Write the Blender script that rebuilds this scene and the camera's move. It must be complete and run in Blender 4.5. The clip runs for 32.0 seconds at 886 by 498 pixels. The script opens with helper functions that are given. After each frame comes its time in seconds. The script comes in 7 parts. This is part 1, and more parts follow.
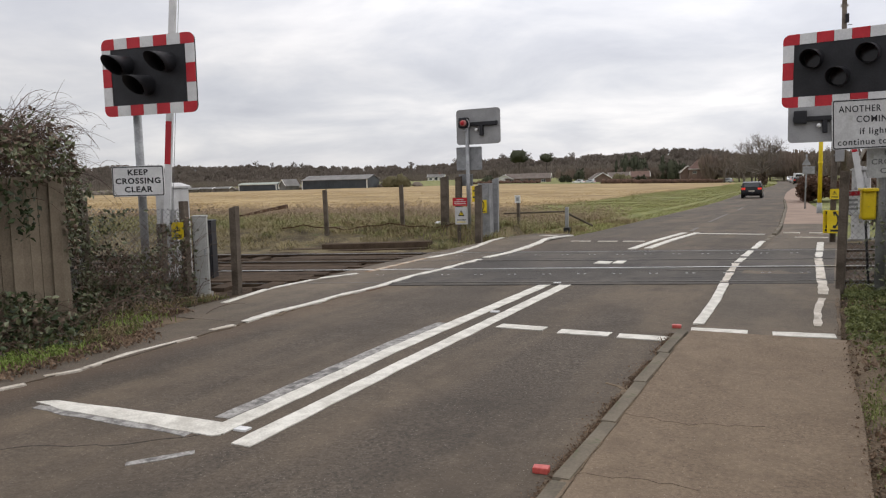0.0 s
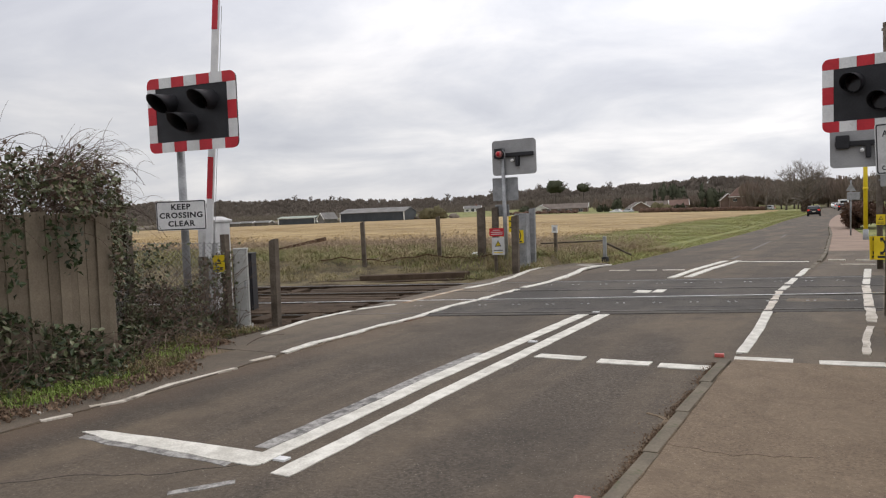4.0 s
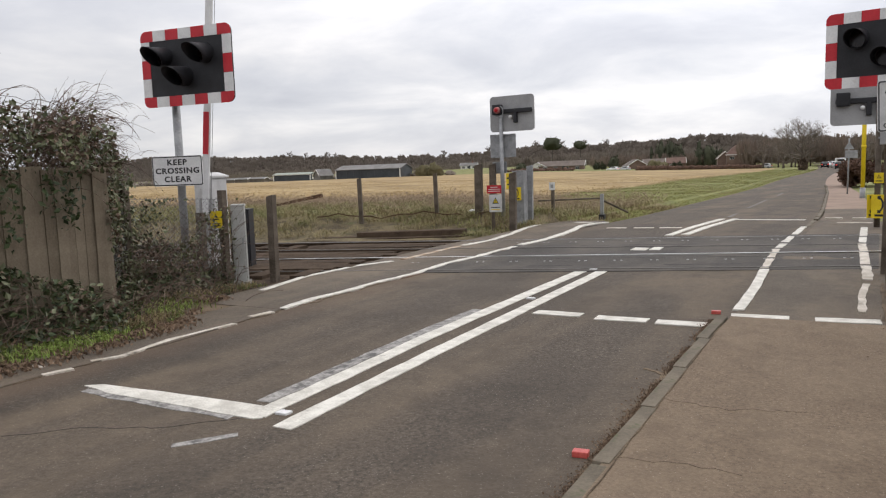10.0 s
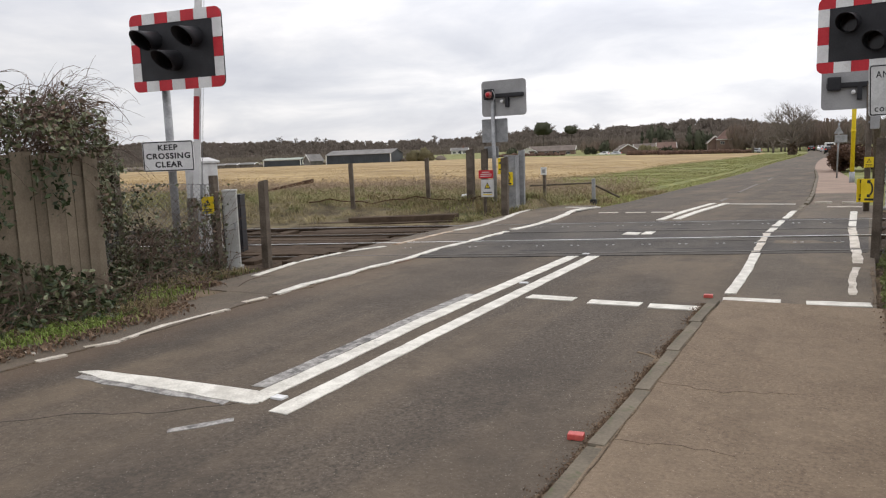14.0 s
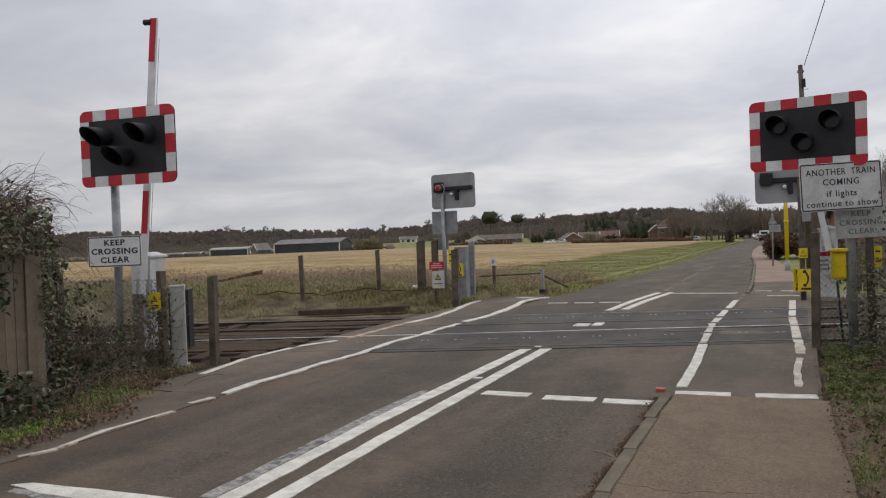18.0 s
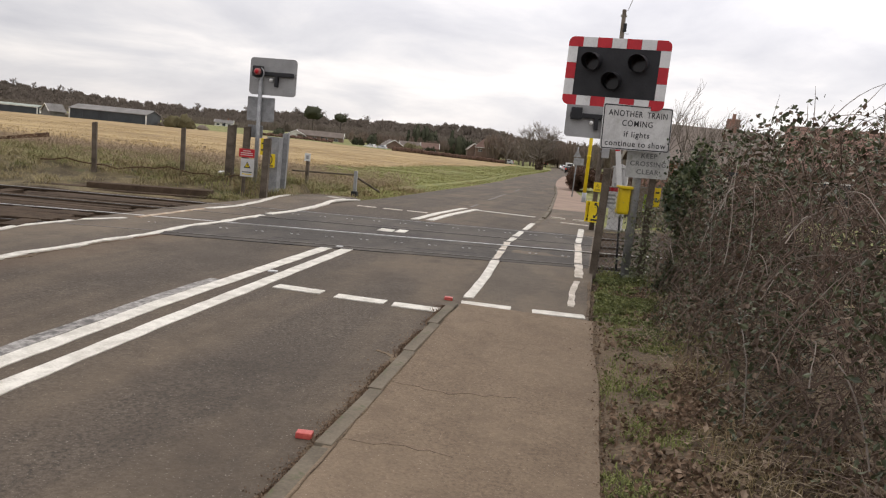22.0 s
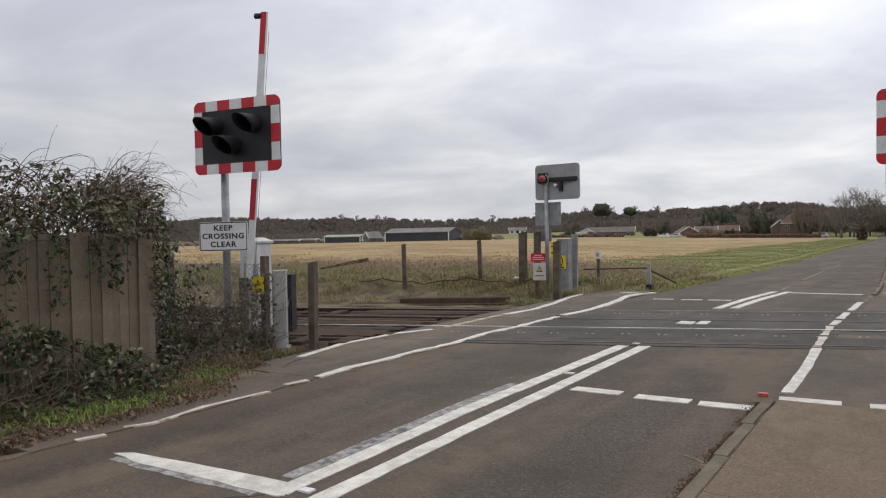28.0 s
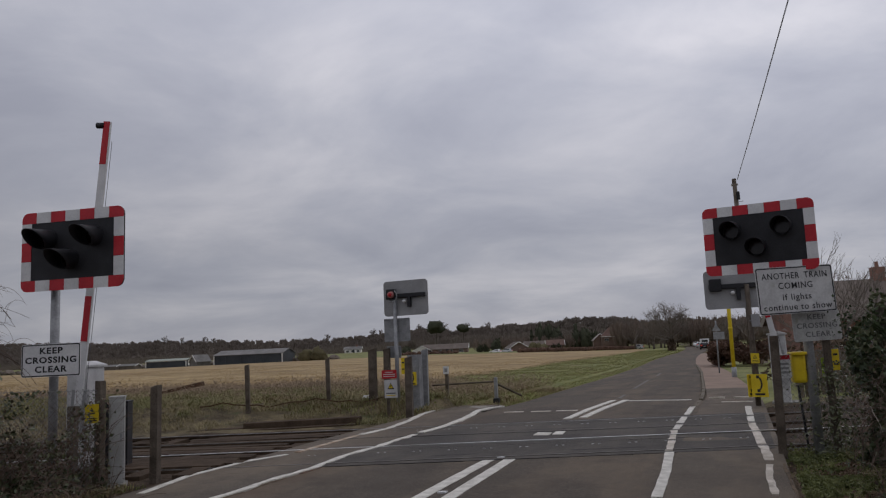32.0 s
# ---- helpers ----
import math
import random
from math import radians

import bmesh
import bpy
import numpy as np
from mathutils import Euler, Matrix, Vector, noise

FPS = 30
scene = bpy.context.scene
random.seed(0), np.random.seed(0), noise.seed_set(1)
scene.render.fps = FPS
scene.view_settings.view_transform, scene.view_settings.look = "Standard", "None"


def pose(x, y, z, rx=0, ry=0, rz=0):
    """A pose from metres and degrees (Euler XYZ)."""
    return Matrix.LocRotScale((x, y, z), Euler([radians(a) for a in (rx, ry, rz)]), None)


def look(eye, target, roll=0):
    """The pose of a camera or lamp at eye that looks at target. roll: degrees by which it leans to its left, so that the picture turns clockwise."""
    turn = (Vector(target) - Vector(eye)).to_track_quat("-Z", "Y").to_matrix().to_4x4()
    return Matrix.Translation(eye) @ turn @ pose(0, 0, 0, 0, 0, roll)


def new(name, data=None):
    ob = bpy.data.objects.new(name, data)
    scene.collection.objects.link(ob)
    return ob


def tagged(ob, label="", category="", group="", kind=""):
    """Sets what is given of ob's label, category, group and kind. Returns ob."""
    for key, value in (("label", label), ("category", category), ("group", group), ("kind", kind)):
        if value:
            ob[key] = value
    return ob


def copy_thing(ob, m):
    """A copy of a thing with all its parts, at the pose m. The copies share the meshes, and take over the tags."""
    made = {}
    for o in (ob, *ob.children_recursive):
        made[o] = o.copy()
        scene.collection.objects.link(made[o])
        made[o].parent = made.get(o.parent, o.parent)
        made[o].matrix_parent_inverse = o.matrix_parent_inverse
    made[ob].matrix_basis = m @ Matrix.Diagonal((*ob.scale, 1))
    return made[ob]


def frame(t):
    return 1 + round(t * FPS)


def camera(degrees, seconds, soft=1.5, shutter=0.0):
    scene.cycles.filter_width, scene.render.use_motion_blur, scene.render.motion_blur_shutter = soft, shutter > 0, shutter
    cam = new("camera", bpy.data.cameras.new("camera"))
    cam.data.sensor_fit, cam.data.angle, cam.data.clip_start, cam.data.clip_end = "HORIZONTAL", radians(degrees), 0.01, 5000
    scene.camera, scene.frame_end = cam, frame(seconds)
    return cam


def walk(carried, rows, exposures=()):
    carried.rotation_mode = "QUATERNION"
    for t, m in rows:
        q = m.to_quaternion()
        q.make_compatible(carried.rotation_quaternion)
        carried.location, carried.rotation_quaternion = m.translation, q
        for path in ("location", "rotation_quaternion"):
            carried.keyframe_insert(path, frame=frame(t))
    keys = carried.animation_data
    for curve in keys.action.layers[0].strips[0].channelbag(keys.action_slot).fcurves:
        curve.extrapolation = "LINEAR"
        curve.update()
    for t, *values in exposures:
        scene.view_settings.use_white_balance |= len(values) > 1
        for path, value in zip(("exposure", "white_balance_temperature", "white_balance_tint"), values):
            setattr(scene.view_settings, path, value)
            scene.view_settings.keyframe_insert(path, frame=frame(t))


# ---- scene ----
cam = camera(61.0, 32.0, soft=1.2)
WALK = (
    (0.0, pose(0.051, 0.043, 1.575, 84.919, 1.512, 27.589)),
    (0.5, pose(0.049, 0.046, 1.569, 84.119, 1.432, 29.922)),
    (1.0, pose(0.055, 0.040, 1.566, 84.593, 1.571, 30.851)),
    (1.5, pose(0.046, 0.044, 1.558, 83.822, 1.567, 31.646)),
    (2.0, pose(0.044, 0.039, 1.553, 83.640, 1.554, 32.268)),
    (2.5, pose(0.048, 0.035, 1.558, 84.600, 1.605, 32.601)),
    (3.0, pose(0.055, 0.021, 1.561, 88.582, 1.913, 30.362)),
    (3.5, pose(0.066, 0.029, 1.562, 88.091, 2.153, 30.312)),
    (5.5, pose(0.042, 0.017, 1.561, 85.837, 2.161, 30.882)),
    (6.0, pose(0.035, 0.020, 1.560, 85.396, 2.065, 30.814)),
    (6.5, pose(0.030, 0.017, 1.560, 85.072, 1.970, 30.822)),
    (7.0, pose(0.039, 0.009, 1.561, 85.249, 1.872, 30.974)),
    (7.5, pose(0.041, 0.017, 1.554, 85.399, 1.892, 31.085)),
    (8.0, pose(0.038, 0.029, 1.553, 85.145, 1.911, 31.375)),
    (8.5, pose(0.032, 0.028, 1.552, 84.639, 1.954, 31.373)),
    (9.0, pose(0.036, 0.035, 1.553, 84.336, 2.205, 30.652)),
    (9.5, pose(0.033, 0.016, 1.562, 84.435, 2.103, 30.216)),
    (10.0, pose(0.033, 0.019, 1.556, 84.134, 2.048, 30.078)),
    (10.5, pose(0.032, 0.031, 1.554, 83.683, 2.050, 29.758)),
    (11.0, pose(0.037, 0.029, 1.555, 83.246, 2.066, 29.653)),
    (11.5, pose(0.039, 0.035, 1.552, 82.868, 2.108, 29.616)),
    (12.0, pose(0.038, 0.037, 1.555, 82.421, 2.012, 29.689)),
    (12.5, pose(0.039, 0.035, 1.552, 82.281, 2.124, 29.743)),
    (13.0, pose(0.033, 0.034, 1.550, 82.530, 2.199, 29.499)),
    (13.5, pose(0.028, 0.030, 1.551, 82.854, 2.186, 29.431)),
    (14.0, pose(0.012, 0.005, 1.553, 82.987, 2.135, 29.374)),
    (14.5, pose(-0.024, -0.027, 1.544, 82.610, 1.954, 29.237)),
    (16.5, pose(-0.040, -0.005, 1.501, 81.226, 2.590, 28.097)),
    (17.0, pose(-0.034, 0.007, 1.592, 84.045, 2.389, 27.198)),
    (17.5, pose(-0.020, -0.006, 1.641, 89.763, 2.378, 26.620)),
    (18.0, pose(-0.023, -0.023, 1.637, 89.529, 2.316, 25.473)),
    (18.5, pose(-0.005, -0.017, 1.614, 87.169, 2.128, 25.487)),
    (19.0, pose(0.009, -0.007, 1.600, 85.151, 1.800, 24.694)),
    (19.5, pose(-0.011, 0.007, 1.592, 83.912, 1.542, 24.541)),
    (20.0, pose(-0.005, -0.004, 1.565, 85.641, 1.568, 25.011)),
    (20.5, pose(0.025, -0.012, 1.570, 85.146, 1.909, 20.762)),
    (21.0, pose(-0.003, 0.046, 1.613, 83.510, 1.716, 15.541)),
    (21.5, pose(0.032, 0.027, 1.620, 85.081, -5.206, 13.255)),
    (22.0, pose(0.053, 0.069, 1.607, 82.491, -5.589, 11.969)),
    (22.5, pose(0.058, 0.080, 1.611, 81.186, -4.330, 11.085)),
    (23.0, pose(0.049, 0.086, 1.612, 81.001, -1.629, 11.970)),
    (23.5, pose(0.048, 0.086, 1.610, 80.611, -1.093, 11.993)),
    (24.0, pose(0.065, 0.088, 1.645, 83.022, 5.163, 14.597)),
    (24.5, pose(0.094, 0.098, 1.663, 88.974, 3.001, 21.750)),
    (26.5, pose(0.143, 0.151, 1.651, 90.397, 1.048, 24.746)),
    (27.0, pose(0.114, 0.161, 1.636, 89.685, 0.785, 27.880)),
    (27.5, pose(0.080, 0.155, 1.616, 88.223, 0.625, 33.201)),
    (28.0, pose(0.098, 0.132, 1.629, 89.073, 1.173, 33.782)),
    (28.5, pose(0.111, 0.114, 1.635, 89.738, 1.604, 30.748)),
    (29.0, pose(0.117, 0.038, 1.625, 90.417, 1.734, 23.791)),
    (29.5, pose(0.101, -0.025, 1.617, 92.319, 3.450, 14.616)),
    (30.0, pose(-0.082, 0.070, 1.625, 95.599, 2.991, 21.240)),
    (30.5, pose(-0.169, 0.076, 1.584, 97.165, 1.325, 21.574)),
    (31.0, pose(-0.225, 0.047, 1.556, 98.198, -0.612, 18.016)),
    (31.5, pose(-0.219, 0.064, 1.560, 98.087, 0.099, 20.287)),
    (32.0, pose(-0.279, 0.082, 1.589, 97.685, 2.667, 21.321)),
)
walk(cam, WALK, exposures=((0.0, 0.01, 6700, 12), (4.5, 0.01, 6700, 12), (8.0, 0.08, 6700, 12), (16.6, 0.2, 6700, 12), (17.05, 0.12, 6700, 12), (17.5, -0.25, 6650, 12), (18.2, -0.36, 6600, 12), (19.0, -0.12, 6650, 12), (19.6, -0.02, 6700, 12), (21.3, 0.02, 6850, 13), (22.2, 0.17, 7000, 14), (23.0, 0.32, 7000, 14), (23.5, 0.32, 7000, 14), (24.5, 0.0, 6600, 12), (26.0, -0.33, 6550, 12), (27.2, -0.33, 6550, 12), (28.0, -0.17, 6550, 12), (29.0, -0.36, 6500, 12), (29.5, -0.36, 6500, 12), (30.0, -0.5, 6400, 14), (31.0, -1.05, 6300, 16), (32.0, -1.08, 6300, 16)))

# ---- light: an overcast winter sky ----
SUN_AZ, SUN_EL = 25.0, 52.0
world = bpy.data.worlds.new("world")
scene.world = world
world.use_nodes = True


def link(nt, a, b):
    nt.links.new(a, b)


def ramp(nt, fac, stops):
    n = nt.nodes.new("ShaderNodeValToRGB")
    el = n.color_ramp.elements
    while len(el) < len(stops):
        el.new(0.5)
    for e, (p, c) in zip(el, stops):
        e.position, e.color = p, (*c, 1)
    link(nt, fac, n.inputs[0])
    return n.outputs[0]


def make_sky():
    nt = world.node_tree
    bg = nt.nodes["Background"]
    sky = nt.nodes.new("ShaderNodeTexSky")
    sky.sky_type, sky.sun_disc = "NISHITA", False
    sky.sun_elevation, sky.sun_rotation = radians(SUN_EL), radians(SUN_AZ)
    dim = nt.nodes.new("ShaderNodeMix")
    dim.data_type, dim.blend_type = "RGBA", "MULTIPLY"
    dim.inputs[0].default_value = 1.0
    link(nt, sky.outputs[0], dim.inputs[6])
    dim.inputs[7].default_value = (0.08, 0.08, 0.08, 1)
    co = nt.nodes.new("ShaderNodeTexCoord")
    # clouds lie in a flat layer: divide the direction by its height
    sep = nt.nodes.new("ShaderNodeSeparateXYZ")
    link(nt, co.outputs["Generated"], sep.inputs[0])
    up = nt.nodes.new("ShaderNodeMath")
    up.operation = "MAXIMUM"
    link(nt, sep.outputs[2], up.inputs[0])
    up.inputs[1].default_value = 0.0
    lift = nt.nodes.new("ShaderNodeMath")
    lift.operation = "ADD"
    link(nt, up.outputs[0], lift.inputs[0])
    lift.inputs[1].default_value = 0.22
    div = []
    for i in range(2):
        m = nt.nodes.new("ShaderNodeMath")
        m.operation = "DIVIDE"
        link(nt, sep.outputs[i], m.inputs[0])
        link(nt, lift.outputs[0], m.inputs[1])
        div.append(m)
    com = nt.nodes.new("ShaderNodeCombineXYZ")
    link(nt, div[0].outputs[0], com.inputs[0])
    link(nt, div[1].outputs[0], com.inputs[1])
    turn = nt.nodes.new("ShaderNodeMapping")
    turn.inputs["Rotation"].default_value = (0, 0, radians(-38))
    turn.inputs["Scale"].default_value = (1.0, 1.15, 1)
    turn.inputs["Location"].default_value = (2.3, 0.7, 0)
    link(nt, com.outputs[0], turn.inputs[0])
    n1 = nt.nodes.new("ShaderNodeTexNoise")
    n1.inputs["Scale"].default_value, n1.inputs["Detail"].default_value = 1.35, 10
    n1.inputs["Roughness"].default_value, n1.inputs["Distortion"].default_value = 0.55, 0.35
    link(nt, turn.outputs[0], n1.inputs[0])
    cloud = ramp(nt, n1.outputs[0], [(0.32, (0.585, 0.61, 0.675)), (0.45, (0.68, 0.705, 0.76)), (0.55, (0.78, 0.797, 0.835)), (0.68, (0.93, 0.934, 0.95))])
    # brighter towards the hidden sun's side, low over the fields
    glow = nt.nodes.new("ShaderNodeVectorMath")
    glow.operation = "DOT_PRODUCT"
    link(nt, co.outputs["Generated"], glow.inputs[0])
    glow.inputs[1].default_value = (0.36, 0.90, 0.22)
    gl = nt.nodes.new("ShaderNodeMapRange")
    link(nt, glow.outputs["Value"], gl.inputs[0])
    gl.inputs[1].default_value, gl.inputs[2].default_value = 0.3, 1.0
    gl.inputs[3].default_value, gl.inputs[4].default_value = 0.86, 1.15
    high = nt.nodes.new("ShaderNodeMapRange")
    link(nt, sep.outputs[2], high.inputs[0])
    high.inputs[1].default_value, high.inputs[2].default_value = 0.14, 0.46
    high.inputs[3].default_value, high.inputs[4].default_value = 1.0, 1.65
    both = nt.nodes.new("ShaderNodeMath")
    both.operation = "MULTIPLY"
    link(nt, gl.outputs[0], both.inputs[0])
    link(nt, high.outputs[0], both.inputs[1])
    mul = nt.nodes.new("ShaderNodeVectorMath")
    mul.operation = "SCALE"
    link(nt, cloud, mul.inputs[0])
    link(nt, both.outputs[0], mul.inputs["Scale"])
    mix = nt.nodes.new("ShaderNodeMix")
    mix.data_type = "RGBA"
    mix.inputs[0].default_value = 0.88
    link(nt, dim.outputs[2], mix.inputs[6])
    link(nt, mul.outputs[0], mix.inputs[7])
    link(nt, mix.outputs[2], bg.inputs[0])
    bg.inputs[1].default_value = 1.07


make_sky()
sun = new("sun", bpy.data.lights.new("sun", "SUN"))
sun.data.energy, sun.data.angle, sun.data.color = 0.6, radians(60), (1.0, 0.96, 0.9)
az, el = radians(SUN_AZ), radians(SUN_EL)
sun.matrix_world = look((0, 0, 0), (-math.sin(az) * math.cos(el), -math.cos(az) * math.cos(el), -math.sin(el)))


# ---- materials ----
def mat(name, c1, c2, scale=3.0, fine=60.0, rough=0.8, bump=0.2, metal=0.0, island=0.0, c3=None, stain=0.0, depth=0.01, emit=0.0, spec=0.35, piece=0.0):
    """Two colours mixed by coarse and fine noise, with fine relief; c3: a third colour in worn patches."""
    m = bpy.data.materials.new(name)
    m.use_nodes = True
    nt = m.node_tree
    b = nt.nodes["Principled BSDF"]
    co = nt.nodes.new("ShaderNodeTexCoord")
    a, f = nt.nodes.new("ShaderNodeTexNoise"), nt.nodes.new("ShaderNodeTexNoise")
    for n, s, dt in ((a, scale, 5), (f, fine, 3)):
        n.inputs["Scale"].default_value, n.inputs["Detail"].default_value = s, dt
        link(nt, co.outputs["Object"], n.inputs[0])
    add = nt.nodes.new("ShaderNodeMath")
    add.operation = "MULTIPLY_ADD"
    link(nt, f.outputs[0], add.inputs[0])
    add.inputs[1].default_value = 0.6
    link(nt, a.outputs[0], add.inputs[2])
    last = add.outputs[0]
    lo, hi = 0.62, 0.98
    for src, amount in (("Random Per Island", island), ("Random", piece)):
        if amount:
            g = nt.nodes.new("ShaderNodeNewGeometry" if src == "Random Per Island" else "ShaderNodeObjectInfo")
            r = nt.nodes.new("ShaderNodeMath")
            r.operation = "MULTIPLY_ADD"
            link(nt, g.outputs[src], r.inputs[0])
            r.inputs[1].default_value = amount
            link(nt, last, r.inputs[2])
            last = r.outputs[0]
            lo, hi = lo + 0.5 * amount - 0.5 * amount, hi + amount
    col = ramp(nt, last, [(0, c1), (1, c2)])
    rng = nt.nodes.new("ShaderNodeMapRange")
    link(nt, last, rng.inputs[0])
    rng.inputs[1].default_value, rng.inputs[2].default_value = lo, hi
    link(nt, rng.outputs[0], col.node.inputs[0])
    if c3:
        s = nt.nodes.new("ShaderNodeTexNoise")
        s.inputs["Scale"].default_value, s.inputs["Detail"].default_value = scale * 0.7, 8
        s.inputs["Roughness"].default_value = 0.65
        off = nt.nodes.new("ShaderNodeMapping")
        off.inputs["Location"].default_value = (7.3, 3.1, 1.7)
        link(nt, co.outputs["Object"], off.inputs[0])
        link(nt, off.outputs[0], s.inputs[0])
        w = nt.nodes.new("ShaderNodeMapRange")
        link(nt, s.outputs[0], w.inputs[0])
        w.inputs[1].default_value, w.inputs[2].default_value = 0.62 - stain, 0.70 - stain * 0.6
        mx = nt.nodes.new("ShaderNodeMix")
        mx.data_type = "RGBA"
        link(nt, w.outputs[0], mx.inputs[0])
        link(nt, col, mx.inputs[6])
        mx.inputs[7].default_value = (*c3, 1)
        col = mx.outputs[2]
    link(nt, col, b.inputs["Base Color"])
    b.inputs["Roughness"].default_value, b.inputs["Metallic"].default_value = rough, metal
    b.inputs["Specular IOR Level"].default_value = spec
    if bump:
        bp = nt.nodes.new("ShaderNodeBump")
        bp.inputs["Strength"].default_value, bp.inputs["Distance"].default_value = bump, depth
        link(nt, add.outputs[0], bp.inputs["Height"])
        link(nt, bp.outputs[0], b.inputs["Normal"])
    if emit:
        b.inputs["Emission Color"].default_value, b.inputs["Emission Strength"].default_value = (*c2, 1), emit
    return m


def paving(name, dark, light, tint, flecks, rough=0.88, along=0.16, coarse=38.0, wear=0.85, bump=0.7, grain=0.18, blot=0.6, patch=1.1, mid=0.4, rust=False):
    """Worn asphalt: long wheel tracks, blotches, coarse stones, pale flecks and dark spots."""
    m = bpy.data.materials.new(name)
    m.use_nodes = True
    nt = m.node_tree
    b = nt.nodes["Principled BSDF"]
    co = nt.nodes.new("ShaderNodeTexCoord")

    def layer(scale, detail, stretch=None, rgh=0.55):
        n = nt.nodes.new("ShaderNodeTexNoise")
        n.inputs["Scale"].default_value, n.inputs["Detail"].default_value, n.inputs["Roughness"].default_value = scale, detail, rgh
        src = co.outputs["Object"]
        if stretch:
            mp = nt.nodes.new("ShaderNodeMapping")
            mp.inputs["Scale"].default_value = stretch
            link(nt, src, mp.inputs[0])
            src = mp.outputs[0]
        link(nt, src, n.inputs[0])
        return n.outputs[0]

    def band(v, lo, hi, a=0.0, c=1.0):
        r = nt.nodes.new("ShaderNodeMapRange")
        link(nt, v, r.inputs[0])
        for i, q in enumerate((lo, hi, a, c)):
            r.inputs[1 + i].default_value = q
        return r.outputs[0]

    def blend(fac, a, c):
        x = nt.nodes.new("ShaderNodeMix")
        x.data_type = "RGBA"
        link(nt, fac, x.inputs[0])
        for i, q in ((6, a), (7, c)):
            if isinstance(q, tuple):
                x.inputs[i].default_value = (*q, 1)
            else:
                link(nt, q, x.inputs[i])
        return x.outputs[2]

    stones = layer(coarse, 4, None, 0.75)
    tracks = layer(1.0, 4, (1.3, along, 1))
    blots = layer(patch, 7, None, 0.65)
    specks = layer(95.0, 2)
    col = blend(band(stones, 0.5 - grain, 0.5 + grain), dark, light)
    col = blend(band(tracks, 0.44, 0.62, 0.0, wear), col, tint)
    col = blend(band(blots, 0.47, 0.64, 0.0, blot), col, dark)
    col = blend(band(layer(6.0, 10, None, 0.8), 0.44, 0.66, 0.0, mid), col, dark)
    col = blend(band(layer(9.0, 10, (1, 1, 3.7), 0.8), 0.52, 0.68, 0.0, mid), col, light)
    if rust:
        # iron-brown stain washed along the road's edge line
        sep = nt.nodes.new("ShaderNodeSeparateXYZ")
        link(nt, co.outputs["Object"], sep.inputs[0])
        wob = nt.nodes.new("ShaderNodeMath")
        wob.operation = "MULTIPLY_ADD"
        link(nt, layer(1.3, 6, None, 0.7), wob.inputs[0])
        wob.inputs[1].default_value = 0.9
        link(nt, sep.outputs[0], wob.inputs[2])
        side = nt.nodes.new("ShaderNodeMath")
        side.operation = "MULTIPLY"
        link(nt, band(wob.outputs[0], -4.72, -5.05, 0.0, 0.5), side.inputs[0])
        link(nt, band(sep.outputs[1], 13.0, 17.0, 1.0, 0.0), side.inputs[1])
        col = blend(side.outputs[0], col, (0.125, 0.085, 0.058))
    col = blend(band(specks, 0.67, 0.73, 0.0, 0.85), col, flecks)
    col = blend(band(layer(60.0, 3), 0.68, 0.76, 0.0, 0.75), col, tuple(q * 0.45 for q in dark))
    link(nt, col, b.inputs["Base Color"])
    b.inputs["Roughness"].default_value, b.inputs["Specular IOR Level"].default_value = rough, 0.3
    bp = nt.nodes.new("ShaderNodeBump")
    bp.inputs["Strength"].default_value, bp.inputs["Distance"].default_value = bump, 0.012
    link(nt, stones, bp.inputs["Height"])
    link(nt, bp.outputs[0], b.inputs["Normal"])
    return m


ASPHALT = paving("asphalt", (0.052, 0.042, 0.033), (0.132, 0.106, 0.081), (0.160, 0.122, 0.085), (0.34, 0.30, 0.25), rust=True, grain=0.12, wear=0.75, mid=0.34, blot=0.62, patch=0.8)
FOOT = paving("footway", (0.113, 0.081, 0.054), (0.247, 0.184, 0.126), (0.238, 0.180, 0.124), (0.38, 0.32, 0.25), along=0.9, wear=0.5, grain=0.16, coarse=46, bump=0.7, blot=0.42, patch=3.2, mid=0.32)
FOOT_GREY = paving("footway_grey", (0.080, 0.065, 0.050), (0.165, 0.135, 0.104), (0.180, 0.141, 0.102), (0.27, 0.25, 0.22), along=0.5)
FOOT_PINK = mat("footway_pink", (0.22, 0.155, 0.118), (0.31, 0.225, 0.172), 1.0, 90, 0.92, 0.3, depth=0.004)
KERB = mat("kerb_stone", (0.095, 0.080, 0.058), (0.185, 0.155, 0.115), 7, 60, 0.9, 0.5, c3=(0.10, 0.105, 0.055), stain=0.03, depth=0.005, piece=0.2)
DECK = paving("crossing_deck", (0.046, 0.041, 0.037), (0.095, 0.084, 0.073), (0.115, 0.099, 0.082), (0.2, 0.2, 0.2), along=0.5)
PAINT = mat("road_paint", (0.48, 0.455, 0.40), (0.73, 0.705, 0.635), 7, 70, 0.75, 0.3, c3=(0.36, 0.335, 0.30), stain=0.0, depth=0.003)
OLDPAINT = mat("worn_paint", (0.16, 0.15, 0.14), (0.40, 0.385, 0.36), 14, 60, 0.85, 0.3, c3=(0.11, 0.105, 0.10), stain=0.1, depth=0.003)
RUSTPAINT = mat("rust_stained_paint", (0.30, 0.20, 0.12), (0.55, 0.47, 0.38), 5, 50, 0.85, 0.3, c3=(0.2, 0.11, 0.06), stain=0.03, depth=0.003)
DULLPAINT = mat("dirty_paint", (0.42, 0.37, 0.30), (0.66, 0.61, 0.54), 5, 50, 0.85, 0.3, c3=(0.2, 0.17, 0.14), stain=0.03, depth=0.003)
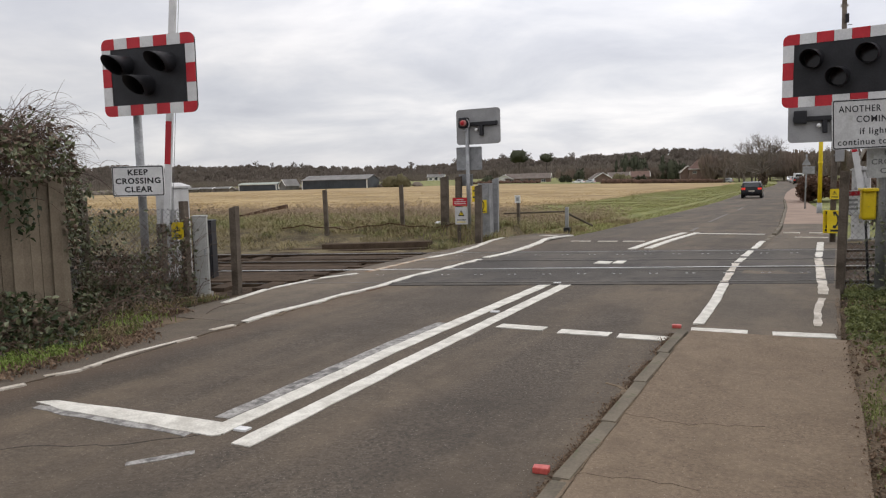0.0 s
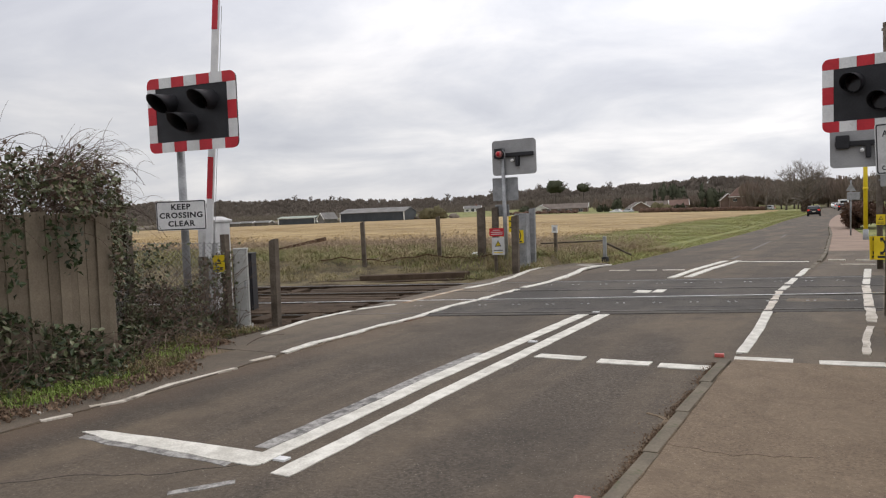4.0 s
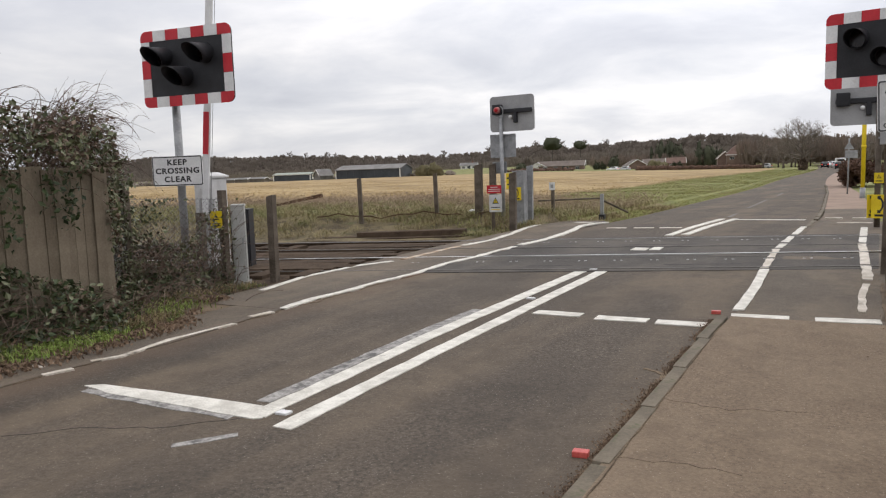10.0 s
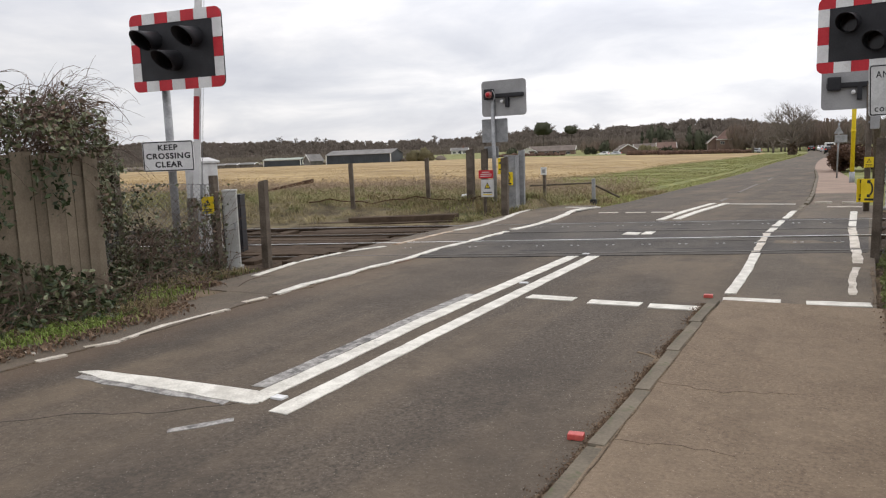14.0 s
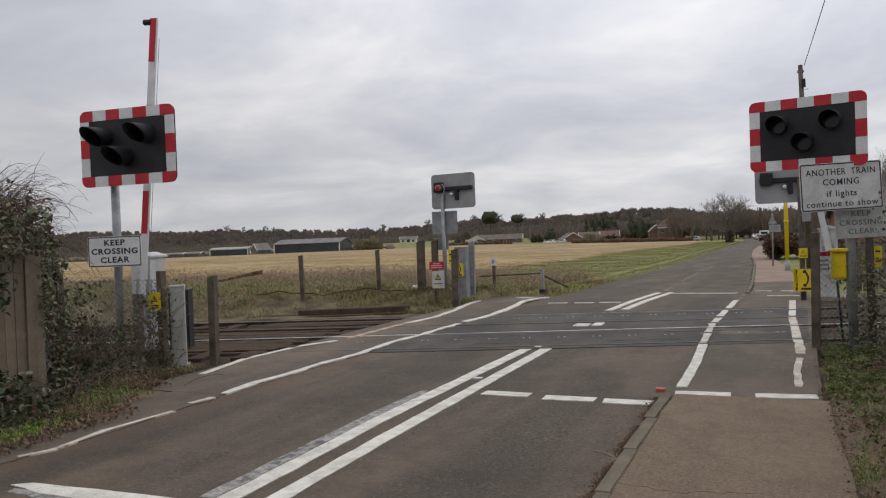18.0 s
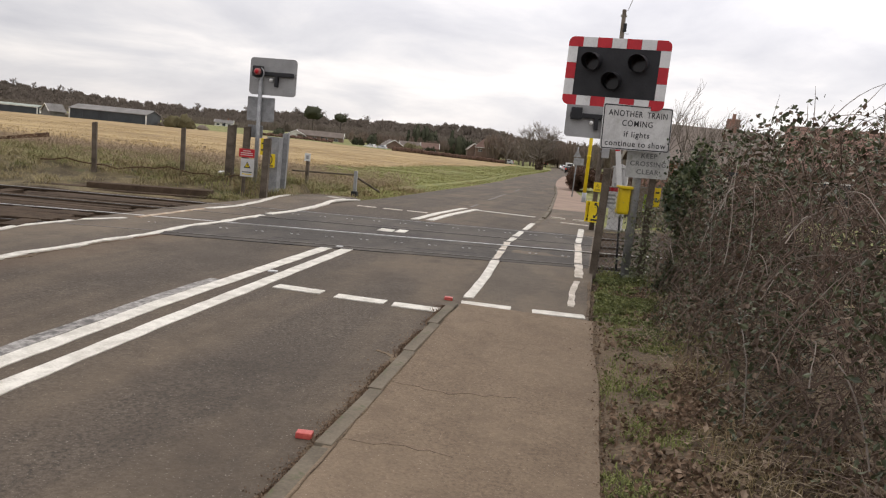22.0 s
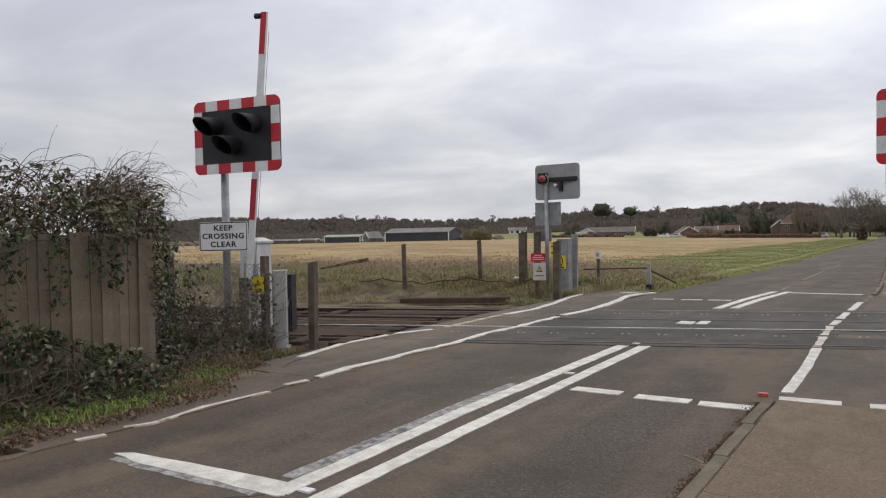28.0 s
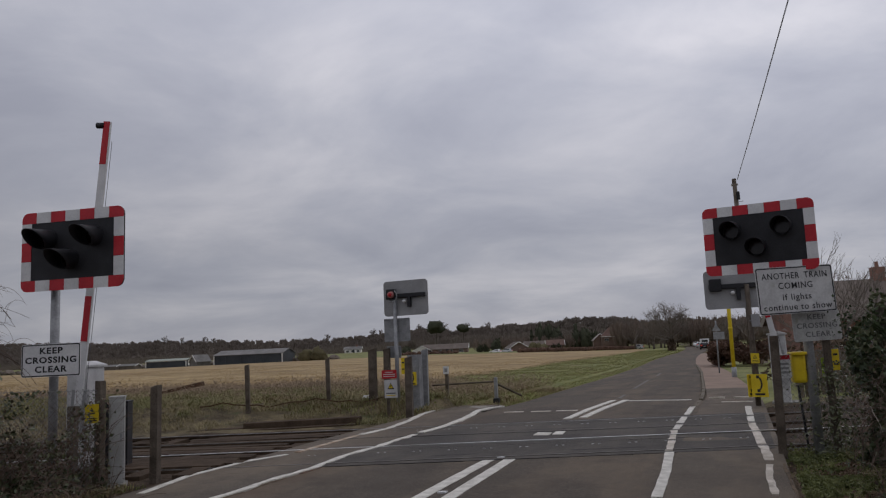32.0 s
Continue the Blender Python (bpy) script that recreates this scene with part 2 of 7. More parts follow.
SOIL = mat("soil", (0.070, 0.050, 0.032), (0.185, 0.135, 0.088), 2.5, 40, 0.95, 0.9, depth=0.03)
GROUND = mat("rough_ground", (0.066, 0.050, 0.028), (0.19, 0.152, 0.080), 2.2, 22, 0.95, 1.0, c3=(0.085, 0.090, 0.034), stain=0.06, depth=0.08)
STUBBLE = mat("stubble_field", (0.21, 0.140, 0.062), (0.43, 0.315, 0.150), 0.09, 1.0, 0.95, 0.7, c3=(0.29, 0.20, 0.10), stain=0.10, depth=0.06)
MEADOW = mat("verge_grass_sheet", (0.125, 0.138, 0.042), (0.245, 0.245, 0.088), 0.5, 7, 0.95, 1.0, c3=(0.21, 0.17, 0.085), stain=0.07, depth=0.1)
BALLAST = mat("ballast", (0.033, 0.023, 0.016), (0.088, 0.063, 0.044), 3, 14, 0.95, 1.0, depth=0.05, spec=0.1)
STUBBLEBLADE = mat("stubble_blade", (0.24, 0.16, 0.07), (0.50, 0.37, 0.18), 0.3, 6, 0.9, 0, island=0.5)
TUSSOCK = mat("dry_tussock", (0.15, 0.125, 0.055), (0.36, 0.30, 0.16), 2, 9, 0.85, 0, island=0.55)
VERGEBLADE = mat("verge_blade", (0.165, 0.175, 0.054), (0.33, 0.325, 0.12), 2, 9, 0.85, 0, island=0.5)
GRASS = mat("grass_blade", (0.11, 0.125, 0.035), (0.27, 0.29, 0.10), 2, 9, 0.8, 0, island=0.5)
FRESHGRASS = mat("fresh_grass_blade", (0.12, 0.17, 0.03), (0.27, 0.35, 0.085), 2, 9, 0.8, 0, island=0.5)
WEED = mat("weed_leaf", (0.055, 0.070, 0.020), (0.20, 0.215, 0.075), 2, 20, 0.6, 0, island=0.6)
DRYGRASS = mat("dry_grass_blade", (0.13, 0.10, 0.05), (0.34, 0.26, 0.14), 2, 9, 0.85, 0, island=0.5)
DEADLEAF = mat("dead_leaf", (0.062, 0.039, 0.025), (0.28, 0.19, 0.125), 3, 20, 0.85, 0, island=0.6)
PALELEAF = mat("pale_dead_leaf", (0.16, 0.11, 0.075), (0.38, 0.285, 0.205), 3, 20, 0.85, 0, island=0.6)
# bramble leaf in a darker copy; the hedge's deep shade is in its colour
SHADEDLEAF = mat("shaded_hedge_leaf", (0.024, 0.032, 0.015), (0.125, 0.138, 0.070), 2, 20, 0.4, 0, island=0.6)
LEAF = mat("bramble_leaf", (0.038, 0.048, 0.022), (0.18, 0.19, 0.10), 2, 20, 0.36, 0, island=0.6)
BROWNLEAF = mat("withered_leaf", (0.038, 0.026, 0.018), (0.22, 0.155, 0.11), 2, 20, 0.7, 0, island=0.6)
IVY = mat("ivy_leaf", (0.014, 0.024, 0.010), (0.06, 0.085, 0.028), 2, 20, 0.45, 0, island=0.6)
STEM = mat("bramble_stem", (0.060, 0.039, 0.029), (0.20, 0.14, 0.108), 2, 30, 0.8, 0, island=0.7)
PALESTEM = mat("pale_stem", (0.14, 0.115, 0.095), (0.34, 0.295, 0.255), 2, 30, 0.8, 0, island=0.5)
DRYSTEM = mat("dry_weed_stem", (0.18, 0.13, 0.085), (0.43, 0.325, 0.225), 2, 30, 0.85, 0, island=0.6)
ROUGHGREEN = mat("rough_grass_blade", (0.115, 0.12, 0.042), (0.28, 0.265, 0.11), 2, 9, 0.85, 0, island=0.55)
STRAW = mat("dry_straw", (0.19, 0.145, 0.095), (0.46, 0.375, 0.27), 2, 30, 0.85, 0, island=0.6)
BARK = mat("bark", (0.07, 0.058, 0.045), (0.15, 0.125, 0.10), 3, 30, 0.9, 0.6)
TWIG = mat("twig", (0.115, 0.095, 0.078), (0.20, 0.17, 0.143), 1, 10, 0.9, 0)
FENCEWOOD = mat("weathered_boards", (0.10, 0.078, 0.053), (0.215, 0.176, 0.128), 4, 50, 0.9, 0.5, c3=(0.095, 0.092, 0.06), stain=0.05, piece=0.35)
POSTWOOD = mat("tarred_post", (0.060, 0.046, 0.034), (0.145, 0.118, 0.092), 5, 60, 0.9, 0.5)
TIMBER = mat("old_sleeper", (0.036, 0.025, 0.017), (0.100, 0.071, 0.049), 5, 40, 0.95, 0.8, piece=0.3, spec=0.12)
CONC = mat("concrete_post", (0.20, 0.19, 0.175), (0.34, 0.325, 0.30), 4, 60, 0.9, 0.5, c3=(0.13, 0.12, 0.09), stain=0.02)
GALV = mat("galvanised_steel", (0.24, 0.245, 0.25), (0.37, 0.375, 0.38), 6, 40, 0.5, 0.1, metal=0.35)
GALVDULL = mat("dull_galvanised_steel", (0.20, 0.205, 0.21), (0.32, 0.325, 0.33), 6, 40, 0.6, 0.1, metal=0.3)
STEELGREY = mat("grey_plate", (0.25, 0.25, 0.25), (0.33, 0.33, 0.33), 3, 40, 0.55, 0.05, c3=(0.21, 0.205, 0.20), stain=-0.02)
BLACK = mat("matt_black", (0.010, 0.010, 0.012), (0.022, 0.022, 0.026), 4, 60, 0.55, 0.05)
# dirt in a road crack, and the shade in the deck's gaps as colour
GROOVE = mat("groove_dirt_and_shade", (0.02, 0.019, 0.019), (0.05, 0.047, 0.045), 3, 50, 0.9, 0.3)
LENS = mat("dark_lens", (0.010, 0.003, 0.003), (0.018, 0.006, 0.005), 8, 90, 0.15, 0.05)
WHITE = mat("white_sheeting", (0.58, 0.58, 0.58), (0.72, 0.72, 0.71), 4, 50, 0.45, 0.02, c3=(0.55, 0.54, 0.52), stain=-0.04)
DULLWHITE = mat("weathered_white", (0.44, 0.435, 0.43), (0.58, 0.58, 0.57), 5, 50, 0.6, 0.03, c3=(0.36, 0.36, 0.33), stain=0.0)
DIRTYWHITE = mat("grimy_white", (0.30, 0.30, 0.285), (0.43, 0.43, 0.41), 5, 50, 0.7, 0.03, c3=(0.24, 0.24, 0.20), stain=0.02)
RED = mat("red_sheeting", (0.42, 0.013, 0.022), (0.53, 0.022, 0.033), 4, 50, 0.4, 0.02)
FADEDRED = mat("faded_red", (0.38, 0.13, 0.12), (0.50, 0.22, 0.20), 9, 50, 0.6, 0.05)
YELLOW = mat("yellow_paint", (0.62, 0.44, 0.010), (0.74, 0.56, 0.02), 4, 50, 0.45, 0.02, c3=(0.45, 0.34, 0.03), stain=-0.04)
LIME = mat("lime_label", (0.38, 0.55, 0.05), (0.48, 0.66, 0.07), 4, 50, 0.5, 0)
CAB = mat("cabinet_grey", (0.30, 0.30, 0.28), (0.42, 0.42, 0.40), 3, 50, 0.6, 0.05, c3=(0.33, 0.31, 0.27), stain=-0.01)
RAILDULL = mat("dull_rail", (0.075, 0.066, 0.058), (0.13, 0.116, 0.10), 5, 80, 0.5, 0.05, metal=0.3)
RAILMID = mat("half_polished_rail", (0.22, 0.21, 0.20), (0.34, 0.33, 0.32), 5, 80, 0.4, 0.05, metal=0.8)
RAILTOP = mat("polished_rail", (0.62, 0.61, 0.60), (0.78, 0.77, 0.76), 5, 80, 0.28, 0.02, metal=1.0)
RUST = mat("rust", (0.070, 0.038, 0.022), (0.15, 0.085, 0.052), 6, 60, 0.9, 0.5)
WIRE = mat("wire", (0.12, 0.12, 0.12), (0.22, 0.22, 0.22), 6, 60, 0.5, 0, metal=0.5)
INK = mat("sign_lettering", (0.012, 0.012, 0.014), (0.03, 0.03, 0.032), 6, 60, 0.5, 0)
FADEDINK = mat("faded_lettering", (0.09, 0.09, 0.09), (0.15, 0.15, 0.15), 6, 60, 0.6, 0)
REDBLOCK = mat("red_reflector", (0.45, 0.065, 0.055), (0.55, 0.11, 0.09), 20, 80, 0.4, 0.1)
BRICK = mat("brick", (0.20, 0.10, 0.075), (0.30, 0.17, 0.13), 1.2, 14, 0.9, 0.3)
# brick muted towards grey: distance haze is mixed into the colour
FARBRICK = mat("hazed_brick", (0.15, 0.098, 0.078), (0.22, 0.152, 0.122), 0.6, 6, 0.9, 0.2)
OLDPAINT_FAINT = mat("ghost_paint", (0.11, 0.10, 0.088), (0.185, 0.17, 0.15), 5, 40, 0.85, 0.2)
# far roof tiles, likewise greyed in place of haze
FARROOF = mat("hazed_tiles", (0.12, 0.072, 0.057), (0.17, 0.108, 0.086), 0.8, 8, 0.9, 0.5, depth=0.03)
ROOF = mat("clay_tiles", (0.125, 0.07, 0.052), (0.20, 0.112, 0.082), 0.8, 8, 0.9, 0.5, island=0.3, depth=0.03)
SLATE = mat("slate_roof", (0.13, 0.125, 0.115), (0.21, 0.20, 0.19), 0.4, 4, 0.7, 0.3, depth=0.03)
BARNWALL = mat("barn_cladding", (0.030, 0.036, 0.042), (0.055, 0.062, 0.07), 0.3, 6, 0.6, 0.2)
RENDERED = mat("render_wall", (0.62, 0.60, 0.56), (0.78, 0.77, 0.74), 0.4, 6, 0.8, 0.1)
PALEROOF = mat("pale_sheet_roof", (0.26, 0.29, 0.25), (0.38, 0.41, 0.36), 0.4, 4, 0.8, 0.2)
TILEBROWN = mat("brown_tiles", (0.115, 0.092, 0.078), (0.18, 0.148, 0.126), 0.5, 6, 0.9, 0.3, depth=0.03)
GLASS = mat("dark_glazing", (0.02, 0.023, 0.027), (0.05, 0.055, 0.06), 1, 9, 0.1, 0, spec=0.6)
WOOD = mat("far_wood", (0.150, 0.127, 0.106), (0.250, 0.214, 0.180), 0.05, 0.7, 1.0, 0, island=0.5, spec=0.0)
REDWOOD = mat("reddish_far_wood", (0.155, 0.121, 0.098), (0.275, 0.218, 0.178), 0.08, 0.8, 1.0, 0, island=0.5, spec=0.0)
HILL = mat("far_hill", (0.080, 0.067, 0.056), (0.150, 0.126, 0.105), 0.02, 0.4, 1.0, 0.6, c3=(0.055, 0.057, 0.042), stain=0.05, depth=1.5, spec=0.0)
PINE = mat("evergreen", (0.040, 0.045, 0.028), (0.088, 0.092, 0.060), 0.5, 3, 0.9, 0, island=0.5, spec=0.1)
OLIVE = mat("olive_shrub", (0.075, 0.066, 0.036), (0.17, 0.15, 0.085), 0.6, 4, 0.9, 0, island=0.5, spec=0.1)
HEDGEBROWN = mat("beech_hedge", (0.060, 0.034, 0.024), (0.16, 0.092, 0.062), 3, 14, 0.9, 0, island=0.6)
CARPAINT = mat("car_black_paint", (0.006, 0.006, 0.007), (0.012, 0.012, 0.014), 3, 60, 0.12, 0, spec=0.3)
CARSILVER = mat("car_silver_paint", (0.45, 0.46, 0.47), (0.55, 0.56, 0.57), 3, 60, 0.3, 0, metal=0.4)
CARWHITE = mat("car_white_paint", (0.72, 0.72, 0.72), (0.8, 0.8, 0.8), 3, 60, 0.3, 0)
TYRE = mat("tyre", (0.012, 0.012, 0.012), (0.03, 0.03, 0.03), 9, 60, 0.9, 0.2)
TAIL = mat("tail_lamp", (0.55, 0.02, 0.015), (0.75, 0.05, 0.03), 9, 60, 0.3, 0, emit=0.5)


# ---- helpers for meshes ----
def obj(name, bm, material, parent=None, label="", smooth=False):
    me = bpy.data.meshes.new(name)
    bm.to_mesh(me)
    bm.free()
    return obj_me(name, me, material, parent, label, smooth)


def obj_me(name, me, material, parent=None, label="", smooth=False):
    if not me.materials:
        me.materials.append(material)
    if smooth:
        me.shade_smooth()
    ob = new(name, me)
    if parent:
        ob.parent = parent
    return tagged(ob, label)


def part(name, bm, material, parent, label="", smooth=False):
    return obj(name, bm, material, parent, label, smooth)


def thing(name, m, label, category, group=""):
    ob = new(name)
    ob.matrix_basis = m
    return tagged(ob, label, category, group)


def box(cx, cy, cz, sx, sy, sz, bevel=0.0, bm=None, m=None):
    bm = bm or bmesh.new()
    t = Matrix.Translation((cx, cy, cz)) @ Matrix.Diagonal((sx, sy, sz, 1))
    r = bmesh.ops.create_cube(bm, size=1, matrix=(m @ t) if m else t)
    if bevel:
        es = list({e for v in r["verts"] for e in v.link_edges})
        bmesh.ops.bevel(bm, geom=es, offset=bevel, segments=2, affect="EDGES", profile=0.7)
    return bm


def rod(p, q, r0, r1=None, n=10, bm=None, caps=True):
    bm = bm or bmesh.new()
    p, q = Vector(p), Vector(q)
    r1 = r0 if r1 is None else r1
    d = q - p
    m = Matrix.Translation((p + q) / 2) @ d.to_track_quat("Z", "Y").to_matrix().to_4x4()
    bmesh.ops.create_cone(bm, cap_ends=caps, segments=n, radius1=r0, radius2=r1, depth=d.length, matrix=m)
    return bm


def prism(pts, y0, y1, bm=None):
    """A plate with the outline pts (x, z), from y0 to y1."""
    bm = bm or bmesh.new()
    a = [bm.verts.new((x, y0, z)) for x, z in pts]
    b = [bm.verts.new((x, y1, z)) for x, z in pts]
    bm.faces.new(a)
    bm.faces.new(b[::-1])
    for i in range(len(pts)):
        j = (i + 1) % len(pts)
        bm.faces.new((a[j], a[i], b[i], b[j]))
    bmesh.ops.recalc_face_normals(bm, faces=bm.faces[:])
    return bm


def rounded(w, h, r, n=5):
    pts = []
    for cx, cz, a0 in ((w / 2 - r, h / 2 - r, 0), (-w / 2 + r, h / 2 - r, 90), (-w / 2 + r, -h / 2 + r, 180), (w / 2 - r, -h / 2 + r, 270)):
        for i in range(n + 1):
            a = radians(a0 + 90 * i / n)
            pts.append((cx + r * math.cos(a), cz + r * math.sin(a)))
    return pts


def lettering(text, size, material, parent, x, y, z, spacing=1.0, bold=0.0, name="lettering"):
    """Words in Blender's own font, facing -y, centred on x."""
    cu = bpy.data.curves.new(name, "FONT")
    cu.body, cu.size, cu.align_x, cu.align_y = text, size, "CENTER", "CENTER"
    cu.extrude, cu.space_character, cu.offset = 0.001, spacing, bold
    cu.resolution_u = 3
    tmp = new("tmp", cu)
    dg = bpy.context.evaluated_depsgraph_get()
    me = bpy.data.meshes.new_from_object(tmp.evaluated_get(dg))
    bpy.data.objects.remove(tmp)
    me.materials.clear()
    ob = obj_me(name, me, material, parent)
    ob.matrix_basis = pose(x, y, z, 90, 0, 0)
    return ob


def words(text, size, material, parent, y, z, spacing=1.0, bold=0.0, sx=1.0, gap=0.36):
    """A line of separate words, centred."""
    made = [lettering(w, size, material, parent, 0, y, z, spacing, bold) for w in text.split()]
    wide = [max(v.co.x for v in o.data.vertices) - min(v.co.x for v in o.data.vertices) for o in made]
    for o in made:
        o.data.transform(Matrix.Diagonal((sx, 1, 1, 1)))
    wide = [w * sx for w in wide]
    gap *= size
    x = -(sum(wide) + gap * (len(made) - 1)) / 2
    for o, w in zip(made, wide):
        o.matrix_basis = pose(x + w / 2, y, z, 90, 0, 0)
        x += w + gap


def cloud_mesh(name, verts, faces, material, smooth=False):
    me = bpy.data.meshes.new(name)
    me.from_pydata(verts, [], faces)
    me.materials.append(material)
    return me


def stems(name, lines, material, parent=None, label="", category=""):
    """Thin three-sided stems along polylines; lines: (points, r0, r1)."""
    vs, fs = [], []
    for pts, r0, r1 in lines:
        n = len(pts)
        for k, p in enumerate(pts):
            p = Vector(p)
            w = (Vector(pts[min(n - 1, k + 1)]) - Vector(pts[max(0, k - 1)]))
            w = w.normalized() if w.length > 1e-6 else Vector((0, 0, 1))
            s = w.cross(Vector((0.31, 0.82, 0.45))).normalized()
            t = w.cross(s)
            r = r0 + (r1 - r0) * k / (n - 1)
            for a in (0, 2.094, 4.189):
                q = p + s * (r * math.cos(a)) + t * (r * math.sin(a))
                vs.append(tuple(q))
        o = len(vs) - 3 * n
        for k in range(n - 1):
            for j in range(3):
                a, b = o + 3 * k + j, o + 3 * k + (j + 1) % 3
                fs.append((a, b, b + 3, a + 3))
    me = cloud_mesh(name, vs, fs, material)
    ob = obj_me(name, me, material, parent)
    return tagged(ob, label, category, kind="" if parent else "stuff")


def lerp(v, xs, ys):
    """Straight-line interpolation, held at both ends."""
    if v <= xs[0]:
        return ys[0]
    for i in range(1, len(xs)):
        if v < xs[i]:
            return ys[i - 1] + (ys[i] - ys[i - 1]) * (v - xs[i - 1]) / (xs[i] - xs[i - 1])
    return ys[-1]


def zroad(y):
    """Height of the road along its length: up to the rails, then slowly down."""
    ys = (-60, 0, 11.5, 16.5, 30, 66, 133, 210, 600)
    zs = (-0.9, 0, 0.18, 0.19, 0.0, -0.52, -0.72, -0.8, -0.8)
    return lerp(y, ys, zs)


TRACK_SLOPE = 0.30
RAILS = (9.88, 11.38, 12.55, 14.05)      # where the four rails cross x = -3.3
TRACK_ANGLE = math.degrees(math.atan(TRACK_SLOPE))


def rail_y(i, x):
    return RAILS[i] + (x + 3.3) * TRACK_SLOPE


def road_x(y):
    """The road's middle: straight over the rails, then bending slightly away."""
    return lerp(y, (20, 40, 55, 68, 82, 95, 110, 125, 145, 165, 185, 205, 230, 400), (-3.4, -4.35, -5.25, -6.1, -6.8, -7.3, -7.7, -8.0, -8.3, -8.9, -9.7, -10.8, -12.6, -26.0))


def smooth(a, b, v):
    t = min(1.0, max(0.0, (v - a) / (b - a)))
    return t * t * (3 - 2 * t)


def off_track(x, y):
    return (y - (11.97 + (x + 3.3) * TRACK_SLOPE)) * 0.958


def field_edge(y):
    return lerp(y, (36, 65, 95, 140, 180, 225), (-16.6, -19.8, -21.4, -21.6, -22.0, -24.5))


def ground_z(x, y):
    z = zroad(y)
    away = max(0.0, road_x(y) - 4 - x)
    z += (smooth(4, 92, away) * 1.2 - 0.0035 * max(0.0, -x - 130)) * min(1.0, max(0.0, y) / 200)
    if y > 228:
        z += 2.3 * smooth(228, 330, y) * smooth(40, 110, away)
    left, right = road_x(y) - 3.75 + 0.95 * (1 - smooth(6.35, 6.7, y)), road_x(y) + 3.55 - 0.2 * (1 - smooth(6.9, 7.3, y))
    if left < x < right and y < 250:
        return z - 0.09
    d = abs(off_track(x, y))
    rough = 0.05 * noise.noise((x * 0.9, y * 0.9, 0)) + 0.12 * noise.noise((x * 0.25, y * 0.25, 3))
    z += rough * (smooth(0, 1.2, x - left if x > left else left - x) if x < right else smooth(0.3, 1.8, x - right))
    if -60 < x < 40:
        z += (0.28 + 0.10 * noise.noise((x * 1.1, y * 1.1, 6))) * smooth(5.0, 7.2, off_track(x, y)) * (1 - smooth(14, 26, off_track(x, y))) * (smooth(0, 7 if y > 20 else 0.1 + 6.9 * smooth(18, 20, y), left - x) if x < left else 0)
        if d < 4.2:
            z -= 0.03 * (1 - smooth(2.9, 4.0, d))
        if x < left:
            z -= 0.14 * smooth(0, 1.5, off_track(x, y)) * (1 - smooth(4.6, 6.0, off_track(x, y)))
    if x > right:
        z += 0.060 * (1 - smooth(6.9, 7.3, y)) * smooth(0.14, 0.42, x)
        z += 0.10 * smooth(0.2, 1.5, x - right) * (1 - smooth(15, 30, y))
    return z


def make_ground():
    ax = lambda *s: np.unique(np.concatenate([np.arange(a, b, c) for a, b, c in s]).round(3))
    xs = ax((-900, -60, 40), (-60, -30, 2), (-30, -16, 0.7), (-16, 4, 0.25), (4, 40, 3), (40, 901, 40))
    ys = ax((-80, -4, 8), (-4, 24, 0.25), (24, 44, 0.5), (44, 60, 2), (60, 200, 6), (200, 340, 4), (340, 1300, 40))
    vs = [(x, y, ground_z(x, y)) for y in ys for x in xs]
    nx = len(xs)
    fs, kinds = [], []
    for j in range(len(ys) - 1):
        for i in range(nx - 1):
            fs.append((j * nx + i, j * nx + i + 1, (j + 1) * nx + i + 1, (j + 1) * nx + i))
            x, y = (xs[i] + xs[i + 1]) / 2, (ys[j] + ys[j + 1]) / 2
            d = off_track(x, y)
            k = 0
            if abs(d) < 3.6 and -60 < x < 40:
                k = 3
            elif y > 36 and x < field_edge(y) and y < (232 + 0.02 * x if x > -128 else 205):
                k = 1
            elif y > 19 and x < road_x(y):
                k = 2 if (x > field_edge(y) or y > 60) else 0
            elif x > road_x(y) + 3 and y > 18:
                k = 2
            elif y < 9:
                k = 4
            kinds.append(k)
    me = bpy.data.meshes.new("ground")
    me.from_pydata(vs, [], fs)
    for m in (GROUND, STUBBLE, MEADOW, BALLAST, SOIL):
        me.materials.append(m)
    me.polygons.foreach_set("material_index", kinds)
    me.shade_smooth()
    tagged(new("ground", me), "rough grass, stubble field and track ballast", "ground", kind="structure")


make_ground()


def strip(name, x0, x1, ys, lift, material, label, category, follow=False, thick=0.05, wob=0.0, parent=None):
    """A paved strip along the road, with edges that go down into the ground."""
    bm = bmesh.new()
    rows = []
    for k, y in enumerate(ys):
        dx = road_x(y) + 3.4 if follow else 0.0
        a, b = x0 + dx, (x1(y) if callable(x1) else x1) + dx
        a += wob * noise.noise((y * 0.7, 5.0, x0))
        b += wob * noise.noise((y * 0.7, 9.0, x0))
        z = zroad(y) + (lift(y) if callable(lift) else lift)
        rows.append([bm.verts.new(p) for p in ((a, y, z - thick), (a, y, z), (b, y, z), (b, y, z - thick))])
    for p, q in zip(rows, rows[1:]):
        for i in range(3):
            bm.faces.new((p[i], p[i + 1], q[i + 1], q[i]))
    bm.faces.new(rows[0][::-1])
    bm.faces.new(rows[-1])
    bmesh.ops.recalc_face_normals(bm, faces=bm.faces[:])
    ob = obj(name, bm, material, parent)
    return tagged(ob, label, category, kind="structure") if not parent else ob


def span(a, b, step):
    n = max(1, round((b - a) / step))
    return [a + (b - a) * i / n for i in range(n + 1)]


ROAD_YS = span(-30, 30, 0.5) + span(32, 60, 2)[0:] + span(64, 400, 8)
strip("road", -5.68, -1.12, ROAD_YS, 0.0, ASPHALT, "worn dark grey asphalt road", "road", True, 0.12)


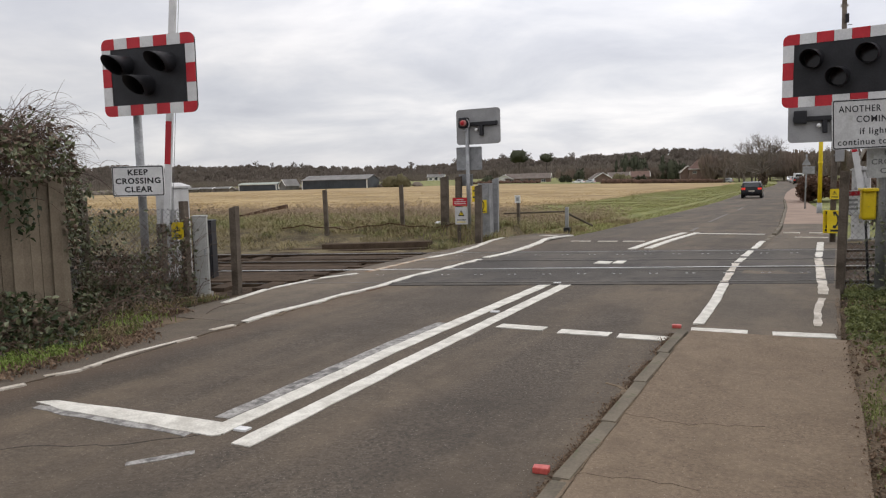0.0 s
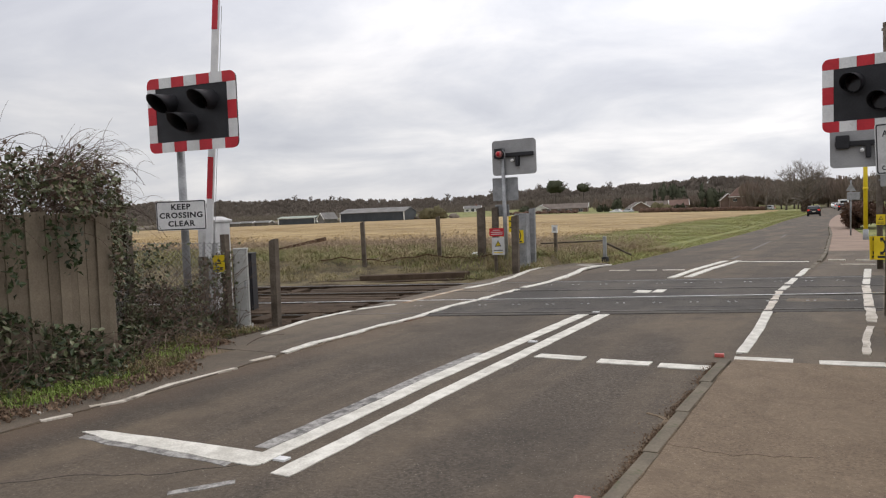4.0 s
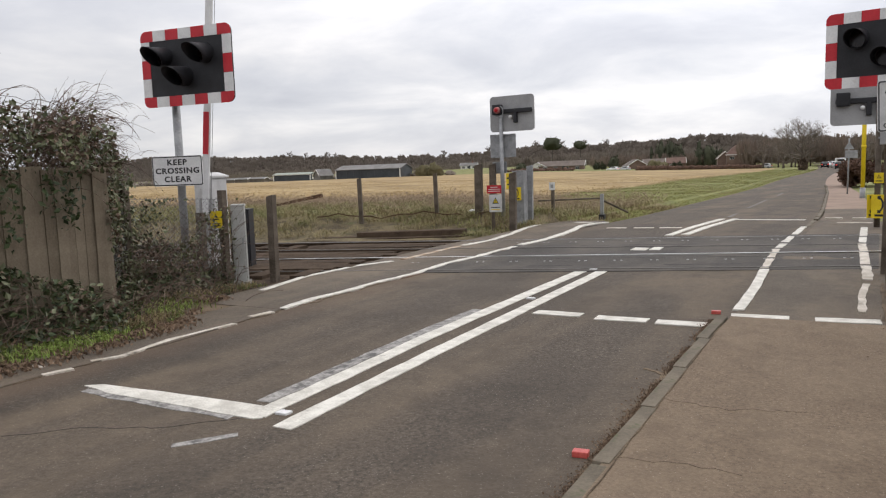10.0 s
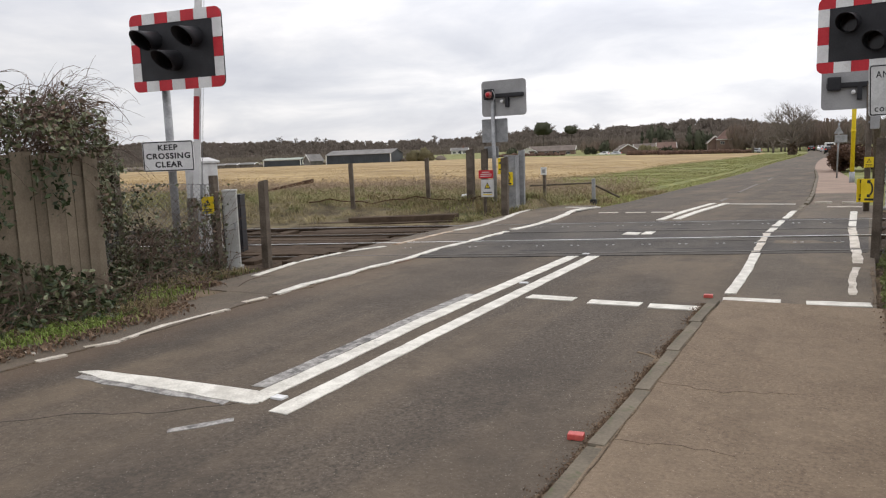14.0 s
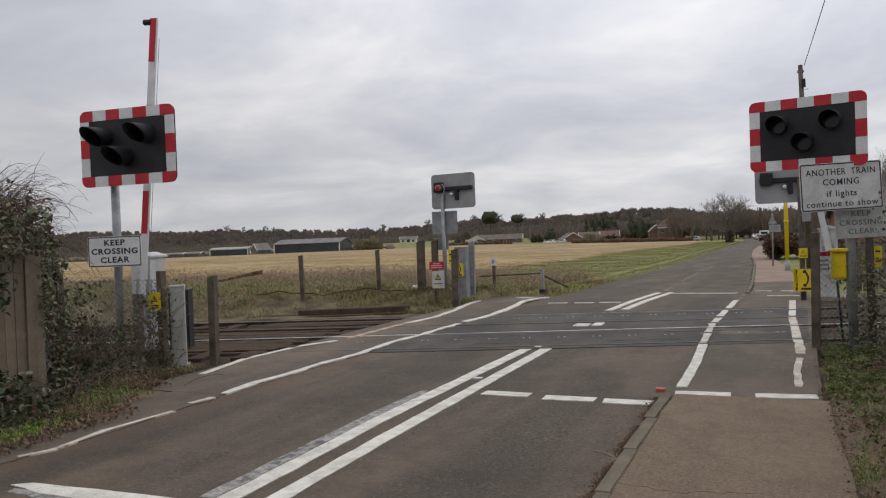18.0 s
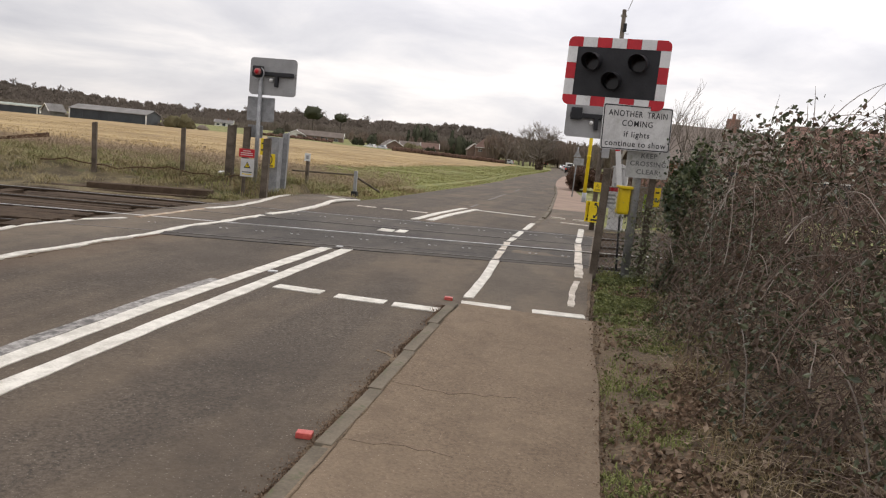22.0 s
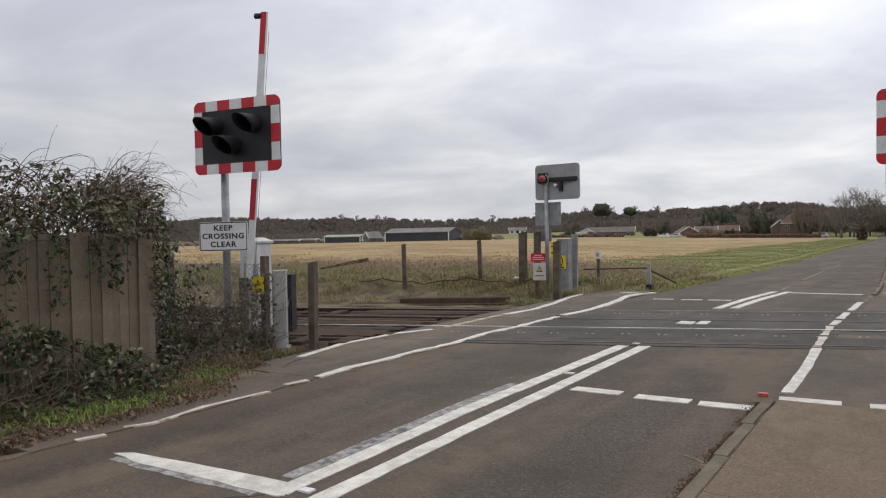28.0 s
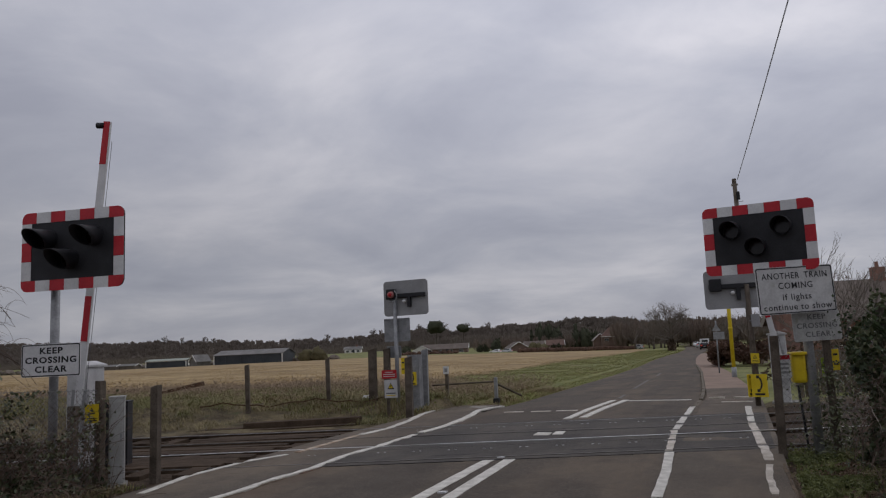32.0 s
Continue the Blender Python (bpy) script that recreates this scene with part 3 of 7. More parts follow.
def make_deck():
    """Rubber-like crossing panels: a dark sheet with ends along the rails, shaded gaps drawn beside them and rows of
    lifting marks.
    """
    bm = bmesh.new()
    rows = []
    for k in range(15):
        x = -6.97 + 7.0 * k / 14
        y0, y1 = 9.66 + (x + 3.3) * TRACK_SLOPE, 14.35 + (x + 3.3) * TRACK_SLOPE
        rows.append([bm.verts.new(p) for q in range(7) for p in ((x, y0 + (y1 - y0) * q / 6, zroad(y0 + (y1 - y0) * q / 6) + 0.0075),)])
    for p, q in zip(rows, rows[1:]):
        for i in range(6):
            bm.faces.new((p[i], q[i], q[i + 1], p[i + 1]))
    bmesh.ops.recalc_face_normals(bm, faces=bm.faces[:])
    r = bmesh.ops.extrude_face_region(bm, geom=bm.faces[:])
    for v in r["geom"]:
        if isinstance(v, bmesh.types.BMVert):
            v.co.z -= 0.03
    bmesh.ops.recalc_face_normals(bm, faces=bm.faces[:])
    deck = tagged(obj("crossing_surface", bm, DECK), "dark smooth panels between and beside the rails", "road", kind="structure")
    me = bpy.data.meshes.new("lifting_mark")
    b = box(0, 0, 0, 0.032, 0.022, 0.006, 0.0)
    b.to_mesh(me)
    b.free()
    me.materials.append(DULLWHITE)
    for y0, step in ((10.72, 0.49), (13.52, 0.47)):
        for k in range(14):
            x = -6.7 + step * k
            for d in (-0.045, 0.045):
                ob = new("lifting_mark", me)
                ob.parent = deck
                y = y0 + (x + d + 3.3) * TRACK_SLOPE
                ob.matrix_basis = pose(x + d, y, zroad(y) + 0.0095, 0, 0, 16.7)
    # flat dark strips: grooves and painted shade of gaps that open and close along the rails
    rnd = random.Random(2)
    for y0, w, solid in ((9.66, 0.022, 0.9), (10.23, 0.042, 0.5), (12.49, 0.04, 1.0), (12.87, 0.04, 0.4), (11.02, 0.012, 0.3), (13.75, 0.014, 0.4)):
        x = -6.9
        while x < -0.1:
            L = rnd.uniform(0.5, 1.6)
            if rnd.random() < solid:
                a, b = x, min(0.0, x + L - (0.0 if solid == 1.0 else rnd.uniform(0.05, 0.3)))
                line("panel_gap_shade", [(u, y0 + (u + 3.3) * TRACK_SLOPE) for u in (a, (a + b) / 2, b)], w * rnd.uniform(0.7, 1.2), GROOVE, "flat dark strip drawing the shaded gap between crossing panels", 0.0086, 0.008)
            x += L


strip("footway", -1.115, lambda y: 0.14 + 0.028 * max(0.0, 7.0 - y), span(-8, 7.1, 0.4), 0.055, FOOT, "brown worn asphalt footway", "pavement", False, 0.2, 0.035)
strip("footway_crossing", -1.13, 0.10, span(7.1, 18.6, 0.4), 0.006, FOOT_GREY, "grey-brown asphalt footway over the crossing", "pavement", False, 0.12)
strip("footway_far", -1.13, 0.0, span(17.6, 23.4, 0.4), lambda y: 0.008 + 0.042 * smooth(18.0, 21.0, y), FOOT_GREY, "grey asphalt footway", "pavement", True, 0.15)
strip("footway_pink", -1.13, 0.10, span(23.4, 120, 1.5), 0.05, FOOT_PINK, "pinkish tarmac footway", "pavement", True, 0.15)
strip("footway_left", -7.02, -5.67, span(6.2, 16.2, 0.4), 0.012, FOOT_GREY, "grey asphalt footway beside the fence", "pavement", False, 0.12, 0.02)
strip("footway_left_end", -6.35, -5.67, span(3.1, 6.2, 0.4), 0.010, FOOT_GREY, "narrow asphalt edge under leaf litter", "pavement", False, 0.12, 0.12)
strip("footway_left_far", -7.15, -6.0, span(16.2, 18.6, 0.3), 0.010, FOOT_GREY, "grey asphalt footway end", "pavement", False, 0.12, 0.02)


# ---- kerb stones ----
def make_kerbs():
    bm = box(0, 0, 0, 0.092, 0.888, 0.16, 0.016)
    me = bpy.data.meshes.new("kerb_stone")
    bm.to_mesh(me)
    bm.free()
    me.materials.append(KERB)
    for name, a, b, follow, lift in (("kerb", -6.5, 7.2, False, 0.0), ("kerb_far", 17.0, 60, True, 0.0)):
        base = tagged(new(name), "row of worn concrete kerb stones", "kerb", kind="structure")
        y = a + 0.45
        rnd = random.Random(4)
        while y < b:
            dx = road_x(y) + 3.4 if follow else 0
            bend = 0.05 * (1 - smooth(17, 25, y)) if follow else 0.0
            sink = 0.05 * (1 - smooth(17.5, 20.5, y)) if follow else 0.0
            ob = new("kerb_stone", me)
            ob.parent = base
            slope = math.degrees(math.atan((zroad(y + 0.4) - zroad(y - 0.4)) / 0.8))
            ob.matrix_basis = pose(-1.19 + dx - bend + (0 if follow else 0.019 * max(0.0, 6.8 - y)) + rnd.uniform(-0.012, 0.012), y, zroad(y) - 0.017 - sink + rnd.uniform(-0.008, 0.008), slope, 0, rnd.uniform(-0.7, 0.7))
            y += 0.905


make_kerbs()


# ---- painted markings: thin worn layers on the asphalt ----
def marking(name, pts, material, label, lift=0.006, ragged=0.012, parent=None):
    """A painted patch with the outline pts (x, y), subdivided and slightly uneven at its rim."""
    rim = []
    n = len(pts)
    for i in range(n):
        (ax_, ay_), (bx_, by_) = pts[i], pts[(i + 1) % n]
        k = max(1, int(math.hypot(bx_ - ax_, by_ - ay_) / 0.16))
        for j in range(k):
            t = j / k
            x, y = ax_ + (bx_ - ax_) * t, ay_ + (by_ - ay_) * t
            x += ragged * noise.noise((x * 9, y * 9, 1))
            y += ragged * noise.noise((x * 9, y * 9, 7))
            rim.append((x, y))
    bm = bmesh.new()
    low = [bm.verts.new((x, y, zroad(y) - 0.01)) for x, y in rim]
    top = [bm.verts.new((x, y, zroad(y) + lift)) for x, y in rim]
    bm.faces.new(top)
    for i in range(len(rim)):
        j = (i + 1) % len(rim)
        bm.faces.new((low[i], low[j], top[j], top[i]))
    bmesh.ops.recalc_face_normals(bm, faces=bm.faces[:])
    bmesh.ops.triangulate(bm, faces=[f for f in bm.faces if len(f.verts) > 4])
    ob = obj(name, bm, material, parent)
    return tagged(ob, label, "road marking", kind="structure")


def line(name, path, w, material, label, lift=0.006, ragged=0.012):
    """A painted line along path, w wide."""
    l, r = [], []
    for i, (x, y) in enumerate(path):
        a, b = path[max(0, i - 1)], path[min(len(path) - 1, i + 1)]
        d = math.hypot(b[0] - a[0], b[1] - a[1])
        nx, ny = -(b[1] - a[1]) / d * w / 2, (b[0] - a[0]) / d * w / 2
        l.append((x + nx, y + ny))
        r.append((x - nx, y - ny))
    return marking(name, l + r[::-1], material, label, lift, ragged)


DOUBLE = "pair of solid white centre lines on the asphalt"
line("centre_line", [(-3.375, 3.42), (-3.40, 4.3), (-3.455, 5.8), (-3.45, 7.5), (-3.44, 9.82)], 0.155, PAINT, DOUBLE)
line("centre_line", [(-3.06, 3.31), (-3.11, 5.2), (-3.14, 7.2), (-3.175, 9.9)], 0.15, PAINT, DOUBLE)
line("old_centre_line", [(-3.53, 3.66), (-3.575, 5.0), (-3.60, 6.1), (-3.585, 6.9)], 0.12, OLDPAINT, "faded old white line beside the new one", 0.004, 0.02)
marking("stop_line", [(-5.10, 3.41), (-4.75, 3.35), (-4.2, 3.36), (-3.34, 3.36), (-3.30, 3.40), (-3.46, 3.58), (-4.2, 3.55), (-4.98, 3.49)], PAINT, "thick white stop line with worn edges", 0.007, 0.016)
line("old_stop_line", [(-5.0, 3.33), (-4.3, 3.32), (-3.5, 3.33)], 0.07, OLDPAINT, "worn edge of an older stop line", 0.004, 0.03)
line("old_paint_scrap", [(-3.47, 2.83), (-3.36, 2.97), (-3.23, 3.12)], 0.045, OLDPAINT, "scrap of old white paint", 0.004, 0.03)
for x, y in ((-3.24, 3.53), (-3.30, 7.62), (-3.33, 9.82)):
    marking("road_stud", [(x - 0.045, y - 0.035), (x + 0.045, y - 0.03), (x + 0.045, y + 0.035), (x - 0.045, y + 0.03)], WHITE, "small white reflecting road stud", 0.013, 0)
for a, b in (((-2.96, 6.96), (-2.47, 6.95)), ((-2.31, 6.90), (-1.82, 6.91)), ((-1.73, 6.88), (-1.28, 6.90)), ((-1.15, 7.33), (-0.66, 7.37)), ((-0.45, 7.38), (0.06, 7.44))):
    line("stop_dash", [a, b], 0.17, PAINT, "white stop dash across the lane", 0.008 if a[0] < -1.2 else 0.014)
line("edge_line", [(-1.13, 7.62), (-1.16, 9.0), (-1.23, 10.3)], 0.11, PAINT, "solid white edge line of the footway", 0.014)
for a, b in (((-1.24, 10.42), (-1.28, 11.3)), ((-1.29, 11.45), (-1.33, 12.5)), ((-1.32, 12.7), (-1.33, 13.3)), ((-1.32, 13.6), (-1.31, 14.6)), ((-1.30, 15.0), (-1.29, 16.7))):
    line("edge_line", [a, b], 0.105, PAINT if a[1] > 12.5 else DULLPAINT, "broken white edge line of the footway", 0.014, 0.03)
line("edge_line", [(-0.085, 7.85), (-0.10, 8.2), (-0.115, 8.6), (-0.10, 9.0), (-0.085, 9.45)], 0.07, DULLPAINT, "chipped white line under leaf litter", 0.014, 0.03)
for a, b in (((-0.07, 9.75), (-0.11, 10.9)), ((-0.12, 11.0), (-0.16, 12.3)), ((-0.16, 12.45), (-0.21, 13.5)), ((-0.20, 13.7), (-0.21, 14.6)), ((-0.21, 14.8), (-0.225, 16.6))):
    line("edge_line", [a, b], 0.065 if a[1] < 9.5 else 0.11, DULLPAINT if a[1] < 13 else PAINT, "chipped white line on the footway edge", 0.014, 0.02)
for path, w in (([(-6.08, 3.60), (-5.92, 3.60)], 0.04), ([(-5.71, 3.46), (-5.64, 3.68)], 0.06), ([(-5.71, 3.88), (-5.60, 4.10), (-5.70, 4.72), (-5.63, 5.45)], 0.055), ([(-5.73, 5.78), (-5.68, 6.06)], 0.07)):
    line("edge_line", path, w, DULLPAINT, "worn white line along the road edge", 0.0145, 0.035)
line("edge_line", [(-5.70, 6.26), (-5.74, 6.8), (-5.68, 7.4), (-5.70, 8.0), (-5.60, 8.8), (-5.64, 9.5), (-5.68, 9.9), (-5.57, 10.7), (-5.55, 11.5), (-5.56, 12.1)], 0.105, PAINT, "ragged white line along the road edge", 0.018, 0.05)
line("edge_line", [(-5.58, 12.4), (-5.51, 13.2), (-5.58, 14.3), (-5.70, 15.4), (-5.93, 16.6), (-5.92, 17.3), (-5.78, 18.0)], 0.15, PAINT, "white line curving to the end of the footway", 0.018, 0.035)
line("edge_line", [(-6.82, 7.1), (-7.04, 8.2), (-6.95, 9.3), (-6.68, 9.9)], 0.10, PAINT, "white line on the outer edge of the footway", 0.018, 0.02)
line("edge_line", [(-6.62, 10.1), (-6.60, 11.2), (-6.61, 12.0)], 0.10, RUSTPAINT, "rust-stained white line on the footway edge", 0.018, 0.02)
line("edge_line", [(-6.60, 12.1), (-6.52, 13.1), (-6.72, 14.5), (-7.0, 15.8), (-7.12, 16.9)], 0.13, PAINT, "white line on the outer edge of the footway", 0.018, 0.03)
line("edge_line", [(-6.51, 17.80), (-6.02, 17.65)], 0.13, PAINT, "short white line across the footway end", 0.018, 0.02)
make_deck()
# beyond the rails
marking("centre_mark", [(-3.45, 11.96), (-3.20, 11.96), (-3.23, 12.31), (-3.46, 12.32)], PAINT, "short white centre mark between the tracks", 0.0145)
marking("centre_mark", [(-3.16, 12.03), (-3.00, 12.06), (-3.03, 12.47), (-3.19, 12.44)], PAINT, "short white centre mark between the tracks", 0.0145)
line("centre_line", [(-3.45, 14.5), (-3.32, 19.4)], 0.14, PAINT, DOUBLE, 0.0145)
line("centre_line", [(-3.18, 14.7), (-3.02, 19.45)], 0.14, PAINT, DOUBLE, 0.0145)
line("far_stop_line", [(-2.98, 19.25), (-1.45, 19.15)], 0.20, PAINT, "white stop line beyond the rails")
for a, b in (((-5.18, 16.15), (-4.76, 16.2)), ((-4.6, 16.22), (-4.18, 16.27)), ((-4.06, 16.29), (-3.61, 16.35))):
    line("stop_dash", [a, b], 0.16, DULLPAINT, "faint white dash across the far lane")
line("stop_dash", [(-1.05, 19.1), (-0.7, 19.1)], 0.15, DULLPAINT, "white dash on the far footway", 0.056)
line("stop_dash", [(-0.5, 19.1), (-0.1, 19.1)], 0.15, DULLPAINT, "white dash on the far footway", 0.056)
line("footway_mark", [(-0.75, 18.0), (-0.1, 18.0)], 0.14, DULLPAINT, "faint white bar on the far footway", 0.018)
for a, b in (((-3.3, 20.2), (-3.4, 22.0)), ((-3.6, 25.5), (-3.95, 33.0)), ((-4.1, 38), (-4.4, 43))):
    line("faded_centre_dash", [a, b], 0.10, OLDPAINT_FAINT, "faded white centre dash", 0.007, 0.02)


# ---- repairs, cracks and grit on the road ----
def crack(path, w, seed, lift=0.0565, sheet=SOIL):
    rnd = random.Random(seed)
    pts = []
    for (ax_, ay_), (bx_, by_) in zip(path, path[1:]):
        for j in range(6):
            t = j / 6
            pts.append((ax_ + (bx_ - ax_) * t + rnd.uniform(-0.02, 0.02), ay_ + (by_ - ay_) * t + rnd.uniform(-0.02, 0.02)))
    pts.append(path[-1])
    return line("crack", pts, w, sheet, "dark crack filled with dirt", lift, 0.01)


crack([(-1.1, 4.55), (-0.7, 4.5), (-0.3, 4.62)], 0.0012, 1, 0.057)
crack([(-1.2, 5.2), (-1.42, 5.35)], 0.03, 6, 0.004)
crack([(-3.42, 3.38), (-3.75, 3.02), (-4.2, 2.85), (-4.6, 2.5)], 0.004, 7, 0.002, GROOVE)
crack([(-1.08, 3.55), (-0.75, 3.62), (-0.5, 3.58)], 0.0012, 9, 0.057)


def fringe(name, path, w, seed, material, label, lift, step=0.07):
    """A ragged ribbon of dirt along path, its width changing at random."""
    rnd = random.Random(seed)
    l, r = [], []
    for (ax_, ay_), (bx_, by_) in zip(path, path[1:]):
        n = max(1, int(math.hypot(bx_ - ax_, by_ - ay_) / step))
        for j in range(n):
            x, y = ax_ + (bx_ - ax_) * j / n, ay_ + (by_ - ay_) * j / n
            k = 0.55 + 0.9 * noise.noise((y * 1.7, seed, 0)) 
            l.append((x - w * max(0.05, k) * rnd.uniform(0.88, 1.05), y))
            r.append((x + w * max(0.05, 0.5 + 0.8 * noise.noise((y * 2.3, seed + 9, 0))) * rnd.uniform(0.6, 1.1), y))
    return marking(name, r + l[::-1], material, label, lift, 0.01)


fringe("kerb_joint", [(-1.047, 2.2), (-1.130, 6.8)], 0.008, 13, SOIL, "dark joint behind the kerb", 0.060)
fringe("gutter_dirt", [(-1.165, 2.2), (-1.262, 7.15)], 0.085, 3, SOIL, "dark dirt gathered along the kerb", 0.005)
fringe("edge_dirt", [(0.09, 7.5), (0.07, 9.6)], 0.03, 6, SOIL, "soil spreading over the footway edge", 0.012)
fringe("edge_dirt", [(-5.75, 2.0), (-5.66, 8.5)], 0.13, 7, SOIL, "brown dirt along the road edge", 0.0055)
fringe("edge_dirt", [(-5.55, 8.5), (-5.5, 12.5)], 0.05, 8, RUST, "rusty brown stain beside the edge line", 0.0065)


# ---- rails and the track beside the road ----
def make_track():
    for i in range(4):
        length = 100
        th = thing("rail", pose(-3.3, RAILS[i], zroad(RAILS[i]) + 0.002, 0, -0.26 if i < 2 else 0, TRACK_ANGLE), "polished steel rail crossing the road", "rail", "rails")
        prof = [(-0.035, 0.0), (0.035, 0.0), (0.035, -0.03), (0.012, -0.045), (0.012, -0.11), (0.07, -0.125), (0.07, -0.15), (-0.07, -0.15), (-0.07, -0.125), (-0.012, -0.11), (-0.012, -0.045), (-0.035, -0.03)]
        bm = bmesh.new()
        a = [bm.verts.new((-length, x, z)) for x, z in prof]
        b = [bm.verts.new((length * 0.3, x, z)) for x, z in prof]
        for k in range(len(prof)):
            j = (k + 1) % len(prof)
            bm.faces.new((a[k], a[j], b[j], b[k]))
        bmesh.ops.recalc_face_normals(bm, faces=bm.faces[:])
        part("web", bm, TIMBER, th, "rusty rail web and foot")
        part("rail_head", box(-length * 0.35, 0, 0.008, length * 1.3, 0.05 if i == 1 else 0.036, 0.010), RAILTOP if i == 1 else RAILMID if i == 3 else RAILDULL, th, "polished running surface" if i == 1 else "dull running surface")
    # worn boards laid along the rails beside the road
    rnd = random.Random(17)
    deck = tagged(new("track_boards"), "dark worn timber boards laid along the rails", "boards", kind="structure")
    shapes = []
    for k in range(3):
        bm = box(0, 0, 0, 2.5 + 0.25 * k, 0.21, 0.07, 0.008)
        for v in bm.verts:
            v.co.z += 0.008 * noise.noise((v.co.x * 3, v.co.y * 9, k))
        me = bpy.data.meshes.new("board")
        bm.to_mesh(me)
        bm.free()
        me.materials.append(TIMBER)
        shapes.append(me)
    for y0 in (10.12, 10.36, 10.62, 10.88, 11.12, 11.62, 11.86, 12.1, 12.32, 12.82, 13.06, 13.32, 13.56, 13.8, 14.3, 14.55):
        for x in (-8.4, -11.1):
            if x < -10 and rnd.random() < 0.45:
                continue
            ob = new("board", shapes[rnd.randrange(3)])
            ob.parent = deck
            xx = x + rnd.uniform(-0.35, 0.1)
            ob.matrix_basis = pose(xx, y0 + (xx + 3.3) * TRACK_SLOPE, zroad(10.5) - 0.03 + rnd.uniform(-0.015, 0.012), rnd.uniform(-1.5, 1.5), rnd.uniform(-0.4, 0.4), TRACK_ANGLE + rnd.uniform(-0.5, 0.5))
    sleeper = bpy.data.meshes.new("sleeper")
    bm = box(0, 0, 0, 0.25, 2.55, 0.14, 0.012)
    bm.to_mesh(sleeper)
    bm.free()
    sleeper.materials.append(TIMBER)
    for tr in (0, 2):
        base = tagged(new("track_bed"), "dark old timber sleepers on dirty ballast", "track", "tracks", "structure")
        for side, n in ((-1, 46), (1, 20)):
            for k in range(n):
                x = (-7.5 - k * 0.65) if side < 0 else (0.6 + k * 0.65)
                y = (rail_y(tr, x) + rail_y(tr + 1, x)) / 2
                ob = new("sleeper", sleeper)
                ob.parent = base
                ob.matrix_basis = pose(x, y, zroad(12) - 0.095, 0, 0, TRACK_ANGLE)


make_track()


# ---- crossing signals, signs and barriers ----
def border_chips(W, H, b, parent, y):
    """Red and white reflective panels round the board, red at the corners."""
    def chip(x0, x1, z0, z1, k, corner=None):
        if corner:
            r, pts = 0.09 * H, []
            for i, (cx, cz) in enumerate(((x1, z1), (x0, z1), (x0, z0), (x1, z0))):
                if i == corner - 1:
                    ox, oz = cx + (-r if i in (0, 3) else r), cz + (-r if i in (0, 1) else r)
                    for j in range(6):
                        a = radians(90 * i + 18 * j)
                        pts.append((ox + r * math.cos(a), oz + r * math.sin(a)))
                else:
                    pts.append((cx, cz))
            bm = prism(pts, y, y - 0.006)
        else:
            bm = box((x0 + x1) / 2, y - 0.003, (z0 + z1) / 2, x1 - x0 - 0.003, 0.006, z1 - z0 - 0.003)
        part("border_panel", bm, RED if k % 2 == 0 else WHITE, parent, "red reflective panel" if k % 2 == 0 else "white reflective panel")

    w = W / 7
    h = (H - 2 * b) / 3
    for side in (0, 1):
        z0 = H / 2 - b if side == 0 else -H / 2
        for i in range(7):
            c = 0
            if i == 0:
                c = 2 if side == 0 else 3
            if i == 6:
                c = 1 if side == 0 else 4
            chip(-W / 2 + i * w, -W / 2 + (i + 1) * w, z0, z0 + b, i, c)
        x0 = -W / 2 if side == 0 else W / 2 - b
        for i in range(3):
            chip(x0, x0 + b, -H / 2 + b + i * h, -H / 2 + b + (i + 1) * h, i + 1)


def hood(x, z, r, length, parent):
    """A lamp with a long open visor, tilted down a little."""
    n = 22
    bm = bmesh.new()
    rings = []
    for k in range(4):
        ring = []
        for i in range(n + 1):
            a = radians(-90 + 360 * i / n)
            reach = length * (0.34 + 0.66 * (0.5 + 0.5 * math.sin(a))) * k / 3
            for rr in (r, r - 0.006):
                ring.append(bm.verts.new((x + rr * math.cos(a), -0.03 - reach, z - 0.10 * reach + rr * math.sin(a))))
        rings.append(ring)
    for p, q in zip(rings, rings[1:]):
        for i in range(n):
            bm.faces.new((p[2 * i], p[2 * i + 2], q[2 * i + 2], q[2 * i]))
            bm.faces.new((p[2 * i + 3], p[2 * i + 1], q[2 * i + 1], q[2 * i + 3]))
    q = rings[-1]
    for i in range(n):
        bm.faces.new((q[2 * i], q[2 * i + 2], q[2 * i + 3], q[2 * i + 1]))
    bmesh.ops.recalc_face_normals(bm, faces=bm.faces[:])
    v = part("visor", bm, BLACK, parent, "long black lamp visor", True)
    part("lens", rod((x, -0.022, z), (x, -0.04, z), r * 0.9, r * 0.86, 20), LENS, v, "unlit dark red lens")


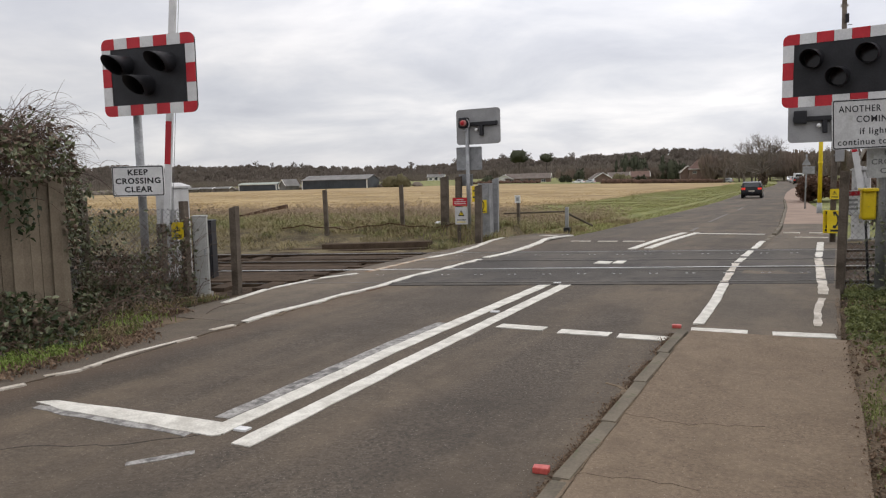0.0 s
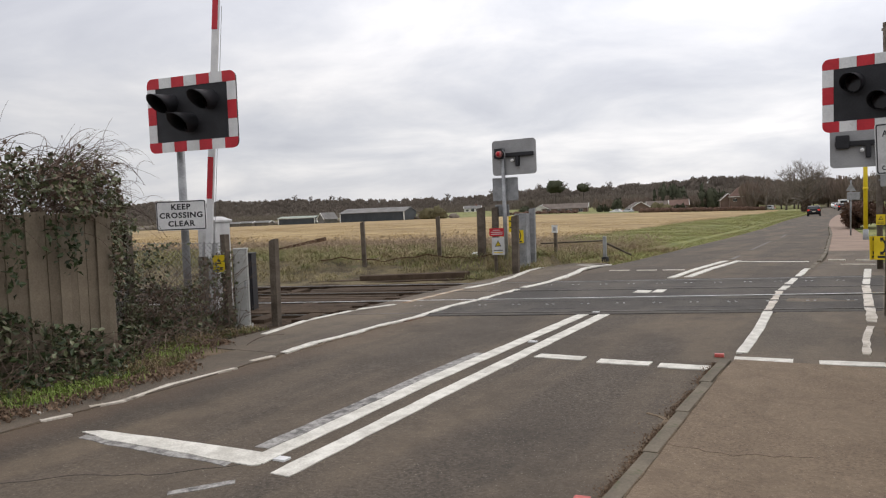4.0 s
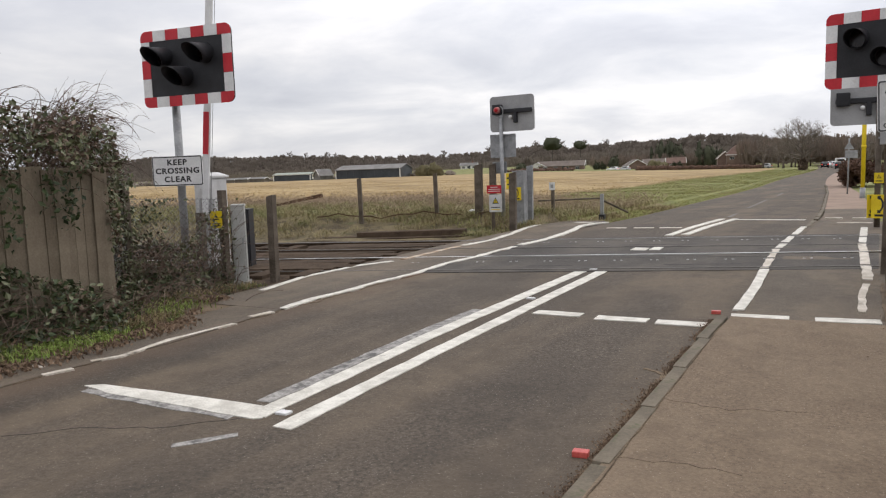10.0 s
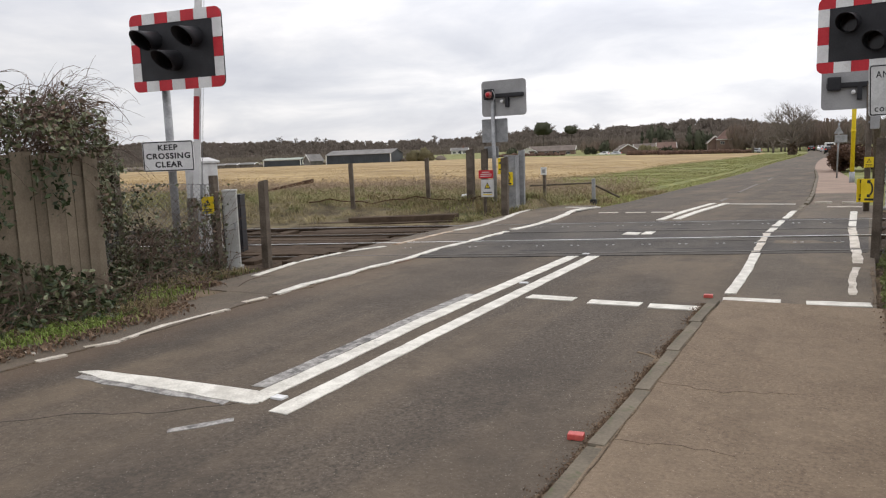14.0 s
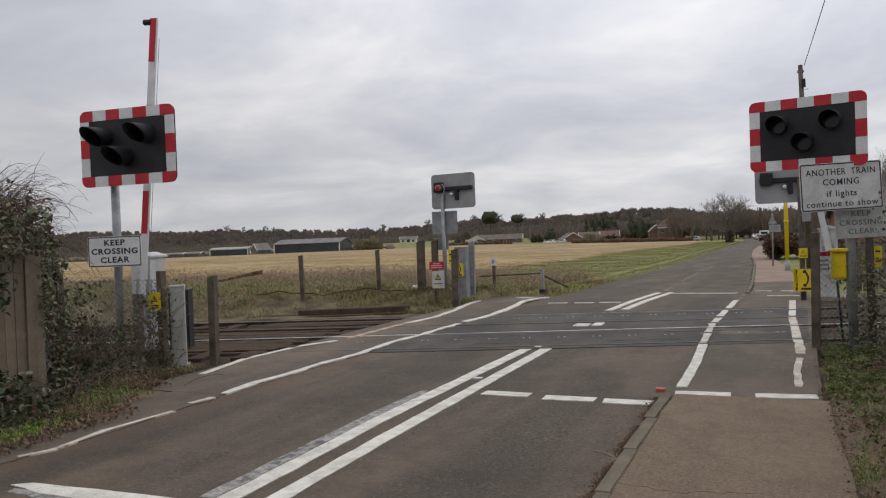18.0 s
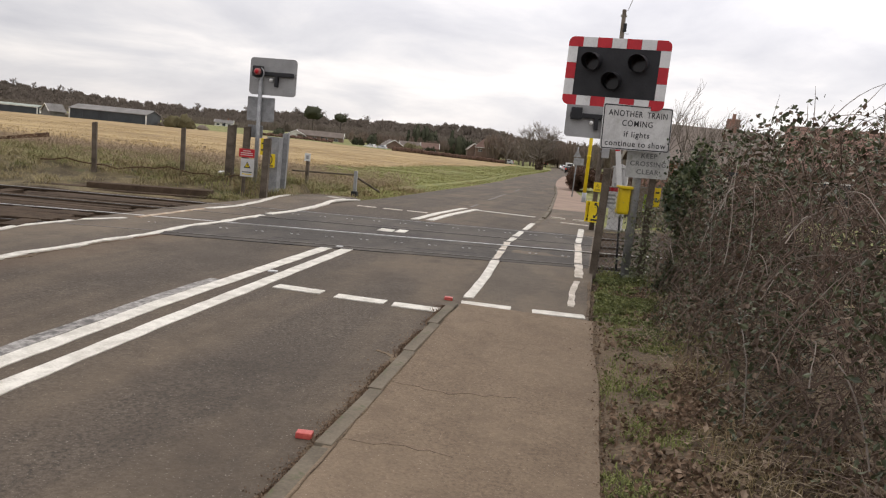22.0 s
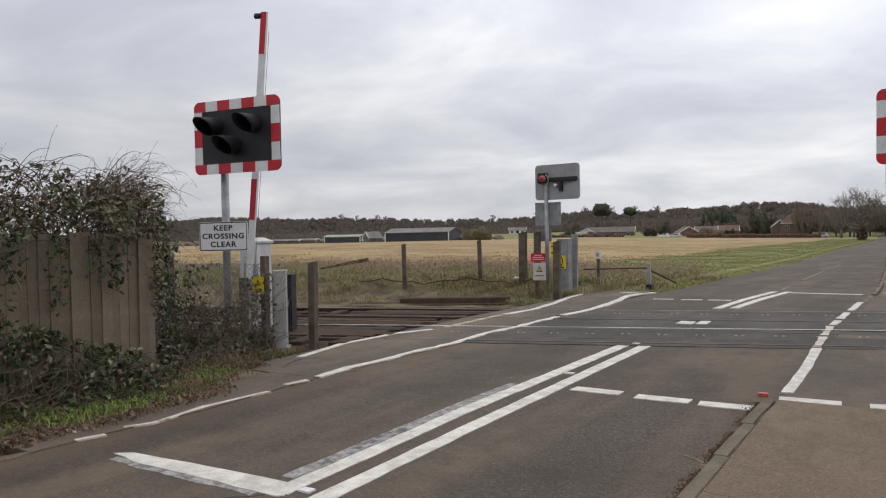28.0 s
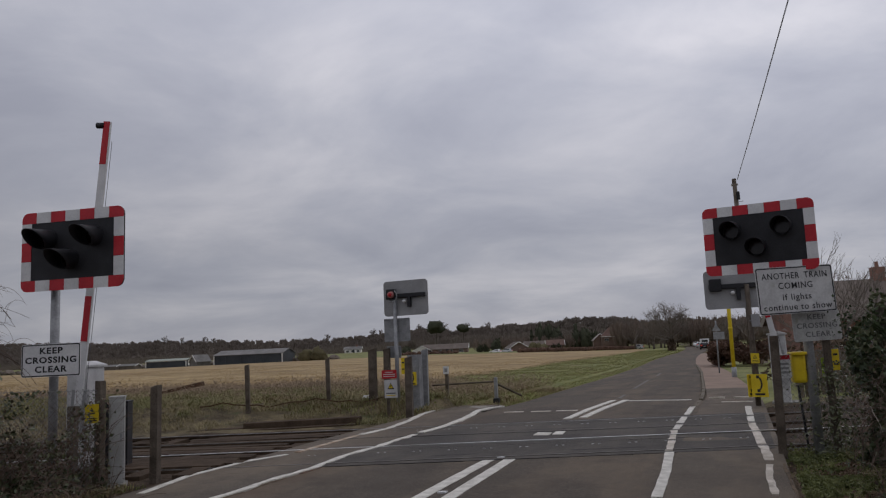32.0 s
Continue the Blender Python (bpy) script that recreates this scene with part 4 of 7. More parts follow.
def wigwag(m, W, H, bx, bz, pole_top, by=-0.16, pole_r=0.057, label="", tilt=0.0, turn=0.0, visor=0.34):
    th = thing("crossing_signal", m, label, "traffic signal", "crossing signals")
    part("pole", rod((0, 0, -0.2), (0, 0, pole_top), pole_r, pole_r, 16), GALV, th, "round galvanised pole", True)
    part("pole_cap", rod((0, 0, pole_top), (0, 0, pole_top + 0.03), pole_r * 1.05, pole_r * 0.6, 16), GALVDULL, th, "", True)
    bd = part("backing_board", prism(rounded(W - 0.01, H - 0.01, 0.09 * H), 0.0, -0.03), BLACK, th, "matt black backing board")
    bd.matrix_basis = pose(bx, by, bz, 0, tilt, turn)
    border_chips(W, H, 0.097 * W, bd, -0.03)
    for x, z in ((-0.235, 0.145), (0.215, 0.15), (-0.02, -0.12)):
        hood(x * W, z * H, 0.088 * W, visor, bd)
    part("clamp", box(bx * 0.5, by * 0.5 + 0.02, bz + 0.1, abs(bx) + 0.16, 0.06, 0.06, 0.008), GALVDULL, th)
    part("clamp", box(bx * 0.5, by * 0.5 + 0.02, bz - 0.2, abs(bx) + 0.16, 0.06, 0.06, 0.008), GALVDULL, th)
    return th


wigwag(pose(-8.66, 7.52, 0.15, 0, 0, 10), 1.50, 1.05, 0.38, 2.97, 3.3, visor=0.42, label="road signal with red and white border on a galvanised pole", tilt=0)
wigwag(pose(0.52, 10.45, 0.22, 0, 0, -10), 1.325, 0.885, -0.413, 2.59, 2.9, by=-0.20, label="road signal with red and white border beside the hedge", tilt=0.7)


def signal_back(m, W, H, bx, bz, pole_top, plates, label, pole_mat=GALV):
    """A signal for the other side: the grey back of its board, conduit and lamp boxes."""
    th = thing("crossing_signal", m, label, "traffic signal", "crossing signals")
    part("pole", rod((0, 0, -0.2), (0, 0, pole_top), 0.055, 0.048, 16), pole_mat, th, "round galvanised pole", True)
    bd = part("backing_board", prism(rounded(W, H, 0.1 * H), 0.07, 0.10), STEELGREY, th, "plain grey back of the board")
    bd.matrix_basis = pose(bx, 0, bz)
    part("conduit", box(0.02, 0.03, 0.06, W * 0.88, 0.09, 0.10, 0.02), BLACK, bd, "black cable trunking")
    part("lamp_housing", box(-0.30 * W, 0.01, 0.12 * H, 0.24, 0.14, 0.26, 0.03), BLACK, bd, "black lamp housing")
    part("lamp_housing", box(0.10 * W, 0.03, -0.12 * H, 0.09, 0.09, 0.26, 0.02), BLACK, bd, "black lamp housing")
    part("junction", rod((0.0, -0.04, -0.10 * H), (0.0, 0.03, -0.10 * H), 0.04, 0.04, 12), WHITE, bd, "small white cable gland", True)
    if plates:
        part("bell", rod((-0.27 * W, -0.14, 0.10 * H), (-0.27 * W, -0.06, 0.10 * H), 0.075, 0.085, 16), FADEDRED, bd, "faded red bell cover", True)
        part("bell_dome", rod((-0.27 * W, -0.16, 0.10 * H), (-0.27 * W, -0.14, 0.10 * H), 0.04, 0.055, 16), RED, bd, "red bell dome", True)
        ring = [(-0.25 * W + 0.15 * math.cos(radians(a)), -0.10, 0.06 * H + 0.15 * math.sin(radians(a))) for a in range(-130, 61, 19)]
        bm = bmesh.new()
        for p, q in zip(ring, ring[1:]):
            rod(p, q, 0.014, 0.014, 6, bm)
        part("bracket", bm, GALV, bd, "curved steel bracket")
    for x, z, w, h in plates:
        part("sign_plate", prism(rounded(w, h, 0.02), 0.075, 0.085), GALVDULL, th, "grey back of a sign plate").matrix_basis = pose(x, 0, z)
        part("sign_frame", box(x, 0.065, z + h / 2 - 0.015, w * 0.96, 0.02, 0.03), GALVDULL, th, "dark stiffening rail")
        part("sign_frame", box(x, 0.065, z - h / 2 + 0.015, w * 0.96, 0.02, 0.03), GALVDULL, th, "dark stiffening rail")
    return th


signal_back(pose(-8.22, 17.25, 0.15, 0, 0, -2), 1.22, 0.88, 0.27, 2.79, 2.75, ((0.0, 2.0, 0.72, 0.58), (-0.11, 1.46, 0.40, 0.30)), "back of a crossing signal on a galvanised pole")
signal_back(pose(-0.02, 16.75, 0.15, 0, 0, 4), 1.10, 0.80, -0.28, 2.42, 2.5, (), "back of a crossing signal beside the far footway", POSTWOOD)


def sign(name, m, W, H, lines, label, size, material=WHITE, bold=0.003, rim=True, category="sign", ink=INK):
    th = thing(name, m, label, category, "traffic signs")
    part("plate", prism(rounded(W, H, 0.03), 0.0, -0.012), material, th, "white sign face")
    if rim:
        t = 0.014
        a, b = rounded(W - 0.012, H - 0.012, 0.026), rounded(W - 0.012 - 2 * t, H - 0.012 - 2 * t, 0.018)
        bm = bmesh.new()
        va = [bm.verts.new((x, -0.0135, z)) for x, z in a]
        vb = [bm.verts.new((x, -0.0135, z)) for x, z in b]
        for i in range(len(a)):
            j = (i + 1) % len(a)
            bm.faces.new((va[i], va[j], vb[j], vb[i]))
        bmesh.ops.recalc_face_normals(bm, faces=bm.faces[:])
        bmesh.ops.reverse_faces(bm, faces=bm.faces[:]) if bm.faces[0:][0].normal.y > 0 else None
        part("border", bm, INK, th, "black border line")
    for s, z, k, sx, gap in lines:
        words(s, size * k, ink, th, -0.0135, z, 1.14, bold, sx, gap)
    part("fixing", box(0, 0.03, H * 0.25, W * 0.7, 0.04, 0.04, 0.005), GALVDULL, th)
    part("fixing", box(0, 0.03, -H * 0.25, W * 0.7, 0.04, 0.04, 0.005), GALVDULL, th)
    return th


KEEP = (("KEEP", 0.118, 1, 1.22, 0.4), ("CROSSING", 0.0, 1, 1.22, 0.4), ("CLEAR", -0.118, 1, 1.22, 0.4))
sign("keep_clear_sign", pose(-8.54, 7.37, 1.70, 0, 0, 16), 0.80, 0.42, KEEP, "white keep crossing clear sign on the signal pole", 0.108, bold=0.0035)
sign("train_warning_sign", pose(0.42, 10.14, 2.12, 0, -1.5, 27), 0.99, 0.57, (("ANOTHER TRAIN", 0.172, 1, 0.88, 0.6), ("COMING", 0.052, 1, 0.94, 0.5), ("if lights", -0.085, 0.98, 1.05, 0.5), ("continue to show", -0.205, 0.98, 1.03, 0.42)), "white another train coming sign with black letters", 0.107, DULLWHITE, 0.0008)
sign("keep_clear_sign", pose(0.63, 10.42, 1.68, 0, -1.0, 34), 0.68, 0.37, tuple((s, z * 0.9, k, sx, g) for s, z, k, sx, g in KEEP), "dirty keep crossing clear sign half hidden by ivy", 0.09, DIRTYWHITE, 0.0012, False, ink=FADEDINK)


def warning_plate(name, m, W, H, material, label, header=None):
    """A small plate with a black triangle and bars for unreadable writing."""
    th = thing(name, m, label, "sign", "warning signs")
    part("plate", box(0, 0, 0, W, 0.006, H, 0.002), material, th)
    s = min(W, H) * 0.42
    z0 = H * 0.14
    outer = [(-s * 0.62, z0 - s * 0.5), (s * 0.62, z0 - s * 0.5), (0, z0 + s * 0.62)]
    tri = part("triangle", prism(outer, -0.004, -0.0055), INK, th, "black warning triangle")
    inner = [(x * 0.66, z0 + (z - z0) * 0.62) for x, z in outer]
    part("triangle_field", prism(inner, -0.0058, -0.0066), YELLOW if material is DULLWHITE or material is WHITE else material, th)
    part("symbol", box(0, -0.0072, z0 + s * 0.02, s * 0.13, 0.001, s * 0.36), INK, th)
    for k in range(2):
        part("text_bar", box(0, -0.0045, -H * (0.24 + 0.12 * k), W * 0.72, 0.001, H * 0.05), INK if material is YELLOW else YELLOW if k else INK, th)
    return th


warning_plate("electric_warning_label", pose(-7.74, 7.27, 1.02, 0, 0, 22), 0.17, 0.23, YELLOW, "small yellow warning label on the fence post")
warning_plate("trespass_warning_sign", pose(-7.83, 16.02, 0.77, 0, 0, 8), 0.31, 0.41, DULLWHITE, "white warning sign with a black triangle")


def text_plate(name, m, W, H, material, bars, ink, label):
    th = thing(name, m, label, "sign", "warning signs")
    part("plate", box(0, 0, 0, W, 0.006, H, 0.002), material, th)
    for z, w in bars:
        part("text_bar", box(0, -0.004, z * H, w * W, 0.002, H * 0.09), ink, th)
    return th


text_plate("prohibition_sign", pose(-7.88, 16.06, 1.10, 0, 0, 8), 0.36, 0.19, RED, ((0.25, 0.5), (0.0, 0.8), (-0.24, 0.8)), DULLWHITE, "red notice with white writing above the warning sign")


def phone_sign(m, W, H, label):
    th = thing("telephone_sign", m, label, "sign", "telephone signs")
    part("plate", box(0, 0, 0, W, 0.012, H, 0.003), YELLOW, th)
    bm = bmesh.new()
    pts_o, pts_i = [], []
    for i in range(13):
        a = radians(-70 + 140 * i / 12)
        pts_o.append((-0.10 * W + 0.30 * W * math.cos(a), 0.08 * H + 0.33 * H * math.sin(a)))
        pts_i.append((-0.10 * W + 0.19 * W * math.cos(a), 0.08 * H + 0.27 * H * math.sin(a)))
    prism(pts_o + pts_i[::-1], -0.0065, -0.009, bm)
    for s in (-1, 1):
        box(-0.06 * W, -0.008, 0.08 * H + s * 0.30 * H, 0.18 * W, 0.004, 0.13 * H, 0, bm)
    part("handset_symbol", bm, INK, th, "black telephone handset")
    part("text_bar", box(0, -0.0075, -0.38 * H, W * 0.6, 0.002, H * 0.09), INK, th)
    return th


phone_sign(pose(0.03, 16.6, 0.60, 0, 0, -14), 0.31, 0.45, "yellow telephone sign on the far signal pole")
phone_sign(pose(-0.13, 16.72, 0.60, 0, 0, 62), 0.25, 0.45, "yellow telephone sign turned to the tracks")
part("bracket", box(0, 0.1, -0.08, 0.05, 0.2, 0.05, 0.004), GALVDULL, phone_sign(pose(-7.46, 16.44, 0.97, 0, 0, 20), 0.19, 0.31, "yellow telephone sign on the steel cabinet"))


# ---- barriers ----
def barrier(m, length, lean, band, label, cx=-0.04, shift=0.0):
    th = thing("barrier", m, label, "level crossing barrier", "barriers")
    part("machine_case", box(cx, 0, 0.745, 0.33, 0.42, 1.45, 0.03), DULLWHITE, th, "white painted machine case")
    part("case_lid", prism([(cx - 0.19, 1.47), (cx + 0.19, 1.47), (cx + 0.19, 1.50), (cx, 1.56), (cx - 0.19, 1.50)], -0.24, 0.24), DULLWHITE, th, "shallow pitched lid")
    part("case_door", box(cx, -0.215, 0.85, 0.26, 0.012, 1.0, 0.004), DULLWHITE, th)
    part("case_lock", box(cx + 0.09, -0.226, 0.95, 0.03, 0.014, 0.09, 0.004), GALVDULL, th, "steel lock")
    part("case_foot", box(0, 0, 0.03, 0.5, 0.6, 0.12, 0.01), CONC, th, "concrete foot")
    boom = part("boom", bmesh.new(), WHITE, th, "raised boom in red and white bands")
    boom.matrix_basis = pose(0.0, -0.32, 0.9, 0, lean, 0)
    bm = box(0, 0, length / 2, 0.115, 0.036, length, 0.006)
    bm.to_mesh(boom.data)
    bm.free()
    z, red = length - shift, True
    while z > 0.9:
        if red:
            part("red_band", box(-0.006, 0, z - band / 2, 0.104, 0.042, band), RED, boom, "red reflective band")
        red, z = not red, z - band
    part("boom_lamp", rod((-0.17, 0, length - 0.06), (-0.05, 0, length - 0.06), 0.045, 0.045, 12), BLACK, boom, "small tip lamp", True)
    part("skirt_wire", rod((0.085, 0.02, 0.1), (0.085, 0.02, length - 0.3), 0.004, 0.004, 5), WIRE, boom)
    for s in (-1, 1):
        part("counterweight_arm", box(s * 0.09, 0.03, -0.10, 0.05, 0.08, 0.7, 0.01), STEELGREY, boom, "grey counterweight arm")
    return th


barrier(pose(-9.25, 8.72, 0.12, 0, 0, 12), 4.22, 5.6, 0.655, "raised crossing barrier with a white machine case", -0.10)
barrier(pose(0.52, 17.6, 0.12, 0, 0, -4), 3.11, -9.0, 0.62, "raised crossing barrier on the far side", shift=0.3)


# ---- fences, posts and cabinets by the tracks ----
def post(name, m, w, d, h, material, label, category="post", group="", top=0.0):
    bm = box(0, 0, h / 2 - 0.1, w, d, h + 0.2, 0.01)
    for v in bm.verts:
        if v.co.z > h - 0.03:
            v.co.z += top * v.co.x
    ob = obj(name, bm, material)
    ob.matrix_basis = m
    return tagged(ob, label, category, group)


post("timber_post", pose(-7.33, 7.9, 0.10, 0, 0.6, 12), 0.10, 0.11, 1.21, POSTWOOD, "weathered dark timber post at the end of the footway", top=0.3)
for x, y, h in ((-11.52, 15.7, 1.16), (-9.88, 16.75, 1.12)):
    post("timber_post", pose(x, y, ground_z(x, y), 1, -0.8, 20), 0.10, 0.10, h, POSTWOOD, "dark timber fence post beside the tracks", "post", "trackside posts", 0.2)
for x, y, w, h, mt, lb in ((-8.78, 17.0, 0.18, 1.34, POSTWOOD, "thick mossy timber post"), (-8.48, 17.2, 0.15, 1.33, POSTWOOD, "thick mossy timber post"), (-7.17, 15.55, 0.15, 1.48, POSTWOOD, "grey timber end post with a worn top"), (-7.42, 17.1, 0.14, 1.36, GALVDULL, "grey steel fence post with bolts")):
    post("fence_post", pose(x, y, ground_z(x, y) - 0.05, 0.6, 0.8, 9), w, w * 0.9, h, mt, lb, "post", "far fence posts", 0.25)


def cabinet(m, w, d, h, material, label, door_side=-1, vents=0):
    th = thing("equipment_cabinet", m, label, "cabinet", "equipment cabinets")
    part("body", box(0, 0, h / 2, w, d, h, 0.012), material, th)
    part("roof", box(0, 0, h + 0.015, w + 0.015, d + 0.015, 0.03, 0.008), material, th)
    part("door", box(0, -d / 2 - 0.008, h / 2, w - 0.04, 0.012, h - 0.08, 0.004), material, th)
    part("handle", box(w * 0.32, -d / 2 - 0.025, h * 0.55, 0.025, 0.02, 0.10, 0.006), GALVDULL, th, "steel door handle")
    part("plinth", box(0, 0, -0.06, w + 0.06, d + 0.06, 0.16), CONC, th, "concrete plinth")
    return th


cabinet(pose(-7.68, 7.62, 0.12, 0, 0, 40), 0.18, 0.22, 1.06, CAB, "pale grey equipment cabinet beside the fence")
cabinet(pose(-8.78, 8.78, 0.1, 0, 0, 30), 0.30, 0.3, 0.95, BLACK, "black equipment cabinet beside the track")
cabinet(pose(-7.52, 16.75, 0.15, 0, 0, 6), 0.28, 0.30, 1.34, GALVDULL, "grey steel telephone cabinet behind the posts")
text_plate("cabinet_label", pose(-7.74, 16.55, 1.27, 0, 0, 6), 0.09, 0.38, YELLOW, ((0.2, 0.6), (-0.2, 0.6)), INK, "narrow yellow label on the post")


def mesh_fence(name, a, b, h, posts, label, pitch=0.075, post_mat=GALVDULL, z_off=0.0):
    """Chain-link wire between posts."""
    th = thing(name, pose(0, 0, 0), label, "fence", "wire fences")
    A, B = Vector((*a, ground_z(*a) + z_off)), Vector((*b, ground_z(*b) + z_off))
    d = B - A
    L = d.length
    u = d.normalized()
    vs, fs = [], []

    def wire(p, q, r):
        k = len(vs)
        w = (q - p).normalized()
        s = w.cross(Vector((0.3, 0.9, 0.1))).normalized() * r
        t = w.cross(s).normalized() * r
        for e in (p, q):
            vs.extend([tuple(e + s), tuple(e - s * 0.5 + t * 0.87), tuple(e - s * 0.5 - t * 0.87)])
        fs.extend([(k, k + 1, k + 4, k + 3), (k + 1, k + 2, k + 5, k + 4), (k + 2, k, k + 3, k + 5)])

    for sgn in (1, -1):
        c = -h
        while c < L + h:
            s0, s1 = (c, c + h) if sgn > 0 else (c + h, c)
            z0, z1 = 0.05, h
            pts = []
            for s_, z_ in ((s0, z0), (s1, z1)):
                pts.append((s_, z_))
            (sa, za), (sb, zb) = pts
            lo, hi = 0.0, 1.0
            for s_, dd in ((0.0, sb - sa), (L, sb - sa)):
                pass
            def clip(v):
                return min(1.0, max(0.0, v))
            t0, t1 = sorted((clip((0 - sa) / (sb - sa)), clip((L - sa) / (sb - sa))))
            if t1 - t0 > 0.02:
                p = A + u * (sa + (sb - sa) * t0) + Vector((0, 0, za + (zb - za) * t0))
                q = A + u * (sa + (sb - sa) * t1) + Vector((0, 0, za + (zb - za) * t1))
                wire(p, q, 0.0022)
            c += pitch
    me = cloud_mesh("wire_mesh", vs, fs, WIRE)
    tagged(obj_me("wire_mesh", me, WIRE, th), "thin chain-link wire")
    for z in (0.08, h * 0.5, h - 0.02):
        part("straining_wire", rod(A + Vector((0, 0, z)), B + Vector((0, 0, z)), 0.003, 0.003, 5), WIRE, th)
    for t in posts:
        p = A + d * t
        part("post", box(p.x, p.y, p.z + (h + 0.1) / 2 - 0.1, 0.09, 0.09, h + 0.3, 0.01), post_mat, th, "dark grey fence post")
    return th


mesh_fence("wire_fence", (-7.86, 5.95), (-7.72, 7.38), 1.22, (0.0, 1.0), "sagging chain-link fence overgrown with ivy", post_mat=POSTWOOD)
mesh_fence("wire_fence", (-7.35, 5.3), (-7.86, 5.95), 1.15, (), "chain-link fence end by the timber fence", post_mat=POSTWOOD)
mesh_fence("wire_fence", (0.16, 10.3), (1.3, 10.9), 1.22, (0.5,), "chain-link fence beside the hedge", post_mat=POSTWOOD)
post("timber_post", pose(0.10, 10.27, 0.16, 0, 1.2, -8), 0.095, 0.10, 1.42, POSTWOOD, "dark timber post at the fence corner")
post("timber_post", pose(-8.35, 7.55, 0.1, 0, 0, 12), 0.10, 0.10, 1.0, POSTWOOD, "short dark post behind the fence")

# phone and labels on the right-hand fence
th = thing("emergency_telephone", pose(0.36, 10.50, 1.0, 0, 0, 14), "bright yellow emergency telephone box on the pole", "telephone")
part("case", box(0, -0.06, 0.17, 0.16, 0.16, 0.36, 0.04), YELLOW, th, "rounded yellow case", True)
part("hood", box(0, -0.08, 0.35, 0.18, 0.20, 0.04, 0.015), YELLOW, th)
part("cable", rod((0.0, 0, -0.04), (0.05, 0.02, -0.8), 0.015, 0.015, 8), BLACK, th, "black cable conduit")
th = text_plate("notice", pose(0.215, 10.36, 1.20, 0, 0, 14), 0.16, 0.29, WHITE, ((0.1, 0.7), (-0.08, 0.7), (-0.26, 0.7)), STEELGREY, "white notice with a red heading and grey writing")
part("heading", box(0, -0.0045, 0.11, 0.15, 0.002, 0.055), RED, th, "red heading band")
text_plate("lime_label", pose(0.70, 10.62, 1.16, 0, 0, 14), 0.10, 0.24, LIME, ((0.25, 0.6), (-0.2, 0.6)), DULLWHITE, "lime green label on the fence")
text_plate("yellow_label", pose(0.82, 10.64, 1.25, 0, 0, 14), 0.09, 0.26, YELLOW, ((0.25, 0.6), (-0.2, 0.6)), INK, "yellow label on the fence")
warning_plate("electric_warning_label", pose(0.0, 16.682, 1.14, 0, 0, 6), 0.16, 0.20, YELLOW, "small yellow warning label on the far pole")

th = thing("junction_box", pose(0.08, 16.70, 1.78), "small grey junction box on the far pole", "box")
part("case", box(0, 0, 0.12, 0.16, 0.14, 0.26, 0.02), STEELGREY, th)
part("strap", box(-0.06, 0.02, 0.12, 0.1, 0.17, 0.03, 0.005), GALVDULL, th)

# yellow height post on the far footway
th = thing("yellow_post", pose(-0.55, 32.0, zroad(32.0), 0, 0.4, 0), "tall yellow painted post with a grey base", "post")
part("shaft", rod((0, 0, 0.3), (0, 0, 4.3), 0.075, 0.075, 14), YELLOW, th, "yellow painted shaft", True)
part("base_sleeve", rod((0, 0, -0.2), (0, 0, 0.45), 0.10, 0.095, 14), GALV, th, "grey metal sleeve", True)
part("collar", rod((0, 0, 1.9), (0, 0, 2.0), 0.09, 0.09, 14), YELLOW, th, "", True)

# small marker sign and old gate bar by the far verge
th = thing("marker_sign", pose(-7.86, 19.7, ground_z(-7.86, 19.7) + 0.17), "small white marker on a short post", "sign")
part("post", box(0, 0, 0.35, 0.08, 0.08, 0.9, 0.008), POSTWOOD, th)
part("plate", box(0, -0.05, 0.72, 0.17, 0.012, 0.21, 0.004), WHITE, th, "white marker plate")
part("symbol", box(0, -0.058, 0.72, 0.08, 0.004, 0.10, 0.0), STEELGREY, th)
th = thing("gate_bar", pose(-6.6, 20.15, ground_z(-6.6, 20.15) - 0.03), "rusty bar between short posts at the verge", "gate")
part("bar", rod((-1.75, -0.35, 0.62), (0.0, 0, 0.66), 0.022, 0.022, 8), POSTWOOD, th, "dark rusty steel bar")
part("post", box(0, 0, 0.35, 0.09, 0.07, 0.85, 0.01), GALV, th, "pale metal post")
part("stay", rod((0.0, 0.05, 0.60), (0.55, 0.6, 0.22), 0.028, 0.028, 8), POSTWOOD, th, "dark slanting stay")
part("foot_block", box(0, 0, 0.06, 0.16, 0.16, 0.3, 0.02), BLACK, th, "dark foot")
th = thing("fallen_wire", pose(0, 0, 0), "old rusty fence wire sagging between the posts", "wire")
pts = [(-12.6 + 0.26 * k, 15.25 + 0.105 * k, 0.50 + 0.05 * math.sin(k * 0.8) - 0.03 * math.sin(k * 2.3)) for k in range(17)]
stems("strand", [(pts, 0.016, 0.014)], RUST, th, "rusty sagging strand")

# stacked old sleepers beside the far track
for k, (x, y, z, L, rz) in enumerate(((-9.38, 14.70, 0.05, 2.6, 16), (-9.42, 14.45, -0.08, 2.7, 17), (-9.3, 14.95, -0.08, 2.6, 15), (-11.1, 14.2, -0.08, 1.6, 24), (-8.7, 13.9, -0.12, 2.2, 14), (-11.6, 13.7, -0.12, 2.4, 18))):
    b = obj("old_sleeper", box(0, 0, 0, L, 0.26, 0.17, 0.015), TIMBER)
    b.matrix_basis = pose(x, y, z + 0.09, 1.5, -1, rz)
    tagged(b, "dark rotting timber sleeper lying by the track", "timber", "old sleepers")
bm = box(0, 0, 0, 2.15, 0.12, 0.13, 0.012)
for v in bm.verts:
    v.co.z *= 0.45 if v.co.x < -0.9 else 1.0
b = obj("rusty_beam", bm, RUST)
